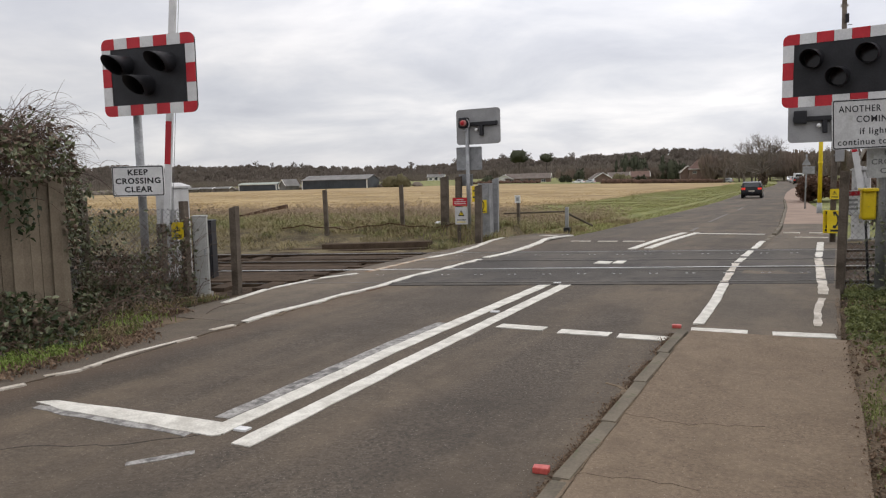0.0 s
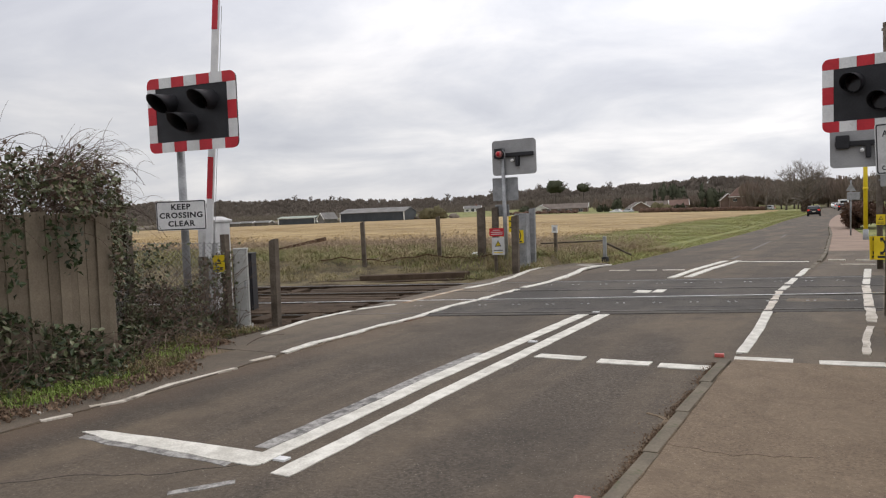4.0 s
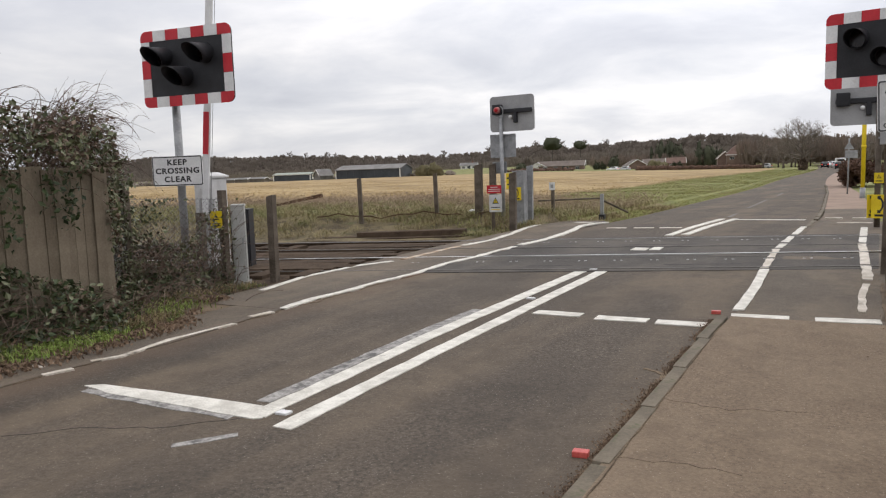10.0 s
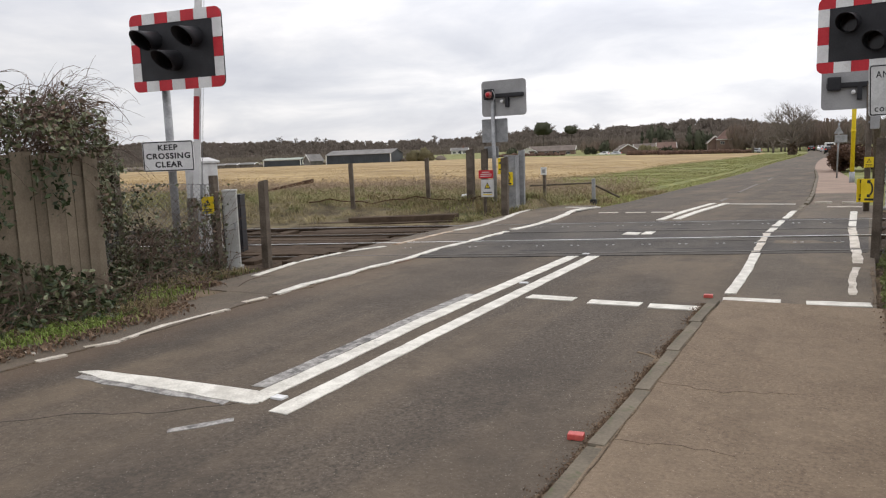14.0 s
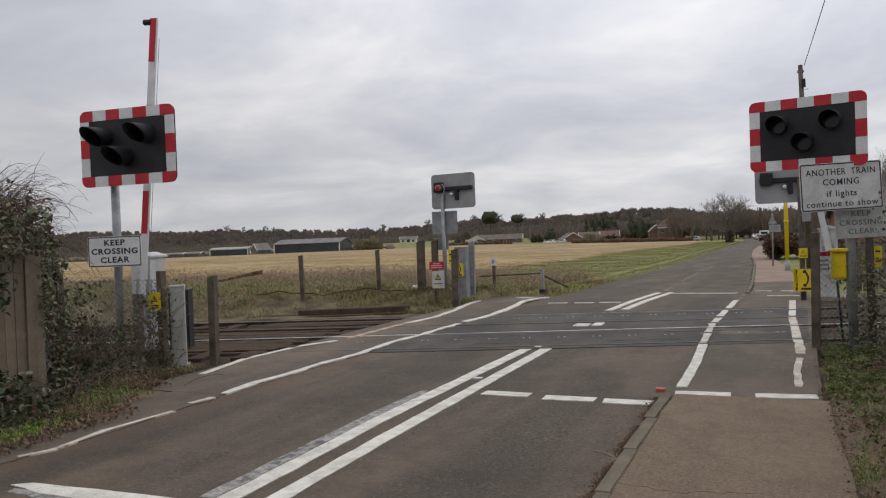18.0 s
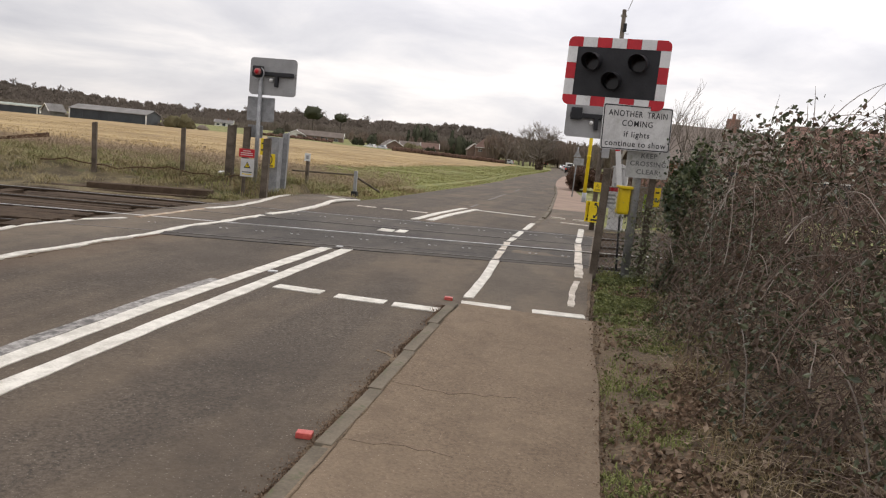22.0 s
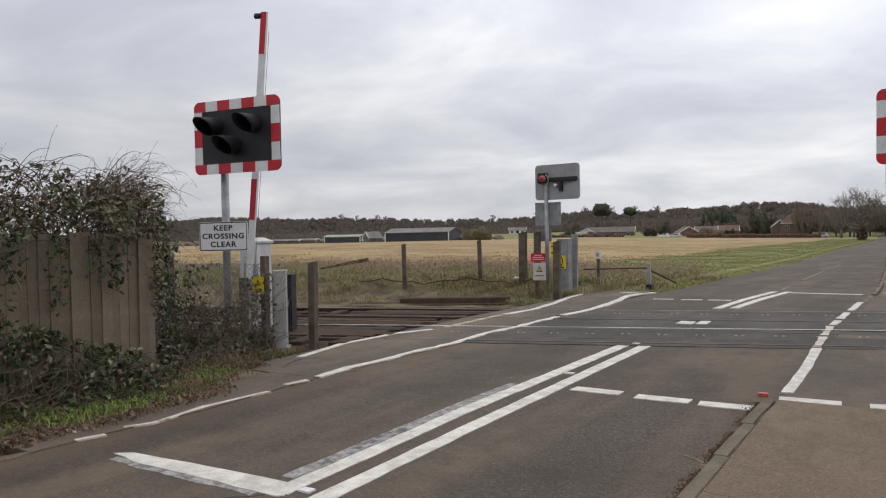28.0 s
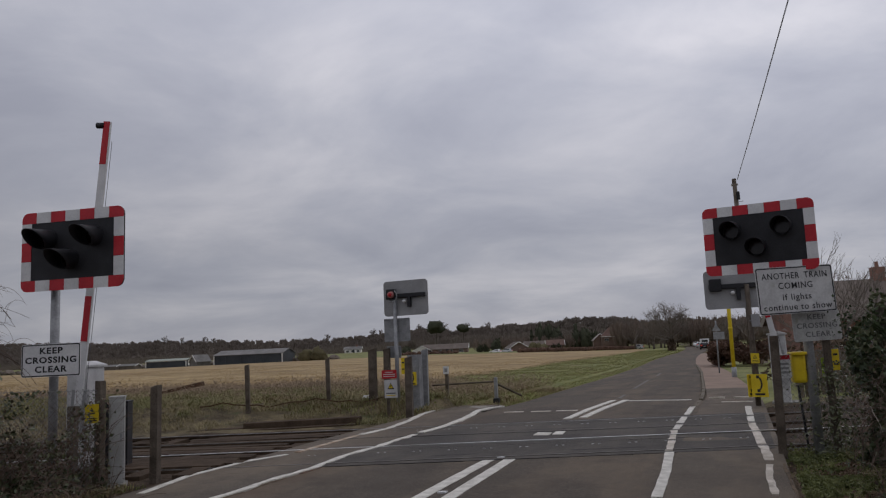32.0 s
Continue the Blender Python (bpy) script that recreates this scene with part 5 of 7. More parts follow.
b.matrix_basis = pose(-17.75, 20.4, 0.72, 0, -9, 4)
tagged(b, "brown broken beam lying in the rough grass", "beam")
for k, (x, y, s) in enumerate(((-9.2, 17.6, 0.18), (-9.0, 17.5, 0.12), (-9.5, 17.9, 0.1))):
    bm = bmesh.new()
    bmesh.ops.create_icosphere(bm, subdivisions=2, radius=s)
    for v in bm.verts:
        v.co *= 0.7 + 0.5 * noise.noise(v.co * 9 + Vector((k, 0, 0)))
        v.co.z *= 0.6
    b = obj("litter_bag", bm, WHITE)
    b.matrix_basis = pose(x, y, ground_z(x, y) + 0.12)
    tagged(b, "crumpled white plastic litter in the grass", "litter")

post("sign_post", pose(-7.94, 16.10, 0.15, 0, 0, 8), 0.07, 0.06, 1.1, POSTWOOD, "thin dark post behind the warning signs")

# red reflector blocks by the kerb
for x, y in ((-1.29, 3.63), (-1.30, 7.42)):
    b = obj("reflector_block", box(0, 0, 0.016, 0.085, 0.06, 0.032, 0.008), REDBLOCK)
    b.matrix_basis = pose(x, y, zroad(y), 0, 0, 8)
    tagged(b, "small red plastic reflector lying by the kerb", "reflector", "reflectors")


# ---- timber fence ----
def timber_fence():
    th = thing("timber_fence", pose(0, 0, 0), "weathered close-boarded timber fence under brambles", "fence")
    rnd = random.Random(8)
    meshes = []
    for k in range(4):
        bm = box(0, 0, 0.85, 0.018, 0.115, 1.7 + 0.02 * k, 0.003)
        for v in bm.verts:
            v.co.x += 0.006 * (v.co.y / 0.06)
        me = bpy.data.meshes.new("board")
        bm.to_mesh(me)
        bm.free()
        me.materials.append(FENCEWOOD)
        meshes.append(me)
    y = 5.2
    while y > 0.2:
        x = -7.18 + 0.015 * rnd.uniform(-1, 1)
        ob = new("board", meshes[rnd.randrange(4)])
        ob.parent = th
        ob.matrix_basis = pose(x, y, 0.02 + rnd.uniform(-0.02, 0.02) - 0.02 * (5.4 - y) * 0, rnd.uniform(-0.6, 0.6), rnd.uniform(-0.5, 0.5), 8 + rnd.uniform(-3, 3))
        y -= 0.105
    for yy in (5.1, 3.0, 1.1):
        part("fence_post", box(-7.27, yy, 0.8, 0.1, 0.1, 1.6, 0.008), POSTWOOD, th)
    for z in (0.4, 1.35):
        part("arris_rail", box(-7.22, 2.65, z, 0.06, 5.0, 0.08, 0.008), FENCEWOOD, th)


timber_fence()


# ---- plants ----
def scatter(name, pts, size, material, seed, parent=None, fold=0.35, aspect=0.62, up=0.0, label="", category="", kind="stuff"):
    """Many folded leaves at the points given, each at its own angle."""
    r = np.random.RandomState(seed)
    pts = np.asarray(pts, float)
    n = len(pts)
    a = r.normal(size=(n, 3))
    a[:, 2] *= (1 - up)
    a /= np.linalg.norm(a, axis=1)[:, None]
    b = r.normal(size=(n, 3))
    b -= (b * a).sum(1)[:, None] * a
    b /= np.linalg.norm(b, axis=1)[:, None]
    c = np.cross(a, b)
    s = size * r.uniform(0.55, 1.3, n)[:, None]
    v = np.empty((n, 4, 3))
    v[:, 0] = pts - a * s * 0.5
    v[:, 1] = pts + b * s * aspect * 0.5 + c * s * fold * 0.3
    v[:, 2] = pts + a * s * 0.5
    v[:, 3] = pts - b * s * aspect * 0.5 + c * s * fold * 0.3
    i = np.arange(n)[:, None] * 4
    f = np.concatenate([i + [[0, 1, 2]], i + [[0, 2, 3]]]).reshape(-1, 3)
    me = cloud_mesh(name, v.reshape(-1, 3).tolist(), f.tolist(), material)
    ob = obj_me(name, me, material, parent)
    return tagged(ob, label, category, kind=kind if not parent else "")


def arc(p, heading, length, rise, droop, n, rnd, wob=0.05):
    """An arching shoot from p: it goes up, then bends over."""
    pts = [Vector(p)]
    d = Vector((math.cos(heading), math.sin(heading), rise)).normalized()
    for k in range(n):
        pts.append(pts[-1] + d * (length / n))
        d = (d + Vector((rnd.uniform(-wob, wob), rnd.uniform(-wob, wob), -droop / n + rnd.uniform(-wob, wob)))).normalized()
    return pts


def in_shape(n, f, seed, box_):
    """n points inside the solid where f(x, y, z) says how likely a leaf is."""
    r = np.random.RandomState(seed)
    out = []
    lo, hi = np.array(box_[0]), np.array(box_[1])
    while len(out) < n:
        for p in lo + (hi - lo) * r.rand(4000, 3):
            if r.rand() < f(*p):
                out.append(p)
                if len(out) >= n:
                    break
    return np.array(out)


def left_bramble():
    """Bramble and ivy over the timber fence, thinning to bare arching shoots at the top."""
    th = thing("bramble_bush", pose(0, 0, 0), "tangled bramble and ivy over the timber fence", "bush")
    rnd = random.Random(21)

    def top(y):
        return 1.97 + 0.10 * math.sin(y * 1.9 + 0.6) + 0.12 * math.sin(y * 5.1) + 0.48 * smooth(2.9, 4.7, y) - 0.5 * smooth(5.3, 6.2, y)

    def f(x, y, z):
        c = -7.75 - 0.1 * math.sin(y * 2.3)
        h = top(y)
        if z > h or z < 1.3 - 0.55 * smooth(4.9, 5.3, y) + 0.5 * smooth(5.5, 5.9, y):
            return 0
        if z < 1.68 and x > -7.24 and y < 5.2:
            return 0
        w = 0.85 * math.sqrt(max(0.0, 1 - ((z - 1.6) / (h - 1.45)) ** 2)) if z > 1.6 else 0.75
        if abs(x - c) > w or y + 0.85 * (x + 7.2) > 5.4:
            return 0
        g = noise.noise((x * 2.6, y * 2.6, z * 2.6))
        return max(0.03, 0.45 + 1.5 * g) * (0.4 + 0.6 * abs(x - c) / w) * (1 - 0.72 * smooth(h - 0.5, h - 0.05, z))

    P = in_shape(11500, f, 1, ((-8.8, 0.4, 0.5), (-6.7, 6.1, 2.9)))
    scatter("leaves", P[:5600], 0.075, LEAF, 2, th, label="dull green bramble leaves")
    scatter("withered_leaves", P[5600:], 0.06, BROWNLEAF, 3, th, label="withered brown leaves")
    def g2(x, y, z):
        d = math.hypot((x + 7.8) / 0.34, (y - 5.62) / 0.40) * (1.0 if z < 1.5 else 1.0 + (z - 1.5) * 0.8)
        return 0 if d > 1 else max(0.05, 0.4 + noise.noise((x * 4, y * 4, z * 4)))

    scatter("corner_leaves", in_shape(2400, g2, 4, ((-8.2, 5.1, 0.3), (-7.4, 6.1, 1.95))), 0.06, LEAF, 6, th, label="leaves round the end of the fence")
    # leaves that hang down over the boards
    H = []
    for k in range(26):
        y, drop = rnd.uniform(0.6, 5.1), rnd.uniform(0.15, 0.95) * (1.3 if rnd.random() < 0.3 else 0.7)
        x = -7.08
        for j in range(int(60 * drop)):
            H.append((x + rnd.uniform(-0.04, 0.09), y + rnd.gauss(0, 0.05), 1.72 - drop * rnd.random()))
    scatter("hanging_ivy", H, 0.07, IVY, 5, th, label="dark ivy hanging over the boards")
    L = []
    for k in range(620):
        y = rnd.uniform(0.6, 5.3)
        p = (-7.75 + rnd.uniform(-0.5, 0.5), y, rnd.uniform(1.4, max(1.6, top(y) - 0.1)))
        L.append((arc(p, rnd.uniform(0, 6.28), rnd.uniform(0.5, 1.1), rnd.uniform(0.2, 1.6), rnd.uniform(0.8, 2.6), 7, rnd, 0.12), 0.006, 0.002))
    # whip-like shoots against the sky
    for k in range(45):
        y = rnd.uniform(1.4, 5.2)
        p = (-7.7 + rnd.uniform(-0.4, 0.4), y, top(y) - 0.25)
        L.append((arc(p, rnd.uniform(-0.4, 2.0), rnd.uniform(0.35, 0.65), rnd.uniform(1.4, 4.0), rnd.uniform(0.3, 1.6), 8, rnd, 0.1), 0.004, 0.0012))
    for k in range(300):
        p = (-7.9 + rnd.uniform(-0.3, 0.2), rnd.uniform(4.9, 5.5), rnd.uniform(1.6, 2.2))
        L.append((arc(p, rnd.uniform(0.2, 2.2), rnd.uniform(0.2, 0.75) * (1 if k % 5 else 1.25), rnd.uniform(0.7, 3.0), rnd.uniform(1.0, 3.4), 9, rnd, 0.2), 0.004, 0.001))
    L = [q for q in L if all(p[1] + 0.85 * (p[0] + 7.2) < 6.2 for p in q[0])]
    # a fan of bare twigs that arches over the end of the fence
    for k in range(120):
        p = (-7.95 + rnd.uniform(-0.25, 0.2), rnd.uniform(4.9, 5.4), rnd.uniform(1.55, 2.15))
        main = arc(p, rnd.gauss(0.75, 0.4), rnd.uniform(0.45, 1.0), rnd.uniform(0.6, 2.6), rnd.uniform(1.0, 2.4), 10, rnd, 0.11)
        L.append((main, 0.0055, 0.0015))
        for j in range(rnd.randrange(2, 6)):
            L.append((arc(main[rnd.randrange(3, 10)], rnd.gauss(0.75, 0.9), rnd.uniform(0.12, 0.4), rnd.uniform(-0.3, 2.4), rnd.uniform(0.6, 2.8), 6, rnd, 0.16), 0.003, 0.001))
    stems("stem_tangle", L, STEM, th, "arching bare bramble shoots")
    L = []
    for k in range(9):
        p = (-7.02 + rnd.uniform(-0.05, 0.1), rnd.uniform(1.2, 5.0), rnd.uniform(0.9, 1.9))
        L.append((arc(p, rnd.choice((1.4, -1.7)) + rnd.uniform(-0.3, 0.3), rnd.uniform(0.5, 1.0), rnd.uniform(-1.6, 0.2), rnd.uniform(0.1, 0.5), 8, rnd, 0.06), 0.005, 0.002))
    stems("dry_stems", L, PALESTEM, th, "pale dry stems over the boards")


left_bramble()


def left_undergrowth():
    th = thing("ivy_undergrowth", pose(0, 0, 0), "low ivy and bramble at the foot of the fence", "undergrowth")
    rnd = random.Random(5)

    def f(x, y, z):
        e = -6.48 - 0.75 * smooth(4.6, 6.6, y) + 0.12 * math.sin(y * 3.1)
        zz = z - 0.02
        h = (0.80 + 0.24 * math.sin(y * 2.1 + 1)) * (1 - 0.55 * smooth(4.6, 6.0, y))
        if x > e or x < -8.0 or zz > h:
            return 0
        h2 = h * min(1.0, 0.15 + (e - x) / 0.55)
        if zz > h2:
            return 0
        return max(0.04, 0.45 + 1.2 * noise.noise((x * 3, y * 3, z * 3))) * (0.3 + 0.7 * zz / h2)

    P = in_shape(15000, f, 11, ((-8.0, 1.2, 0.0), (-6.2, 7.5, 1.15)))
    scatter("ivy_leaves", P[:5600], 0.075, IVY, 12, th, label="dark glossy ivy leaves")
    scatter("bramble_leaves", P[5600:11000], 0.075, LEAF, 13, th)
    scatter("withered_leaves", P[11000:], 0.055, BROWNLEAF, 14, th)
    # climbers in the wire fence
    Q = []
    for k in range(4200):
        t = rnd.random()
        y = 5.3 + 2.15 * t
        x = -7.75 + rnd.gauss(0, 0.12)
        z = 0.1 + 1.25 * rnd.random() ** 1.2
        if noise.noise((y * 2.5, z * 2.5, 4)) > -0.12 - 0.5 * (0.8 - z):
            Q.append((x, y, z))
    scatter("climbing_leaves", Q[:1900], 0.06, LEAF, 15, th, label="leaves climbing in the wire fence")
    scatter("withered_leaves", Q[1900:3600], 0.055, BROWNLEAF, 16, th)
    L = []
    for k in range(300):
        p = (-7.75 + rnd.gauss(0, 0.12), rnd.uniform(5.2, 7.4), rnd.uniform(0.0, 0.5))
        L.append((arc(p, rnd.uniform(0, 6.28), rnd.uniform(0.5, 1.2), rnd.uniform(0.8, 3.0), rnd.uniform(0.6, 2.0), 7, rnd, 0.12), 0.004, 0.0015))
    for k in range(260):
        p = (-6.9 + rnd.gauss(0, 0.15), rnd.uniform(1.6, 6.5), rnd.uniform(0.0, 0.3))
        L.append((arc(p, rnd.uniform(0, 6.28), rnd.uniform(0.4, 1.0), rnd.uniform(0.3, 1.5), rnd.uniform(0.8, 2.4), 7, rnd, 0.12), 0.005, 0.002))
    stems("stems", L, STEM, th, "brown bramble stems")


left_undergrowth()


def blades(name, pts, h, material, seed, label, lean=0.5, width=0.006):
    """Grass: narrow bent blades, three to a tuft."""
    r = np.random.RandomState(seed)
    pts = np.asarray(pts, float)
    n = len(pts)
    ang = r.uniform(0, 6.283, n)
    hh = h * r.uniform(0.4, 1.3, n)
    d = np.stack([np.cos(ang), np.sin(ang), np.zeros(n)], 1)
    s = np.stack([-np.sin(ang), np.cos(ang), np.zeros(n)], 1) * width
    up = np.array([0, 0, 1.0])
    l = (lean * r.uniform(0.2, 1.2, n))[:, None]
    v = np.empty((n, 5, 3))
    v[:, 0], v[:, 1] = pts - s, pts + s
    mid = pts + up * (hh * 0.6)[:, None] + d * l * hh[:, None] * 0.3
    v[:, 2], v[:, 3] = mid + s * 0.7, mid - s * 0.7
    v[:, 4] = pts + up * (hh * (1 - 0.3 * l[:, 0]))[:, None] + d * l * hh[:, None] * 0.9
    i = np.arange(n) * 5
    f = [(a, a + 1, a + 2, a + 3) for a in i.tolist()] + [(a + 3, a + 2, a + 4) for a in i.tolist()]
    me = cloud_mesh(name, v.reshape(-1, 3).tolist(), f, material)
    return tagged(obj_me(name, me, material), label, "grass", kind="stuff")


def on_ground(n, seed, x0, x1, y0, y1, keep, lift=0.0):
    """Points on the ground or on the thin paving over it."""
    r = np.random.RandomState(seed)
    out = []
    while len(out) < n:
        x, y = r.uniform(x0, x1), r.uniform(y0, y1)
        if r.rand() < keep(x, y):
            paved = -6.4 < x < -1.2 and y < 7.6
            out.append((x, y, (zroad(y) + 0.012 if paved else ground_z(x, y)) + lift))
    return out


def clump(x, y, s, cut):
    return 1.0 if noise.noise((x * s, y * s, 2.5)) > cut else 0.05


# near verges
blades("verge_grass", on_ground(1500, 1, -7.5, -5.9, 3.2, 7.6, lambda x, y: (0 if x > -6.25 - 0.8 * smooth(5.2, 6.2, y) else 1) * clump(x, y, 1.6, -0.05)), 0.065, GRASS, 1, "short green grass on the verge", 0.9)
blades("verge_grass", on_ground(15000, 2, 0.17, 1.1, 2.4, 11.2, lambda x, y: max(clump(x, y, 2.1, 0.12 - 0.3 * smooth(7, 9, y)) * (0.5 + 0.5 * smooth(6, 9, y)), 0.3 * math.exp(-((x - 0.42) ** 2 + (y - 3.5) ** 2) * 14), 0.2 * math.exp(-((x - 0.3) ** 2 * 9 + (y - 5.3) ** 2 * 4))) * (0.15 + 0.85 * noise.noise((x * 6, y * 6, 1)) ** 2 * 4 if y > 7 else 1)), 0.030, GRASS, 2, "low mossy grass beside the footway", 1.0, 0.004)
blades("verge_grass", on_ground(1700, 8, -7.2, -5.95, 3.2, 6.4, lambda x, y: max(math.exp(-((x + 6.42) ** 2 * 16 + (y - 4.2) ** 2 * 3.5)), 0.45 * math.exp(-((x + 6.9) ** 2 * 16 + (y - 5.5) ** 2 * 4))) * clump(x, y, 3.5, -0.2)), 0.085, FRESHGRASS, 8, "tufts of fresh green grass by the road edge", 1.3, 0.005)
blades("dry_grass", on_ground(3000, 3, 0.75, 1.7, 2.4, 10.5, lambda x, y: clump(x, y, 1.1, 0.0)), 0.09, DRYGRASS, 3, "flattened dry grass under the hedge", 2.2, 0.003)
blades("dry_grass", on_ground(1500, 4, -7.4, -6.2, 2.0, 7.4, lambda x, y: (0 if x > -6.3 - 0.75 * smooth(5.2, 6.2, y) else 1) * clump(x, y, 1.4, 0.1)), 0.12, DRYGRASS, 4, "dry grass under the fence", 1.4, 0.004)


def litter(name, n, seed, x0, x1, y0, y1, keep, size, material, label, lift=0.02):
    P = on_ground(n, seed, x0, x1, y0, y1, keep, lift)
    return scatter(name, P, size, material, seed, None, 0.5, 0.65, -0.0, label, "leaf litter")


litter("dead_leaves", 9000, 6, -7.3, -5.55, 2.0, 7.2, lambda x, y: clump(x, y, 2.2, -0.2) * (1 - 1.0 * smooth(-6.2 - 0.7 * smooth(5.0, 6.2, y), -5.75 - 0.9 * smooth(5.0, 6.2, y), x)), 0.045, DEADLEAF, "brown dead leaves along the road edge")
litter("dead_leaves", 13000, 7, 0.2, 1.5, 2.3, 9.5, lambda x, y: clump(x, y, 1.7, -0.1) * (0.08 + 0.92 * smooth(0.42 + 0.15 * math.sin(y * 1.3) + 0.15 * smooth(4, 6, y), 0.85, x)), 0.042, DEADLEAF, "dry brown leaves under the hedge")
litter("pale_leaves", 1500, 66, 0.55, 1.7, 2.1, 5.4, lambda x, y: smooth(0.55, 1.0, x) * (1 - smooth(3.4, 5.4, y)) * clump(x, y, 2.2, -0.2), 0.05, PALELEAF, "pale dry leaves under the hedge", 0.035)
litter("weeds", 3600, 61, 0.12, 0.95, 7.0, 10.2, lambda x, y: smooth(7.0, 7.9, y) * clump(x, y, 3.0, -0.15), 0.05, WEED, "low green weeds beside the footway", 0.03)
litter("weeds", 2600, 62, 0.25, 1.0, 2.6, 7.0, lambda x, y: clump(x, y, 2.6, 0.22), 0.026, WEED, "small green weeds in the bare soil", 0.012)
litter("weeds", 2600, 63, -7.4, -6.25, 2.6, 7.6, lambda x, y: (0 if x > -6.3 - 0.8 * smooth(5.2, 6.2, y) else 1) * clump(x, y, 1.8, 0.0), 0.05, WEED, "green weeds at the foot of the fence", 0.03)
litter("gutter_debris", 4500, 9, -1.40, -1.14, 2.3, 7.1, lambda x, y: 0 if x > -1.175 - 0.0196 * (y - 2.2) + 0.01 else math.exp(-abs(x + 1.175 + 0.0196 * (y - 2.2)) / 0.02) * (0.4 + noise.noise((y * 3, 0, 0))), 0.014, DEADLEAF, "fine leaf debris in the gutter", 0.0)


def paved_litter(name, n, seed, keep, size, material, label):
    """Crumbs of leaf and soil lying on the footway's edge."""
    r = np.random.RandomState(seed)
    out = []
    while len(out) < n:
        x, y = r.uniform(-0.35, 0.34), r.uniform(2.2, 9.4)
        edge = 0.14 + 0.028 * max(0.0, 7.0 - y)
        if x < edge + 0.06 and r.rand() < keep(edge - x, y):
            out.append((x, y, zroad(y) + (0.062 if y < 7.2 else 0.014) + 0.004 * r.rand()))
    return scatter(name, out, size, material, seed, None, 0.25, 0.7, 0.55, label, "leaf litter")


crumbs = lambda d, y: math.exp(-max(0.0, d) / (0.014 + 0.035 * max(0.0, noise.noise((y * 1.3, 4, 0)) + 0.35))) * (0.35 + 0.65 * max(0.0, noise.noise((y * 4, d * 9, 1)) + 0.45))
paved_litter("edge_debris", 900, 91, crumbs, 0.016, DEADLEAF, "leaf crumbs scattered over the footway edge")


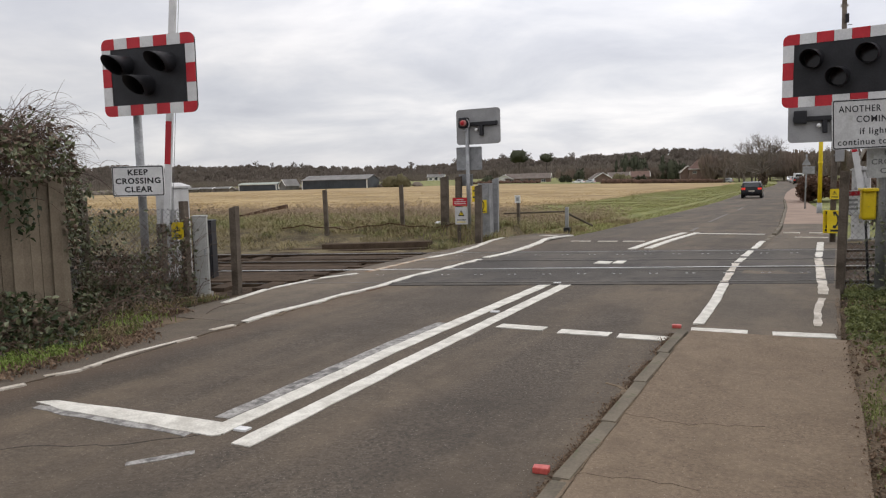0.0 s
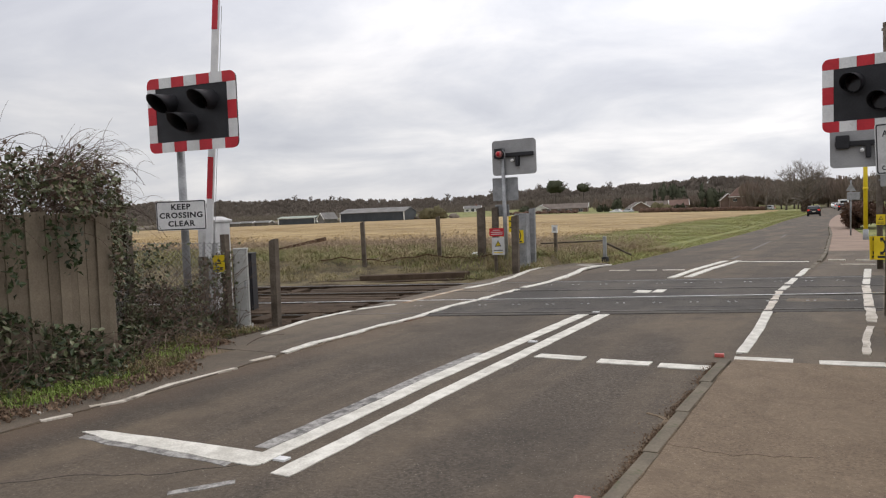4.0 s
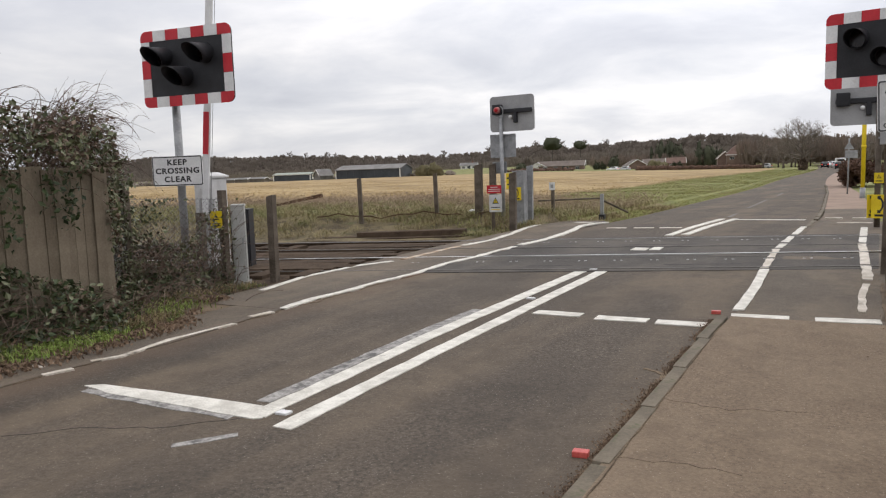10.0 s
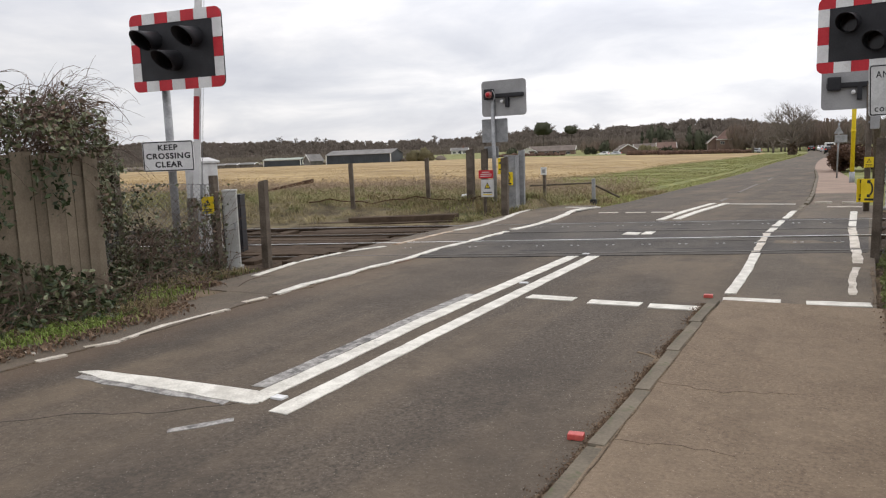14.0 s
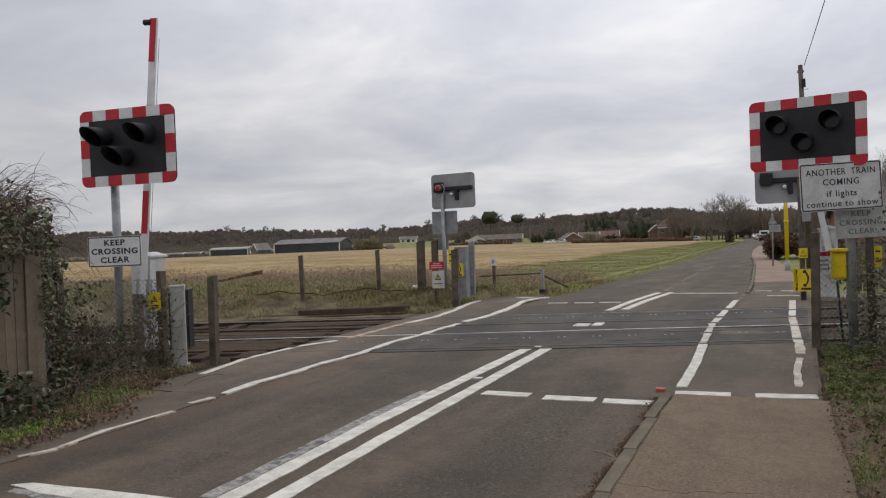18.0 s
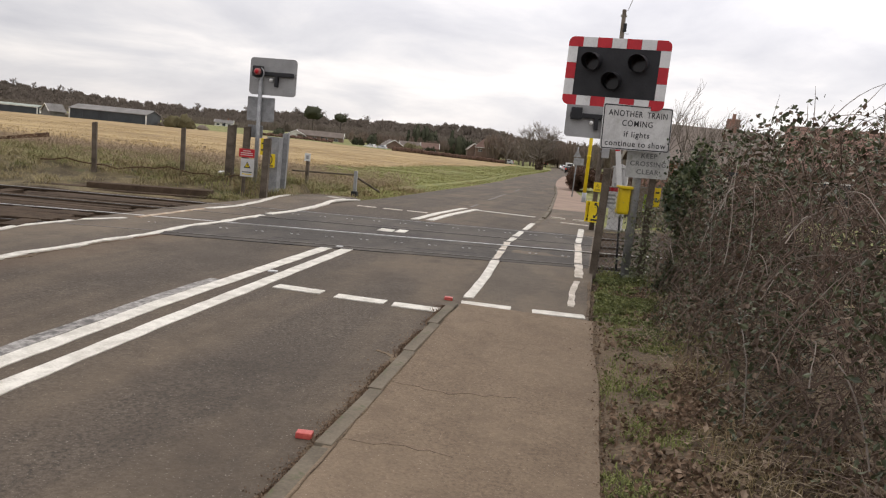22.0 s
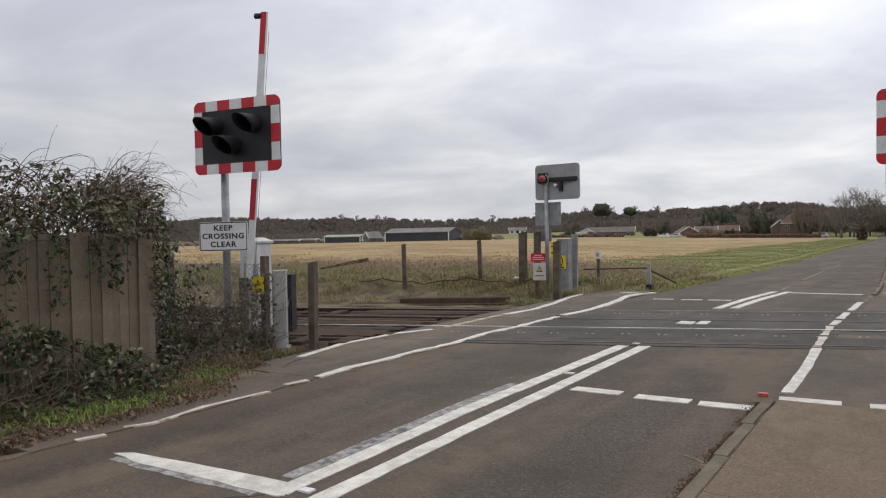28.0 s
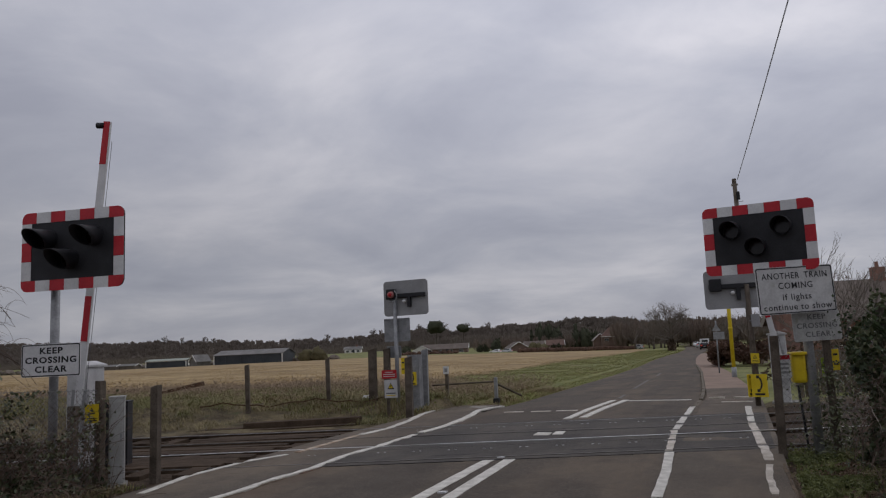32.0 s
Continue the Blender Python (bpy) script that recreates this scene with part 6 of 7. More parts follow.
def right_hedge():
    """A tall bare bramble hedge: a dense tangle of brown shoots with few leaves."""
    th = thing("bramble_hedge", pose(0, 0, 0), "tall tangled winter bramble hedge beside the footway", "hedge")
    rnd = random.Random(33)

    def top(y):
        return 2.12 + 0.07 * math.sin(y * 2.7 + 1.0) + 0.09 * math.sin(y * 5.7) - 0.55 * smooth(6.3, 7.4, y) - 0.4 * smooth(8.6, 9.3, y) - 0.28 * smooth(5.6, 3.8, y)

    def face(y, z):
        return 0.66 + 0.08 * math.sin(y * 2.6) + 0.34 * smooth(0.1, 1.2, z) + 0.25 * smooth(6, 3, y) - 0.06 * math.sin(z * 5 + y)

    def f(x, y, z):
        if z > top(y) or x < face(y, z):
            return 0
        d = x - face(y, z)
        return max(0.02, 0.42 + 2.0 * noise.noise((x * 1.9, y * 1.9, z * 1.9))) * (1.0 if d < 0.5 else 0.5)

    P = in_shape(40000, f, 41, ((0.4, 1.6, 0.05), (3.6, 9.7, 2.5)))
    scatter("withered_leaves", P[:9500], 0.045, BROWNLEAF, 42, th, label="withered brown leaves")
    scatter("green_leaves", P[9500:35000], 0.043, SHADEDLEAF, 43, th, label="dull green bramble leaves")
    scatter("pale_leaves", P[35000:], 0.038, BROWNLEAF, 44, th, label="curled dry leaves")
    L, M = [], []
    for k in range(3000):
        y = rnd.uniform(1.8, 9.3)
        z = rnd.uniform(0.02, top(y) - 0.25)
        x = face(y, z) + rnd.uniform(0.02, 0.9)
        pts = arc((x, y, z), rnd.uniform(0, 6.28), rnd.uniform(0.35, 1.0), rnd.uniform(0.2, 2.6), rnd.uniform(0.6, 3.0), 7, rnd, 0.10)
        (L if k % 40 else M).append((pts, rnd.uniform(0.0026, 0.0056), 0.0014))
    for k in range(240):
        y = rnd.uniform(2.5, 9.3)
        x = face(y, top(y)) + rnd.uniform(0.0, 1.6)
        L.append((arc((x, y, top(y) - 0.3), rnd.uniform(0, 6.28), rnd.uniform(0.25, 0.5), rnd.uniform(1.0, 4.0), rnd.uniform(0.3, 1.6), 6, rnd, 0.1), 0.004, 0.001))
    for k in range(80):
        y = rnd.uniform(2.4, 8.8)
        x = face(y, 0.8) + rnd.uniform(-0.12, 0.1)
        M.append((arc((x + 0.12, y, rnd.uniform(0.25, 1.4)), rnd.choice((1.57, -1.57)) + rnd.uniform(-0.8, 0.8), rnd.uniform(0.9, 1.9), rnd.uniform(0.6, 2.6), rnd.uniform(1.2, 2.6), 12, rnd, 0.13), rnd.uniform(0.003, 0.0058), 0.0015))
    keep = lambda l: [q for q in l if all(p[0] > face(p[1], p[2]) - 0.07 and p[2] < top(p[1]) + 0.14 and p[2] > 0.02 for p in q[0])]
    stems("stem_tangle", keep(L), STEM, th, "tangled brown bramble shoots")
    stems("pale_stem_tangle", [q for q in keep(M) if min(p[1] for p in q[0]) > 3.1], PALESTEM, th, "paler arching stems")
    # fallen stems at the foot
    L = []
    for k in range(2600):
        y = rnd.uniform(2.2, 9.3)
        x = 0.62 + 0.9 * rnd.random() ** 0.8 + 0.12 * math.sin(y * 1.7)
        L.append((arc((x, y, ground_z(x, y) + 0.015 + 0.25 * smooth(0.7, 1.4, x) * rnd.random()), rnd.uniform(0, 6.28), rnd.uniform(0.04, 0.17), rnd.uniform(-0.1, 0.4), rnd.uniform(0.2, 1.2), 5, rnd, 0.3), rnd.uniform(0.0012, 0.0027), 0.001))
    stems("straw_litter", L, STRAW, th, "pale fallen stems")


right_hedge()


def ivy_stump():
    th = thing("ivy_clad_post", pose(0, 0, 0), "dark ivy growing thickly over a stump", "ivy")
    part("stump", rod((1.16, 9.25, 0.1), (1.16, 9.2, 1.85), 0.09, 0.06, 10), BARK, th)

    def f(x, y, z):
        r = 0.30 + 0.09 * math.sin(z * 5 + 1) - 0.12 * smooth(1.3, 2.05, z)
        d = math.hypot(x - 1.16, y - 9.2)
        return 0 if d > r or z > 2.05 else 0.15 + 0.85 * (d / r) ** 2

    P = in_shape(3800, f, 51, ((0.5, 8.6, 0.2), (1.6, 9.8, 2.1)))
    scatter("ivy_leaves", P[:1900], 0.075, IVY, 52, th, label="glossy dark ivy leaves")
    scatter("lighter_leaves", P[1900:], 0.065, LEAF, 53, th, label="lighter ivy leaves")


ivy_stump()
# ivy round the fence and the sign corner
r_ = random.Random(3)
scatter("creeper", [(0.75 + r_.gauss(0, 0.22), 10.5 + r_.gauss(0, 0.25), 0.15 + 1.1 * r_.random() ** 1.5) for _ in range(1300)], 0.055, LEAF, 61, None, label="creeper in the wire fence", category="creeper")
scatter("sign_ivy", [(0.93 + r_.gauss(0, 0.08), 10.33 + r_.gauss(0, 0.05), 1.66 + r_.gauss(0, 0.13)) for _ in range(130)], 0.05, IVY, 62, None, label="ivy creeping over the sign corner", category="ivy")

# rough grass beyond the tracks: flattened tussocks, then a belt of dry weeds
def tussocks(n, per, seed, x0, x1, y0, y1, keep, spread):
    r = np.random.RandomState(seed)
    out = []
    for cx, cy, _ in on_ground(n, seed, x0, x1, y0, y1, keep):
        for q in r.normal(size=(per, 2)) * spread:
            out.append((cx + q[0], cy + q[1], ground_z(cx, cy) + 0.10 * math.exp(-(q @ q) / (2 * spread ** 2)) - 0.02))
    return out


beyond = lambda x, y: 1 if off_track(x, y) > (5.0 if -11.2 < x < -7.9 else 3.9) and x < road_x(y) - 3.5 else 0
blades("rough_grass", tussocks(750, 52, 71, -27, -7.2, 12.5, 25, lambda x, y: beyond(x, y) * clump(x, y, 0.5, 0.0), 0.14), 0.15, ROUGHGREEN, 71, "flattened green tussocks beyond the tracks", 2.6, 0.006)
blades("dead_grass", tussocks(1700, 52, 72, -29, -7.0, 12.6, 31, lambda x, y: beyond(x, y) * (0.6 + 0.4 * smooth(18, 26, y - x * 0.2)), 0.15), 0.17, TUSSOCK, 72, "flattened dry tussocks beyond the tracks", 2.5, 0.005)
blades("dead_grass", on_ground(28000, 77, -34, -7.4, 19.5, 38, lambda x, y: (1 if x < min(field_edge(y) + 3, road_x(y) - 4.5) or y < 27 else 0) * clump(x, y, 0.5, -0.15) * smooth(19.5, 23, y + 0.05 * x)), 0.34, DRYSTEM, 77, "standing dry grass along the field", 1.3, 0.006)
blades("stubble", on_ground(42000, 76, -120, -16, 34, 130, lambda x, y: (1 if x < field_edge(y) - 0.3 else 0) * (1.0 if y < 70 else 0.45) * clump(x, y, 0.22, -0.25)), 0.13, STUBBLEBLADE, 76, "short cut stubble in the field", 0.8, 0.016)
blades("verge_grass", on_ground(36000, 73, -22, -5.7, 18, 60, lambda x, y: 1 if road_x(y) - 2.35 > x > field_edge(y) else 0), 0.06, VERGEBLADE, 73, "green grass on the far verge", 1.6, 0.012)
blades("verge_grass", on_ground(36000, 78, -32, -7.0, 60, 190, lambda x, y: 1 if road_x(y) - 2.35 > x > field_edge(y) else 0), 0.075, VERGEBLADE, 78, "green grass along the far road", 1.8, 0.028)
blades("dry_grass", on_ground(15000, 79, -26, -7.0, 22, 150, lambda x, y: (1 if road_x(y) - 2.8 > x > field_edge(y) - 1.5 else 0) * (clump(x, y, 0.35, 0.28) + (0.5 if x < field_edge(y) + 1.5 else 0))), 0.10, TUSSOCK, 79, "brown dry grass along the field edge", 1.8, 0.014)
near_verge = lambda x, y: 1 if x < road_x(y) - 2.45 - 1.3 * (1 - smooth(17.6, 19.0, y)) and off_track(x, y) > 3.2 else 0
blades("verge_grass", on_ground(16000, 74, -13, -5.7, 16.0, 28, near_verge), 0.09, VERGEBLADE, 74, "green grass by the far footway end", 1.6, 0.009)
blades("dry_grass", on_ground(13000, 75, -13, -5.7, 16.0, 28, lambda x, y: near_verge(x, y) * clump(x, y, 0.8, -0.1)), 0.17, DRYGRASS, 75, "brown dry grass by the far footway end", 1.5, 0.008)
L, H = [], []
for k in range(5200):
    x, y = r_.uniform(-32, -7.8), r_.uniform(18.5, 33)
    if off_track(x, y) > 5.5 and noise.noise((x * 0.4, y * 0.4, 8)) > -0.2:
        p = arc((x, y, ground_z(x, y)), r_.uniform(0, 6.28), r_.uniform(0.3, 0.75), 2.2, 1.2, 5, r_, 0.2)
        L.append((p, 0.0035, 0.002))
        H.extend(tuple(p[r_.randrange(2, 6)] + Vector((r_.gauss(0, 0.04), r_.gauss(0, 0.04), r_.gauss(0, 0.03)))) for q in range(4))
stems("dead_weeds", L, DRYSTEM, None, "brown dead weed stalks beyond the tracks", "weeds")
scatter("weed_heads", H, 0.055, DRYSTEM, 93, None, label="dry seed heads and leaves on the weed stalks", category="weeds")


# ---- the distance: woods, houses, barns, trees ----
def ridge(name, x0, x1, y, height, label, depth=120.0):
    """A wooded rise: a lumpy canopy of bare trees that climbs to the skyline."""
    xs, ds = np.arange(x0, x1, 4.0), np.concatenate([np.linspace(-depth, 0, 26), [25.0, 60.0, 160.0]])
    vs, fs = [], []
    n = len(ds)
    for x in xs:
        h = height(x)
        for d in ds:
            yy = y + d + 14 * math.sin(x * 0.013)
            k = 1 + d / depth if d < 0 else max(0.0, 1 - d / 160)
            lump = 1.2 * noise.noise((x * 0.05, yy * 0.06, 1)) + 0.7 * noise.noise((x * 0.31, yy * 0.33, 2))
            vs.append((x, yy, -2 + (h + 1.2) * k + lump * min(1.0, 2 * k)))
    for i in range(len(xs) - 1):
        for j in range(n - 1):
            a = i * n + j
            fs.append((a, a + n, a + n + 1, a + 1))
    me = cloud_mesh(name, vs, fs, HILL)
    tagged(new(name, me), label, "hill", kind="structure")


def crown_pts(n, cx, cy, cz, rx, rz, r):
    d = r.normal(size=(n, 3))
    d /= np.linalg.norm(d, axis=1)[:, None]
    d *= r.uniform(0.35, 1.0, n)[:, None] ** 0.6
    return np.array([cx, cy, cz]) + d * [rx, rx, rz]


def wood(name, spots, material, seed, label, tri=0.9, per=46):
    """Crowns of many small ragged flakes: one joined mass of far trees."""
    r = np.random.RandomState(seed)
    P, S = [], []
    for x, y, z, rx, h in spots:
        P.append(crown_pts(per, x, y, z + h * 0.55, rx, h * 0.5, r))
        S.append(np.full(per, tri * rx / 3.0))
    P, S = np.concatenate(P), np.concatenate(S)
    n = len(P)
    a, b = r.normal(size=(n, 3)), r.normal(size=(n, 3))
    s = (S * r.uniform(0.5, 1.2, n))[:, None]
    v = np.stack([P + a * s * 0.6, P + b * s * 0.6, P - (a + b) * s * 0.5], 1)
    i = (np.arange(n)[:, None] * 3 + [[0, 1, 2]]).tolist()
    me = cloud_mesh(name, v.reshape(-1, 3).tolist(), i, material)
    tagged(new(name, me), label, "woodland", kind="stuff")


def lump_base(level):
    bm = bmesh.new()
    bmesh.ops.create_icosphere(bm, subdivisions=level, radius=1.0)
    v = np.array([q.co[:] for q in bm.verts])
    f = np.array([[q.index for q in p.verts] for p in bm.faces])
    bm.free()
    return v, f


def canopy(name, spots, material, seed, label, twigs=24, level=2, ragged=0.17, twig=(0.9, 0.10), category="woodland"):
    """Rounded uneven crowns with a fringe of upright twigs; spots: x, y, base z, radius, height."""
    r = np.random.RandomState(seed)
    bv, bf = lump_base(level)
    S = np.array(spots, float)
    n, m = len(S), len(bv)
    k = 1 + ragged * r.normal(size=(n, m))
    lobes = r.normal(size=(n, 5, 3))
    lobes /= np.linalg.norm(lobes, axis=2)[:, :, None]
    k += 0.22 * np.clip(np.einsum("nij,mj->nim", lobes, bv) - 0.72, 0, 1).sum(1) * 3.0
    v = bv[None] * k[:, :, None] * np.stack([S[:, 3], S[:, 3], S[:, 4] * 0.5], 1)[:, None, :]
    v += np.stack([S[:, 0], S[:, 1], S[:, 2] + S[:, 4] * 0.5], 1)[:, None, :]
    f = (bf[None] + (np.arange(n) * m)[:, None, None]).reshape(-1, 3)
    # twigs stand out of the crown, fanning upwards
    pick = r.randint(0, m, (n, twigs))
    d = bv[pick]
    d[:, :, 2] = np.abs(d[:, :, 2]) * 0.9 + 0.25
    root = np.take_along_axis(v, pick[:, :, None], 1)
    root[:, :, 2] = np.where(bv[pick][:, :, 2] < 0, root[:, :, 2] + S[:, None, 4] * 0.4, root[:, :, 2])
    L = twig[0] * r.uniform(0.3, 1.3, (n, twigs, 1))
    side = r.normal(size=(n, twigs, 3)) * twig[1]
    t = np.stack([root - d * L * 0.3 - side, root - d * L * 0.3 + side, root + d * L + r.normal(size=d.shape) * L * 0.3], 2).reshape(-1, 3)
    o = n * m
    tf = (np.arange(n * twigs)[:, None] * 3 + [[0, 1, 2]]) + o
    me = cloud_mesh(name, np.concatenate([v.reshape(-1, 3), t]).tolist(), np.concatenate([f, tf]).tolist(), material)
    me.shade_smooth()
    return tagged(new(name, me), label, category, kind="stuff")


def skyline(x):
    """Height of the far ridge over the plain."""
    xs = (-900, -840, -790, -706, -612, -561, -514, -469, -440, -412, -380, -367, -323, -283, -263, -234, -194, -170, -149, -128, -107, -90, -76, -60, 0, 80, 300)
    zs = (27, 28.5, 29, 25.5, 21, 21, 18.5, 17.4, 15.2, 15.2, 15.6, 13.8, 15.6, 17.9, 18.8, 16.4, 16.6, 17.6, 17.4, 19.2, 19.6, 18.0, 15, 13.5, 12.5, 11.5, 10)
    return lerp(x, xs, zs)


ridge("far_ridge", -980, 420, 640, skyline, "low wooded ridge on the horizon")
rw = random.Random(12)


def brush(name, spots, material, seed, label, per=40, width=0.06, category="woodland"):
    """Leafless trees from afar: thin upright twigs fanning out of a short bole; spots: x, y, base z, radius, height."""
    r = np.random.RandomState(seed)
    S = np.repeat(np.array(spots, float), per, axis=0)
    n = len(S)
    a, q = r.uniform(0, 6.283, n), np.sqrt(r.uniform(0.02, 1, n))
    top = np.stack([S[:, 0] + S[:, 3] * q * np.cos(a), S[:, 1] + S[:, 3] * q * np.sin(a), S[:, 2] + S[:, 4] * (0.45 + 0.55 * np.sqrt(1 - 0.9 * q * q)) * r.uniform(0.8, 1.0, n)], 1)
    k = r.uniform(0.15, 0.75, n)[:, None]
    foot = np.stack([S[:, 0], S[:, 1], S[:, 2]], 1) * (1 - k) + (top - [0, 0, 0.6]) * k
    side = r.normal(size=(n, 3)) * [1, 1, 0.2] * width * (S[:, 4] / 6)[:, None]
    v = np.stack([foot, top - side, top + side], 1)
    me = cloud_mesh(name, v.reshape(-1, 3).tolist(), (np.arange(n)[:, None] * 3 + [[0, 1, 2]]).tolist(), material)
    return tagged(new(name, me), label, category, kind="stuff")


def on_ridge(x, dy):
    return -2 + (skyline(x) + 5) * max(0.0, 1 + min(0.0, dy) / 120)


spots = []
for k in range(5200):
    x, dy = rw.uniform(-960, 300), -122 * rw.random() ** 1.15
    spots.append((x, 640 + dy + 14 * math.sin(x * 0.013), on_ridge(x, dy) - 5.6, rw.uniform(2.6, 5.0), rw.uniform(6.8, 9.0)))
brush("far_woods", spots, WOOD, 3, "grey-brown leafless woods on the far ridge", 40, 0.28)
# belts of trees behind the field and the houses
spots = []
for k in range(1500):
    x = rw.uniform(-170, 70)
    y = 330 + 110 * rw.random() - 0.1 * x
    spots.append((x, y, -1.0 + (y - 300) * 0.028, rw.uniform(1.2, 2.8), rw.uniform(4.0, 8.0)))
for k in range(1500):
    x = rw.uniform(-520, -165)
    y = 385 + 130 * rw.random()
    spots.append((x, y, -0.5 + max(0, y - 330) * 0.022, rw.uniform(1.2, 2.8), rw.uniform(2.5, 5.5)))
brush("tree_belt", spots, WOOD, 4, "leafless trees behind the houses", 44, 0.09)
spots = [(rw.uniform(-38, 50), rw.uniform(250, 300), -1.2, rw.uniform(1.3, 2.8), rw.uniform(5.5, 10.5)) for k in range(420)]
spots += [(rw.uniform(-100, -40), rw.uniform(286, 322), -0.6, rw.uniform(1.0, 2.4), rw.uniform(3.5, 7.0)) for k in range(220)]
brush("roadside_wood", spots, REDWOOD, 14, "brown leafless trees at the end of the road", 90, 0.06)
spots = [(-141.4, 352, 10.6, 3.6, 5.4), (-143.8, 353, 10.8, 1.9, 3.2), (-139, 352, 10.5, 2.0, 3.2), (-127.3, 353, 10.2, 2.9, 3.6), (-125.6, 352, 10.4, 1.6, 2.2)]
for x0, x1, y, h, q in ((-78, -66.5, 300, 9.6, 34), (-60.5, -50, 290, 8.4, 30), (-82.4, -79.6, 262, 5.6, 4), (-127.4, -125.2, 280, 5.0, 4), (-38.2, -36.6, 270, 6.2, 3), (-88, -85, 262, 3.0, 4), (-58.6, -56.6, 250, 2.2, 3)):
    for k in range(q):
        t = rw.random()
        hh = h * rw.uniform(0.55, 1.0)
        spots.append((x0 + (x1 - x0) * t, y + rw.uniform(-3, 3), -0.6, rw.uniform(0.7, 1.5) * (1 if h > 4 else 0.6), hh * rw.uniform(0.7, 1.0) + 0.6))
canopy("evergreens", spots, PINE, 5, "dark evergreen trees among the houses", 260, 2, 0.22, (0.5, 0.11))
for x, y, z in ((-141.4, 353, 11.5), (-127.3, 354, 10.8)):
    tr = obj("pine_trunk", rod((x, y, 0), (x + 0.3, y, z), 0.35, 0.2, 8), BARK)
    tagged(tr, "tall bare pine trunk on the rise", "tree")
spots = [(-67 + rw.uniform(0, 4.5), 254 + rw.uniform(-1, 1), -0.9, rw.uniform(1.0, 1.6), rw.uniform(2.4, 3.4)) for k in range(7)]
spots += [(-127.5 + rw.uniform(0, 5), 207 + rw.uniform(-1, 2), 0.0, rw.uniform(1.2, 2.0), rw.uniform(2.6, 4.0)) for k in range(7)]
canopy("field_shrubs", spots, OLIVE, 25, "rounded olive-brown shrubs at the field's end", 120, 3, 0.14, (0.4, 0.05), "shrub")
# low hedges and heaps along the far edge of the field
spots = []
for k in range(150):
    x = -66 + 36 * k / 149
    spots.append((x, 236 + rw.uniform(-0.3, 0.3), ground_z(x, 236) - 0.3, 0.7, 1.5 - 0.25 * k / 149 + rw.uniform(-0.12, 0.12)))
for k in range(70):
    x = -119 + 27 * rw.random()
    spots.append((x, 248 + rw.uniform(-1, 1), ground_z(x, 248) - 0.5, rw.uniform(0.5, 1.0), rw.uniform(0.9, 1.5)))
canopy("field_hedge", spots, HEDGEBROWN, 6, "low dark brown hedge at the end of the field", 60, 2, 0.18, (0.3, 0.04), "hedge")
spots = []
for k in range(170):
    x = -300 + 100 * rw.random() if k % 2 else -300 + 175 * rw.random()
    y = 216 + 8 * rw.random()
    spots.append((x, y, ground_z(x, y) - 0.5, rw.uniform(0.8, 1.9), rw.uniform(1.0, 2.4)))
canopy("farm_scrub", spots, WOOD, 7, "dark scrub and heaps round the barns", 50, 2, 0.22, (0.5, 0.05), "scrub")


def gable_house(name, m, L, D, h, rise, wall, roof, label, windows=3, chimney=True, door=True, garage=False):
    th = thing(name, m, label, "house", "houses" if name != "barn" else "barns")
    part("wall_block", box(0, 0, h / 2 - 0.5, L, D, h + 1.0), wall, th)
    for s in (-1, 1):
        g = prism([(-D / 2, h), (D / 2, h), (0, h + rise)], -0.12, 0.12)
        ob = part("gable", g, wall, th)
        ob.matrix_basis = pose(s * (L / 2 - 0.13), 0, 0, 0, 0, 90)
    ov = 0.35
    for s in (-1, 1):
        bm = bmesh.new()
        e = Vector((0, s * (D / 2 + ov), h - ov * rise / (D / 2)))
        t = Vector((0, 0, h + rise + 0.06))
        pts = []
        for x in (-L / 2 - ov, L / 2 + ov):
            pts.append([bm.verts.new((x, p.y, p.z + dz)) for p, dz in ((e, 0.0), (t, 0.0), (t, 0.16), (e, 0.16))])
        a, b = pts
        for i in range(4):
            j = (i + 1) % 4
            bm.faces.new((a[i], a[j], b[j], b[i]))
        bm.faces.new(a[::-1])
        bm.faces.new(b)
        bmesh.ops.recalc_face_normals(bm, faces=bm.faces[:])
        part("roof_slope", bm, roof, th, "pitched roof")
        for x in (-L / 2 - ov - 0.04, L / 2 + ov + 0.04):
            if name != "barn":
                part("bargeboard", rod((x, e.y, e.z + 0.05), (x, 0, t.z + 0.05), 0.13, 0.13, 4), RENDERED, th, "pale bargeboard")
    for k in range(windows):
        x = -L / 2 + L * (k + 0.6) / (windows + 0.2)
        w = part("window", box(x, -D / 2 - 0.03, h * 0.55, 1.5, 0.08, 1.1), RENDERED, th, "white window frame")
        for s in (-1, 1):
            part("pane", box(x + s * 0.36, -D / 2 - 0.08, h * 0.55, 0.64, 0.03, 0.95), GLASS, w, "dark pane")
    if door:
        part("door", box(L * 0.05, -D / 2 - 0.04, 1.0, 0.95, 0.08, 2.0), BARNWALL, th)
    if chimney:
        c = part("chimney", box(L * 0.22, 0, h + rise + 0.2, 0.7, 0.6, 1.5, 0.02), BRICK, th, "brick chimney")
        part("pot", rod((L * 0.22, 0, h + rise + 0.95), (L * 0.22, 0, h + rise + 1.3), 0.13, 0.11, 10), BRICK, c)
    return th


def corner_strips(th, L, D, h, where):
    for x in where:
        part("corner_strip", box(x * L / 2, -D / 2 - 0.06, h / 2, 0.34, 0.1, h), RENDERED, th, "white painted corner post")


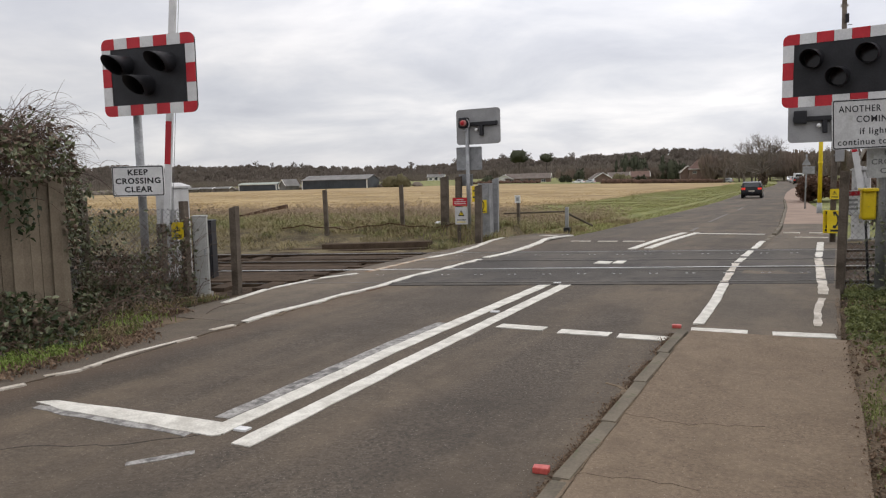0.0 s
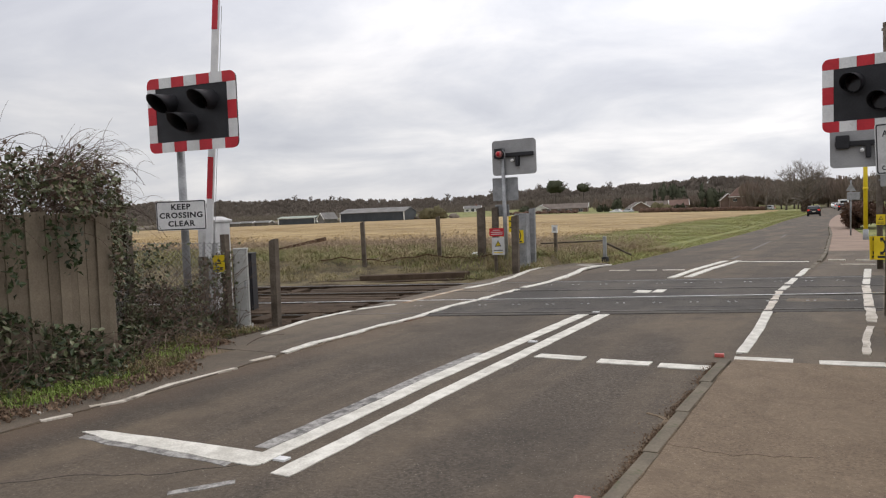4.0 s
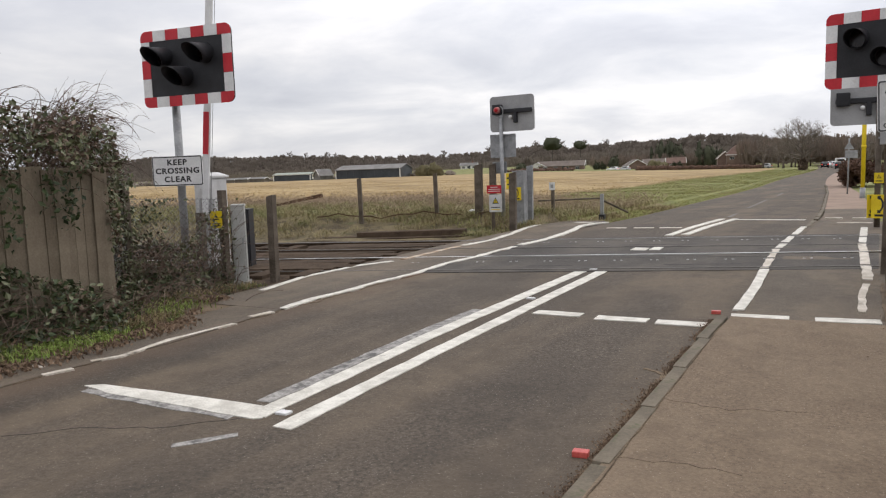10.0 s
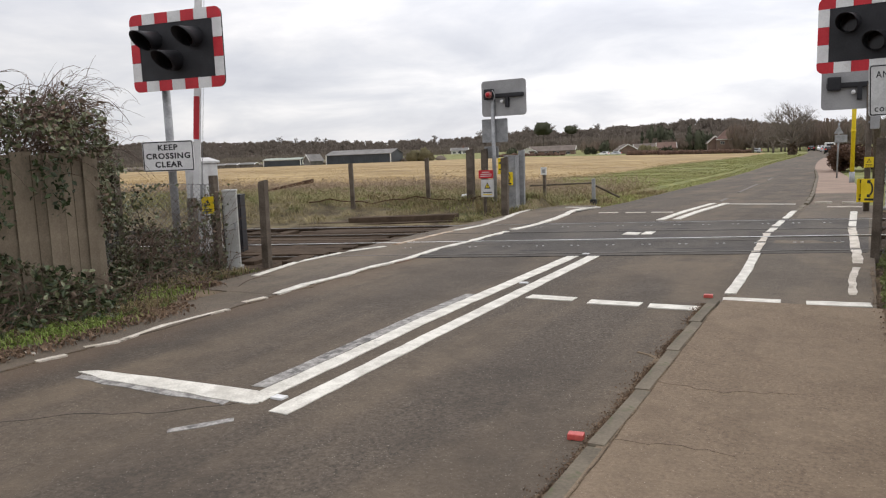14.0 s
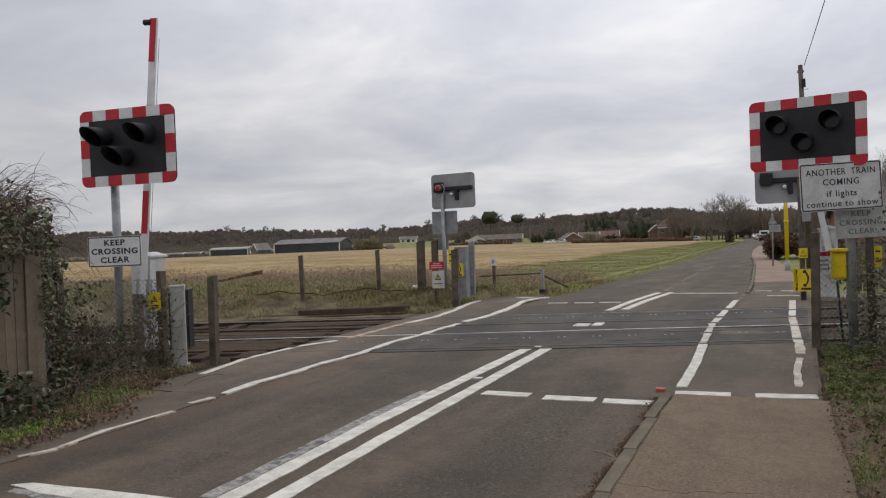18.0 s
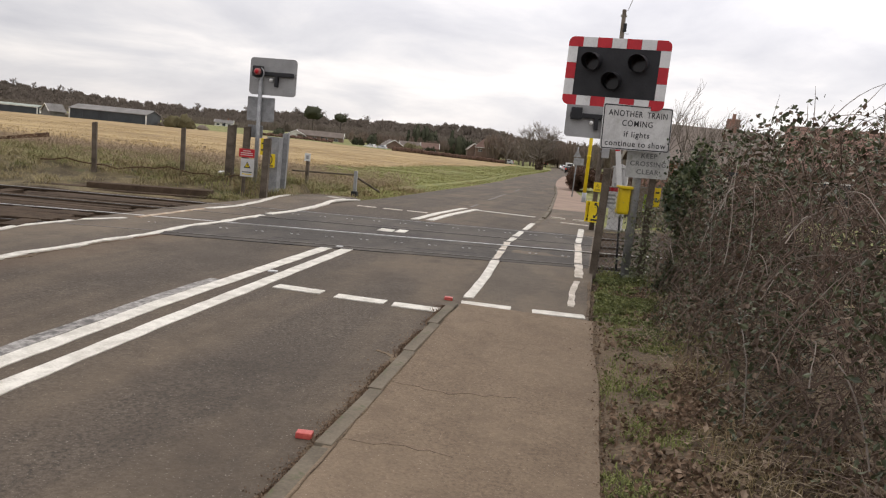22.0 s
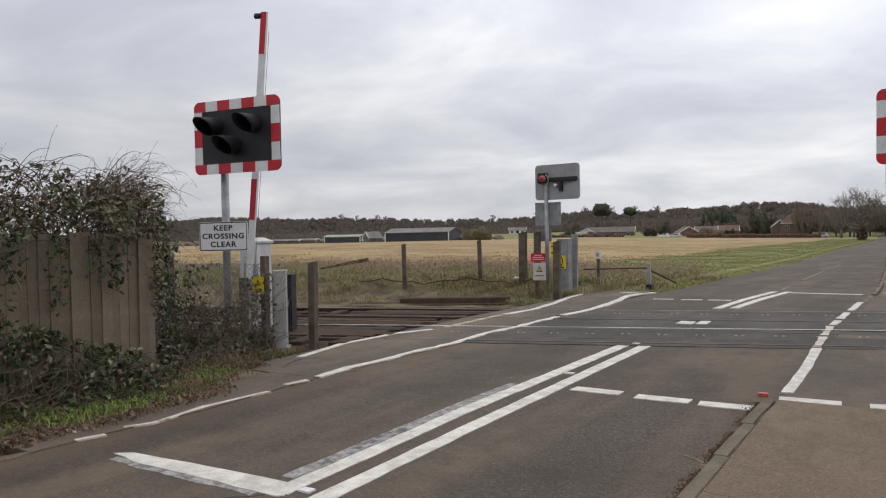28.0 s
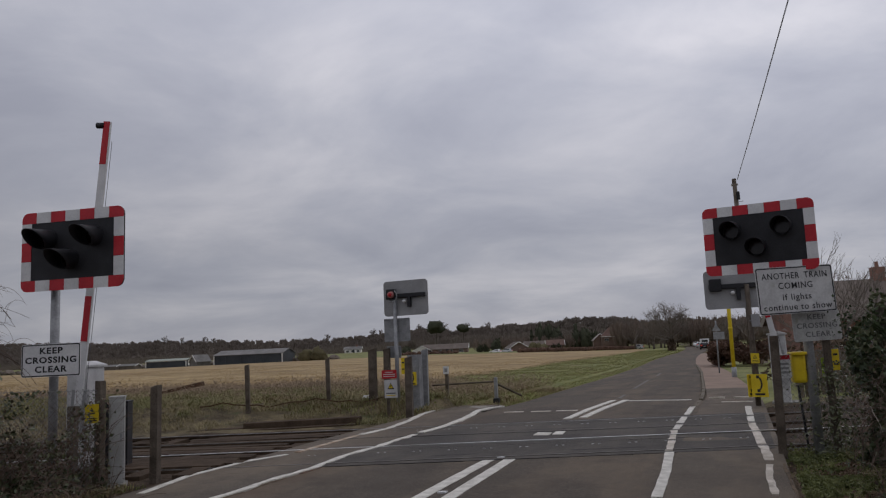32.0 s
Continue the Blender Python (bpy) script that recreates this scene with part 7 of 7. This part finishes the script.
# barns across the field
th = gable_house("barn", pose(-149.5, 211.6, 0.28, 0, 0, 15), 22.7, 13.5, 2.95, 1.4, BARNWALL, SLATE, "long dark barn with a grey roof and white corners", 0, False, False)
corner_strips(th, 22.7, 13.5, 2.95, (-1, 1))
for k in range(9):
    part("cladding_rib", box(-10 + 2.5 * k, -6.79, 1.45, 0.06, 0.06, 2.8), BARNWALL, th)
th = gable_house("barn", pose(-168.6, 207.5, 0.3, 0, 0, 70), 5.0, 4.6, 1.5, 2.0, SLATE, SLATE, "small lean-to with pale bargeboards beside the barn", 0, False, False)
part("bargeboard", rod((-2.9, -2.4, 1.3), (-2.9, 0, 3.6), 0.16, 0.16, 4), RENDERED, th, "white bargeboard")
part("bargeboard", rod((-2.9, 2.4, 1.3), (-2.9, 0, 3.6), 0.16, 0.16, 4), RENDERED, th, "white bargeboard")
th = gable_house("barn", pose(-181.6, 208, 0.38, 0, 0, 15), 14.2, 5.8, 2.05, 0.5, BARNWALL, PALEROOF, "low open barn with a pale greenish roof", 0, False, False)
corner_strips(th, 14.2, 5.8, 2.0, (-1, 1))
part("fascia", box(0, -3.2, 2.0, 14.8, 0.08, 0.22), RENDERED, th, "pale fascia board")
part("side_panel", box(7.16, 0.5, 1.1, 0.06, 4.2, 1.7), RENDERED, th, "pale end panel")
for x, y, L in ((-203, 212, 6), (-213, 214, 5), (-223, 216, 7)):
    gable_house("shed", pose(x, y, ground_z(x, y), 0, 0, 12), L, 3.5, 1.2, 0.5, TILEBROWN, SLATE, "low dark farm shed with a dull roof", 0, False, False)
gable_house("caravan", pose(-232, 214, ground_z(-232, 214), 0, 0, 30), 5.5, 2.3, 1.5, 0.25, RENDERED, RENDERED, "white caravan at the edge of the field", 2, False, False)
gable_house("cottage", pose(-187.8, 352, 2.2, 0, 0, 22), 8.6, 5.5, 2.1, 1.3, RENDERED, SLATE, "white cottage behind the field", 3)
gable_house("bungalow", pose(-103.5, 268, 0.2, 0, 0, 16), 16.5, 8, 1.9, 1.7, FARBRICK, TILEBROWN, "long bungalow with a brown-grey roof", 4, False)
gable_house("bungalow", pose(-111.6, 264.5, 0.2, 0, 0, 106), 5.5, 6.6, 1.7, 1.55, RENDERED, TILEBROWN, "bungalow gable with pale bargeboards", 0, False, False)
gable_house("bungalow", pose(-77.4, 273, -0.2, 0, 0, 118), 8.5, 6.6, 1.6, 1.9, FARBRICK, TILEBROWN, "brick bungalow gable with pale bargeboards", 0, False, False)
gable_house("bungalow", pose(-71.8, 278, -0.2, 0, 0, 16), 7.0, 7, 1.9, 1.6, FARBRICK, TILEBROWN, "brick bungalow with a brown roof", 2, False)
gable_house("bungalow", pose(-62.4, 271, -0.2, 0, 0, 16), 6.0, 6, 1.9, 1.7, FARBRICK, FARROOF, "bungalow among the trees", 2, False)


def hip_house(m, L, D, h, rise, wall, roof, label):
    """A two-storey house with a hipped roof, chimney and windows."""
    th = thing("house", m, label, "house", "houses")
    part("wall_block", box(0, 0, h / 2 - 0.5, L, D, h + 1.0), wall, th)
    bm = bmesh.new()
    e = [bm.verts.new(p) for p in ((-L / 2 - 0.4, -D / 2 - 0.4, h - 0.1), (L / 2 + 0.4, -D / 2 - 0.4, h - 0.1), (L / 2 + 0.4, D / 2 + 0.4, h - 0.1), (-L / 2 - 0.4, D / 2 + 0.4, h - 0.1))]
    a, b = bm.verts.new((-L * 0.14, 0, h + rise)), bm.verts.new((L * 0.14, 0, h + rise))
    for q in ((e[0], e[1], b, a), (e[1], e[2], b), (e[2], e[3], a, b), (e[3], e[0], a), (e[3], e[2], e[1], e[0])):
        bm.faces.new(q)
    bmesh.ops.recalc_face_normals(bm, faces=bm.faces[:])
    part("roof", bm, roof, th, "hipped tiled roof")
    part("fascia", box(0, -D / 2 - 0.42, h - 0.12, L + 0.8, 0.06, 0.2), RENDERED, th, "pale fascia board")
    c = part("chimney", box(L * 0.2, 0, h + rise * 0.85 + 0.3, 0.8, 0.7, 1.9, 0.02), BRICK, th, "dark brick chimney")
    part("pot", rod((L * 0.2, 0, h + rise * 0.85 + 1.2), (L * 0.2, 0, h + rise * 0.85 + 1.6), 0.14, 0.12, 10), BRICK, c)
    for x in (-0.3, 0.28):
        w = part("window", box(x * L, -D / 2 - 0.03, h * 0.72, 1.3, 0.08, 0.9), RENDERED, th, "white window frame")
        for q in (-1, 1):
            part("pane", box(x * L + q * 0.31, -D / 2 - 0.08, h * 0.72, 0.54, 0.03, 0.76), GLASS, w, "dark pane")
    return th


hip_house(pose(-40.9, 267, -0.4, 0, 0, 14), 8.0, 7.0, 4.2, 3.1, FARBRICK, FARROOF, "tall red brick house with a steep tiled roof")
gable_house("house", pose(-46.0, 270, -0.4, 0, 0, 104), 6.0, 4.6, 3.2, 2.0, FARBRICK, FARROOF, "gabled brick wing with pale bargeboards", 0, False, False)
gable_house("house", pose(6.6, 54, 0.0, 0, 0, 14), 8, 8, 2.4, 2.2, BRICK, TILEBROWN, "brown-roofed bungalow behind the bare trees", 3)
gable_house("house", pose(15.2, 43.5, 0.0, 0, 0, -8), 11, 8, 2.4, 2.1, FARBRICK, ROOF, "brick bungalow with a red tiled roof behind the hedge", 3)


def branch(lines, p, d, length, r, depth, rnd, spread=0.6, droop=0.0, fine=0.0):
    pts = [Vector(p)]
    dd = Vector(d).normalized()
    n = 4
    for k in range(n):
        pts.append(pts[-1] + dd * (length / n))
        dd = (dd + Vector((rnd.uniform(-0.16, 0.16), rnd.uniform(-0.16, 0.16), rnd.uniform(-0.10, 0.14) - droop))).normalized()
    lines.append(([tuple(q) for q in pts], r, max(fine * 0.8, r * 0.55)))
    if depth == 0:
        return
    for k in range(3 if depth > 1 else 4):
        q = pts[rnd.randrange(2, n + 1)]
        nd = dd + Vector((rnd.uniform(-1, 1), rnd.uniform(-1, 1), rnd.uniform(-0.25, 0.7))) * spread
        branch(lines, q, nd, length * rnd.uniform(0.6, 0.82), max(fine, r * 0.55), depth - 1, rnd, spread * 1.06, droop, fine)


def bare_tree(x, y, z, trunk_h, r, limb, depth, seed, label, limbs=6, spread=0.75, flat=0.6, low=0.75, fine=0.0, droop=0.0):
    th = thing("tree", pose(x, y, z), label, "tree", "bare trees")
    rnd = random.Random(seed)
    part("trunk", rod((0, 0, -0.5), (0, 0, trunk_h), r * 1.25, r * 0.6, 12), BARK, th, "rough brown trunk", True)
    L = []
    for k in range(limbs):
        a = 2.4 * k + rnd.uniform(-0.4, 0.4)
        f = low + (1 - low) * k / max(1, limbs - 1)
        branch(L, (0, 0, trunk_h * f), (math.cos(a), math.sin(a), (0.25 + 1.5 * (f - low) / (1.001 - low)) * flat), limb * rnd.uniform(0.85, 1.1), r * 0.42, depth, rnd, spread, droop, fine)
    stems("crown", L, TWIG, th, "wide crown of bare branches")
    return th


bare_tree(-13.7, 168, -1.0, 5.2, 0.44, 2.75, 5, 7, "large bare oak beside the road", 17, 0.95, 0.60, 0.42, 0.007, 0.0)
for k, (x, h) in enumerate(((-556, 1.5), (-536, 1.2), (-511, 1.7), (-501, 1.2), (-377, 1.3), (-327, 1.8), (-318, 1.3), (-275, 1.5), (-249, 1.4), (-226, 1.5), (-205, 1.4))):
    bare_tree(x, 641 + 14 * math.sin(x * 0.013), skyline(x) + 1.5, 2.6, 0.5, h * 1.5, 3, 60 + k, "bare tree standing out on the ridge", 7, 0.85, 0.8, 0.5, 0.09)
scatter("ivy_on_trunk", crown_pts(1300, -13.6, 168, 0.3, 0.9, 1.7, np.random.RandomState(8)), 0.5, BROWNLEAF, 9, None, label="dark growth round the oak's foot", category="undergrowth")
bare_tree(4.9, 33.5, 0.0, 1.6, 0.11, 1.2, 4, 9, "small bare tree behind the hedge", 6, 0.55, 1.6)
bare_tree(7.5, 30.5, 0.0, 1.5, 0.10, 1.1, 4, 19, "small bare tree behind the hedge", 5, 0.5, 1.8)
bare_tree(2.6, 27, 0.0, 1.2, 0.12, 1.25, 4, 23, "bare shrub behind the fence", 7, 0.6, 1.2)
tall = [bare_tree(x, y, -1.0, 3.4, 0.22, 2.0, 4, 80 + k, "tall bare tree in the wood at the road's end", 8, 0.62, 1.5, 0.35, 0.014) for k, (x, y) in enumerate(((-31, 250), (-24, 256), (-3, 236)))]
for k in range(26):
    x = -35 + 80 * (k + rw.random()) / 26
    copy_thing(tall[k % 3], pose(x, rw.uniform(232, 262) if x > -2 or x < -16 else rw.uniform(255, 275), -1.0, 0, 0, rw.uniform(0, 360)) @ Matrix.Scale(rw.uniform(0.85, 1.25), 4))
for k, (x, y, h) in enumerate(((-4, 190, 3.0), (3, 205, 3.2), (-22, 215, 2.6), (10, 180, 2.8))):
    bare_tree(x, y, -0.9, 2.2, 0.3, h, 4, 30 + k, "bare tree at the end of the road", 6, 0.7, 1.0)

# shrubs and hedge by the far footway
rh = random.Random(44)
spots = [(-1.9 + 0.9 * rh.random() + (3.0 if i % 3 == 0 else 0.0) * rh.random(), 51.5 + 9 * rh.random(), -0.35 + 0.9 * rh.random(), 0.42, 0.85) for i in range(150)]
wood("beech_hedge", spots, HEDGEBROWN, 15, "clipped russet beech hedge beside the footway", 0.85, 150)
spots = [(1.0 + 0.8 * i, 23 + 0.9 * i, 0.0, 0.8, 1.7) for i in range(7)] + [(1.6, 12.2, 0.0, 0.5, 1.3), (2.4, 11.6, 0.0, 0.6, 1.6)]
wood("garden_shrubs", spots, BROWNLEAF, 16, "brown shrubs behind the far fence", 0.35, 420)

# garden wall and fence behind the crossing on the right
th = thing("low_fence", pose(0, 0, 0), "low weathered fence beyond the crossing", "fence")
for k in range(14):
    part("panel_board", box(0.9 + 0.16 * k, 18.6 + 0.05 * k, 0.62, 0.14, 0.03, 1.15 + 0.02 * (k % 3), 0.004), FENCEWOOD, th)
part("rail", box(2.0, 18.98, 0.9, 2.3, 0.05, 0.08), FENCEWOOD, th)


# telegraph pole with its wire
th = thing("telegraph_pole", pose(0.25, 33.9, -0.05, 0, -0.6, 0), "dark timber telegraph pole behind the signal", "pole")
part("mast", rod((0, 0, -0.3), (0, 0, 8.3), 0.13, 0.085, 12), POSTWOOD, th, "dark timber mast", True)
part("junction_box", box(0.10, -0.06, 7.55, 0.13, 0.14, 0.34, 0.02), BLACK, th, "small black junction box")
for s in (-1, 1):
    part("insulator", rod((s * 0.11, 0, 8.0), (s * 0.11, 0, 8.10), 0.03, 0.02, 8), DULLWHITE, th, "", True)
    part("step", rod((s * 0.1, 0, 7.0 + 0.3 * s), (s * 0.28, 0, 7.0 + 0.3 * s), 0.012, 0.012, 5), WIRE, th)
a, b = Vector((0.3, 33.9, 8.2)), Vector((2.7, -12, 8.6))
stems("overhead_wire", [([tuple(a.lerp(b, t / 16) + Vector((0, 0, -1.0 * (t / 16) * (1 - t / 16)))) for t in range(17)], 0.016, 0.016)], WIRE, None, "thin overhead telephone wire", "wire")

# warning triangle sign, seen from behind, beyond the crossing
th = thing("triangle_sign", pose(-1.25, 38, zroad(38), 0, 1, 0), "back of a triangular road sign with a plate", "sign")
part("post", rod((0, 0, -0.2), (0, 0, 2.5), 0.035, 0.035, 10), GALVDULL, th, "", True)
part("triangle_plate", prism([(-0.20, 2.02), (0.20, 2.02), (0, 2.38)], -0.05, -0.06), GALV, th, "grey triangular plate")
part("plate", box(0.10, -0.055, 1.80, 0.50, 0.012, 0.34, 0.004), GALV, th, "grey lower plate")


# ---- vehicles ----
def car(m, paint, label, L=4.3, W=1.78, H=1.46, group="parked cars", tail=TAIL):
    """A hatchback, its nose to +y; wheels, lamps, glass and plates are parts."""
    th = thing("car", m, label, "car", group)
    prof = [(-L / 2, 0.38), (-L / 2 - 0.02, 0.62), (-L / 2 + 0.05, 0.95), (-L / 2 + 0.32, H - 0.09), (-L / 2 + 0.75, H), (0.15, H - 0.02), (0.95, 0.98), (L / 2 - 0.25, 0.80), (L / 2, 0.62), (L / 2 - 0.02, 0.30), (-L / 2 + 0.08, 0.24)]
    bm = bmesh.new()
    cols = []
    for s, k in ((-1, 0.93), (-0.86, 1.0), (0.86, 1.0), (1, 0.93)):
        col = []
        for y, z in prof:
            inset = 0.14 * max(0.0, (z - 0.9) / (H - 0.9))
            col.append(bm.verts.new((s * (W / 2 - inset), y * (1 if abs(s) < 0.9 else 0.985), 0.3 + (z - 0.3) * (1 if abs(s) < 0.9 else 0.985))))
        cols.append(col)
    for a, b in zip(cols, cols[1:]):
        for i in range(len(prof)):
            j = (i + 1) % len(prof)
            bm.faces.new((a[i], a[j], b[j], b[i]))
    bm.faces.new(cols[0][::-1])
    bm.faces.new(cols[-1])
    bmesh.ops.recalc_face_normals(bm, faces=bm.faces[:])
    bmesh.ops.bevel(bm, geom=bm.edges[:], offset=0.055, segments=2, affect="EDGES", profile=0.6, clamp_overlap=True)
    part("body", bm, paint, th, "painted body", True)
    w = part("rear_window", box(0, 0, 0, W - 0.50, 0.02, 0.40, 0.008), GLASS, th, "dark rear window")
    w.matrix_basis = pose(0, -L / 2 + 0.15, 1.17, -28, 0, 0)
    ws = part("windscreen", box(0, 0, 0, W - 0.46, 0.02, 0.80, 0.008), GLASS, th, "dark windscreen")
    ws.matrix_basis = pose(0, 0.57, 1.22, 58, 0, 0)
    for s in (-1, 1):
        part("side_window", box(s * (W / 2 - 0.085), -0.45, 1.14, 0.03, 1.9, 0.34, 0.01), GLASS, th, "dark side window")
        part("tail_lamp", box(s * (W / 2 - 0.20), -L / 2 - 0.01, 0.86, 0.30, 0.06, 0.16, 0.02), tail, th, "red tail lamp")
        part("headlamp", box(s * (W / 2 - 0.24), L / 2 - 0.08, 0.68, 0.34, 0.14, 0.14, 0.03), WHITE, th, "clear headlamp")
        part("mirror", box(s * (W / 2 + 0.08), 0.55, 1.02, 0.16, 0.10, 0.12, 0.03), paint, th)
        for y in (-L / 2 + 0.8, L / 2 - 0.8):
            wh = part("wheel", rod((s * (W / 2 - 0.20), y, 0.31), (s * (W / 2 + 0.005), y, 0.31), 0.31, 0.31, 20), TYRE, th, "black tyre", True)
            part("rim", rod((s * (W / 2 - 0.01), y, 0.31), (s * (W / 2 + 0.012), y, 0.31), 0.19, 0.17, 14), GALV, wh, "alloy rim")
    part("bumper", box(0, -L / 2 - 0.02, 0.46, W * 0.94, 0.10, 0.24, 0.04), paint, th)
    part("number_plate", box(0, -L / 2 - 0.05, 0.66, 0.46, 0.012, 0.09), DULLPAINT, th, "dull rear plate without readable marks")
    return th


moving_car = car(pose(-6.3, 66, zroad(66)), CARPAINT, "black hatchback driving away with red tail lamps", W=1.70, group="moving cars")
car(pose(-11.9, 236, zroad(236), 0, 0, 184), CARWHITE, "white car parked at the road's end")
car(pose(-9.6, 206, zroad(206), 0, 0, 5), CARSILVER, "silver car parked by the footway")
car(pose(-7.2, 172, zroad(172), 0, 0, 4), CARPAINT, "dark car parked beside the vans")
car(pose(1.7, 60, zroad(60), 0, 0, 88), CARWHITE, "white car in a driveway behind the hedge")
car(pose(-80.6, 257, -0.3, 0, 0, 80), CARWHITE, "white car outside the bungalows")
car(pose(-77.0, 258, -0.3, 0, 0, 85), CARSILVER, "pale car outside the bungalows")
car(pose(-29.7, 239, -0.9, 0, 0, 86), CARSILVER, "pale car beyond the field")
th = thing("van", pose(-7.6, 184, zroad(184), 0, 0, 4), "white panel van parked at the road's end", "van")
part("body", box(0, 0, 1.25, 1.95, 4.9, 2.0, 0.12), CARWHITE, th, "white panelled body")
part("bonnet", box(0, 2.6, 0.8, 1.9, 0.9, 0.9, 0.12), CARWHITE, th)
part("rear_window", box(0, -2.47, 1.75, 1.3, 0.03, 0.5), GLASS, th)
for s in (-1, 1):
    part("tail_lamp", box(s * 0.88, -2.47, 1.0, 0.12, 0.04, 0.4), TAIL, th)
    for y in (-1.6, 1.7):
        part("wheel", rod((s * 0.75, y, 0.34), (s * 0.98, y, 0.34), 0.34, 0.34, 18), TYRE, th, "", True)


# ---- what moves ----
def motions():
    """The black car drives away along the road and out of sight round the bend."""
    rows = []
    for t, x, y in ((0.0, -6.6, 71.8), (1.0, -7.0, 82.4), (2.0, -7.5, 93.5), (3.5, -8.3, 112), (5.5, -9.2, 139), (7.0, -9.8, 160), (8.5, -10.5, 181), (10.5, -11.8, 204), (13.0, -13.6, 228), (16.0, -16.5, 260), (22.0, -24.0, 330), (32.0, -36.0, 440)):
        rows.append((t, pose(x, y, zroad(y), 0, 0, 3 if y < 150 else 5)))
    walk(moving_car, rows)


motions()
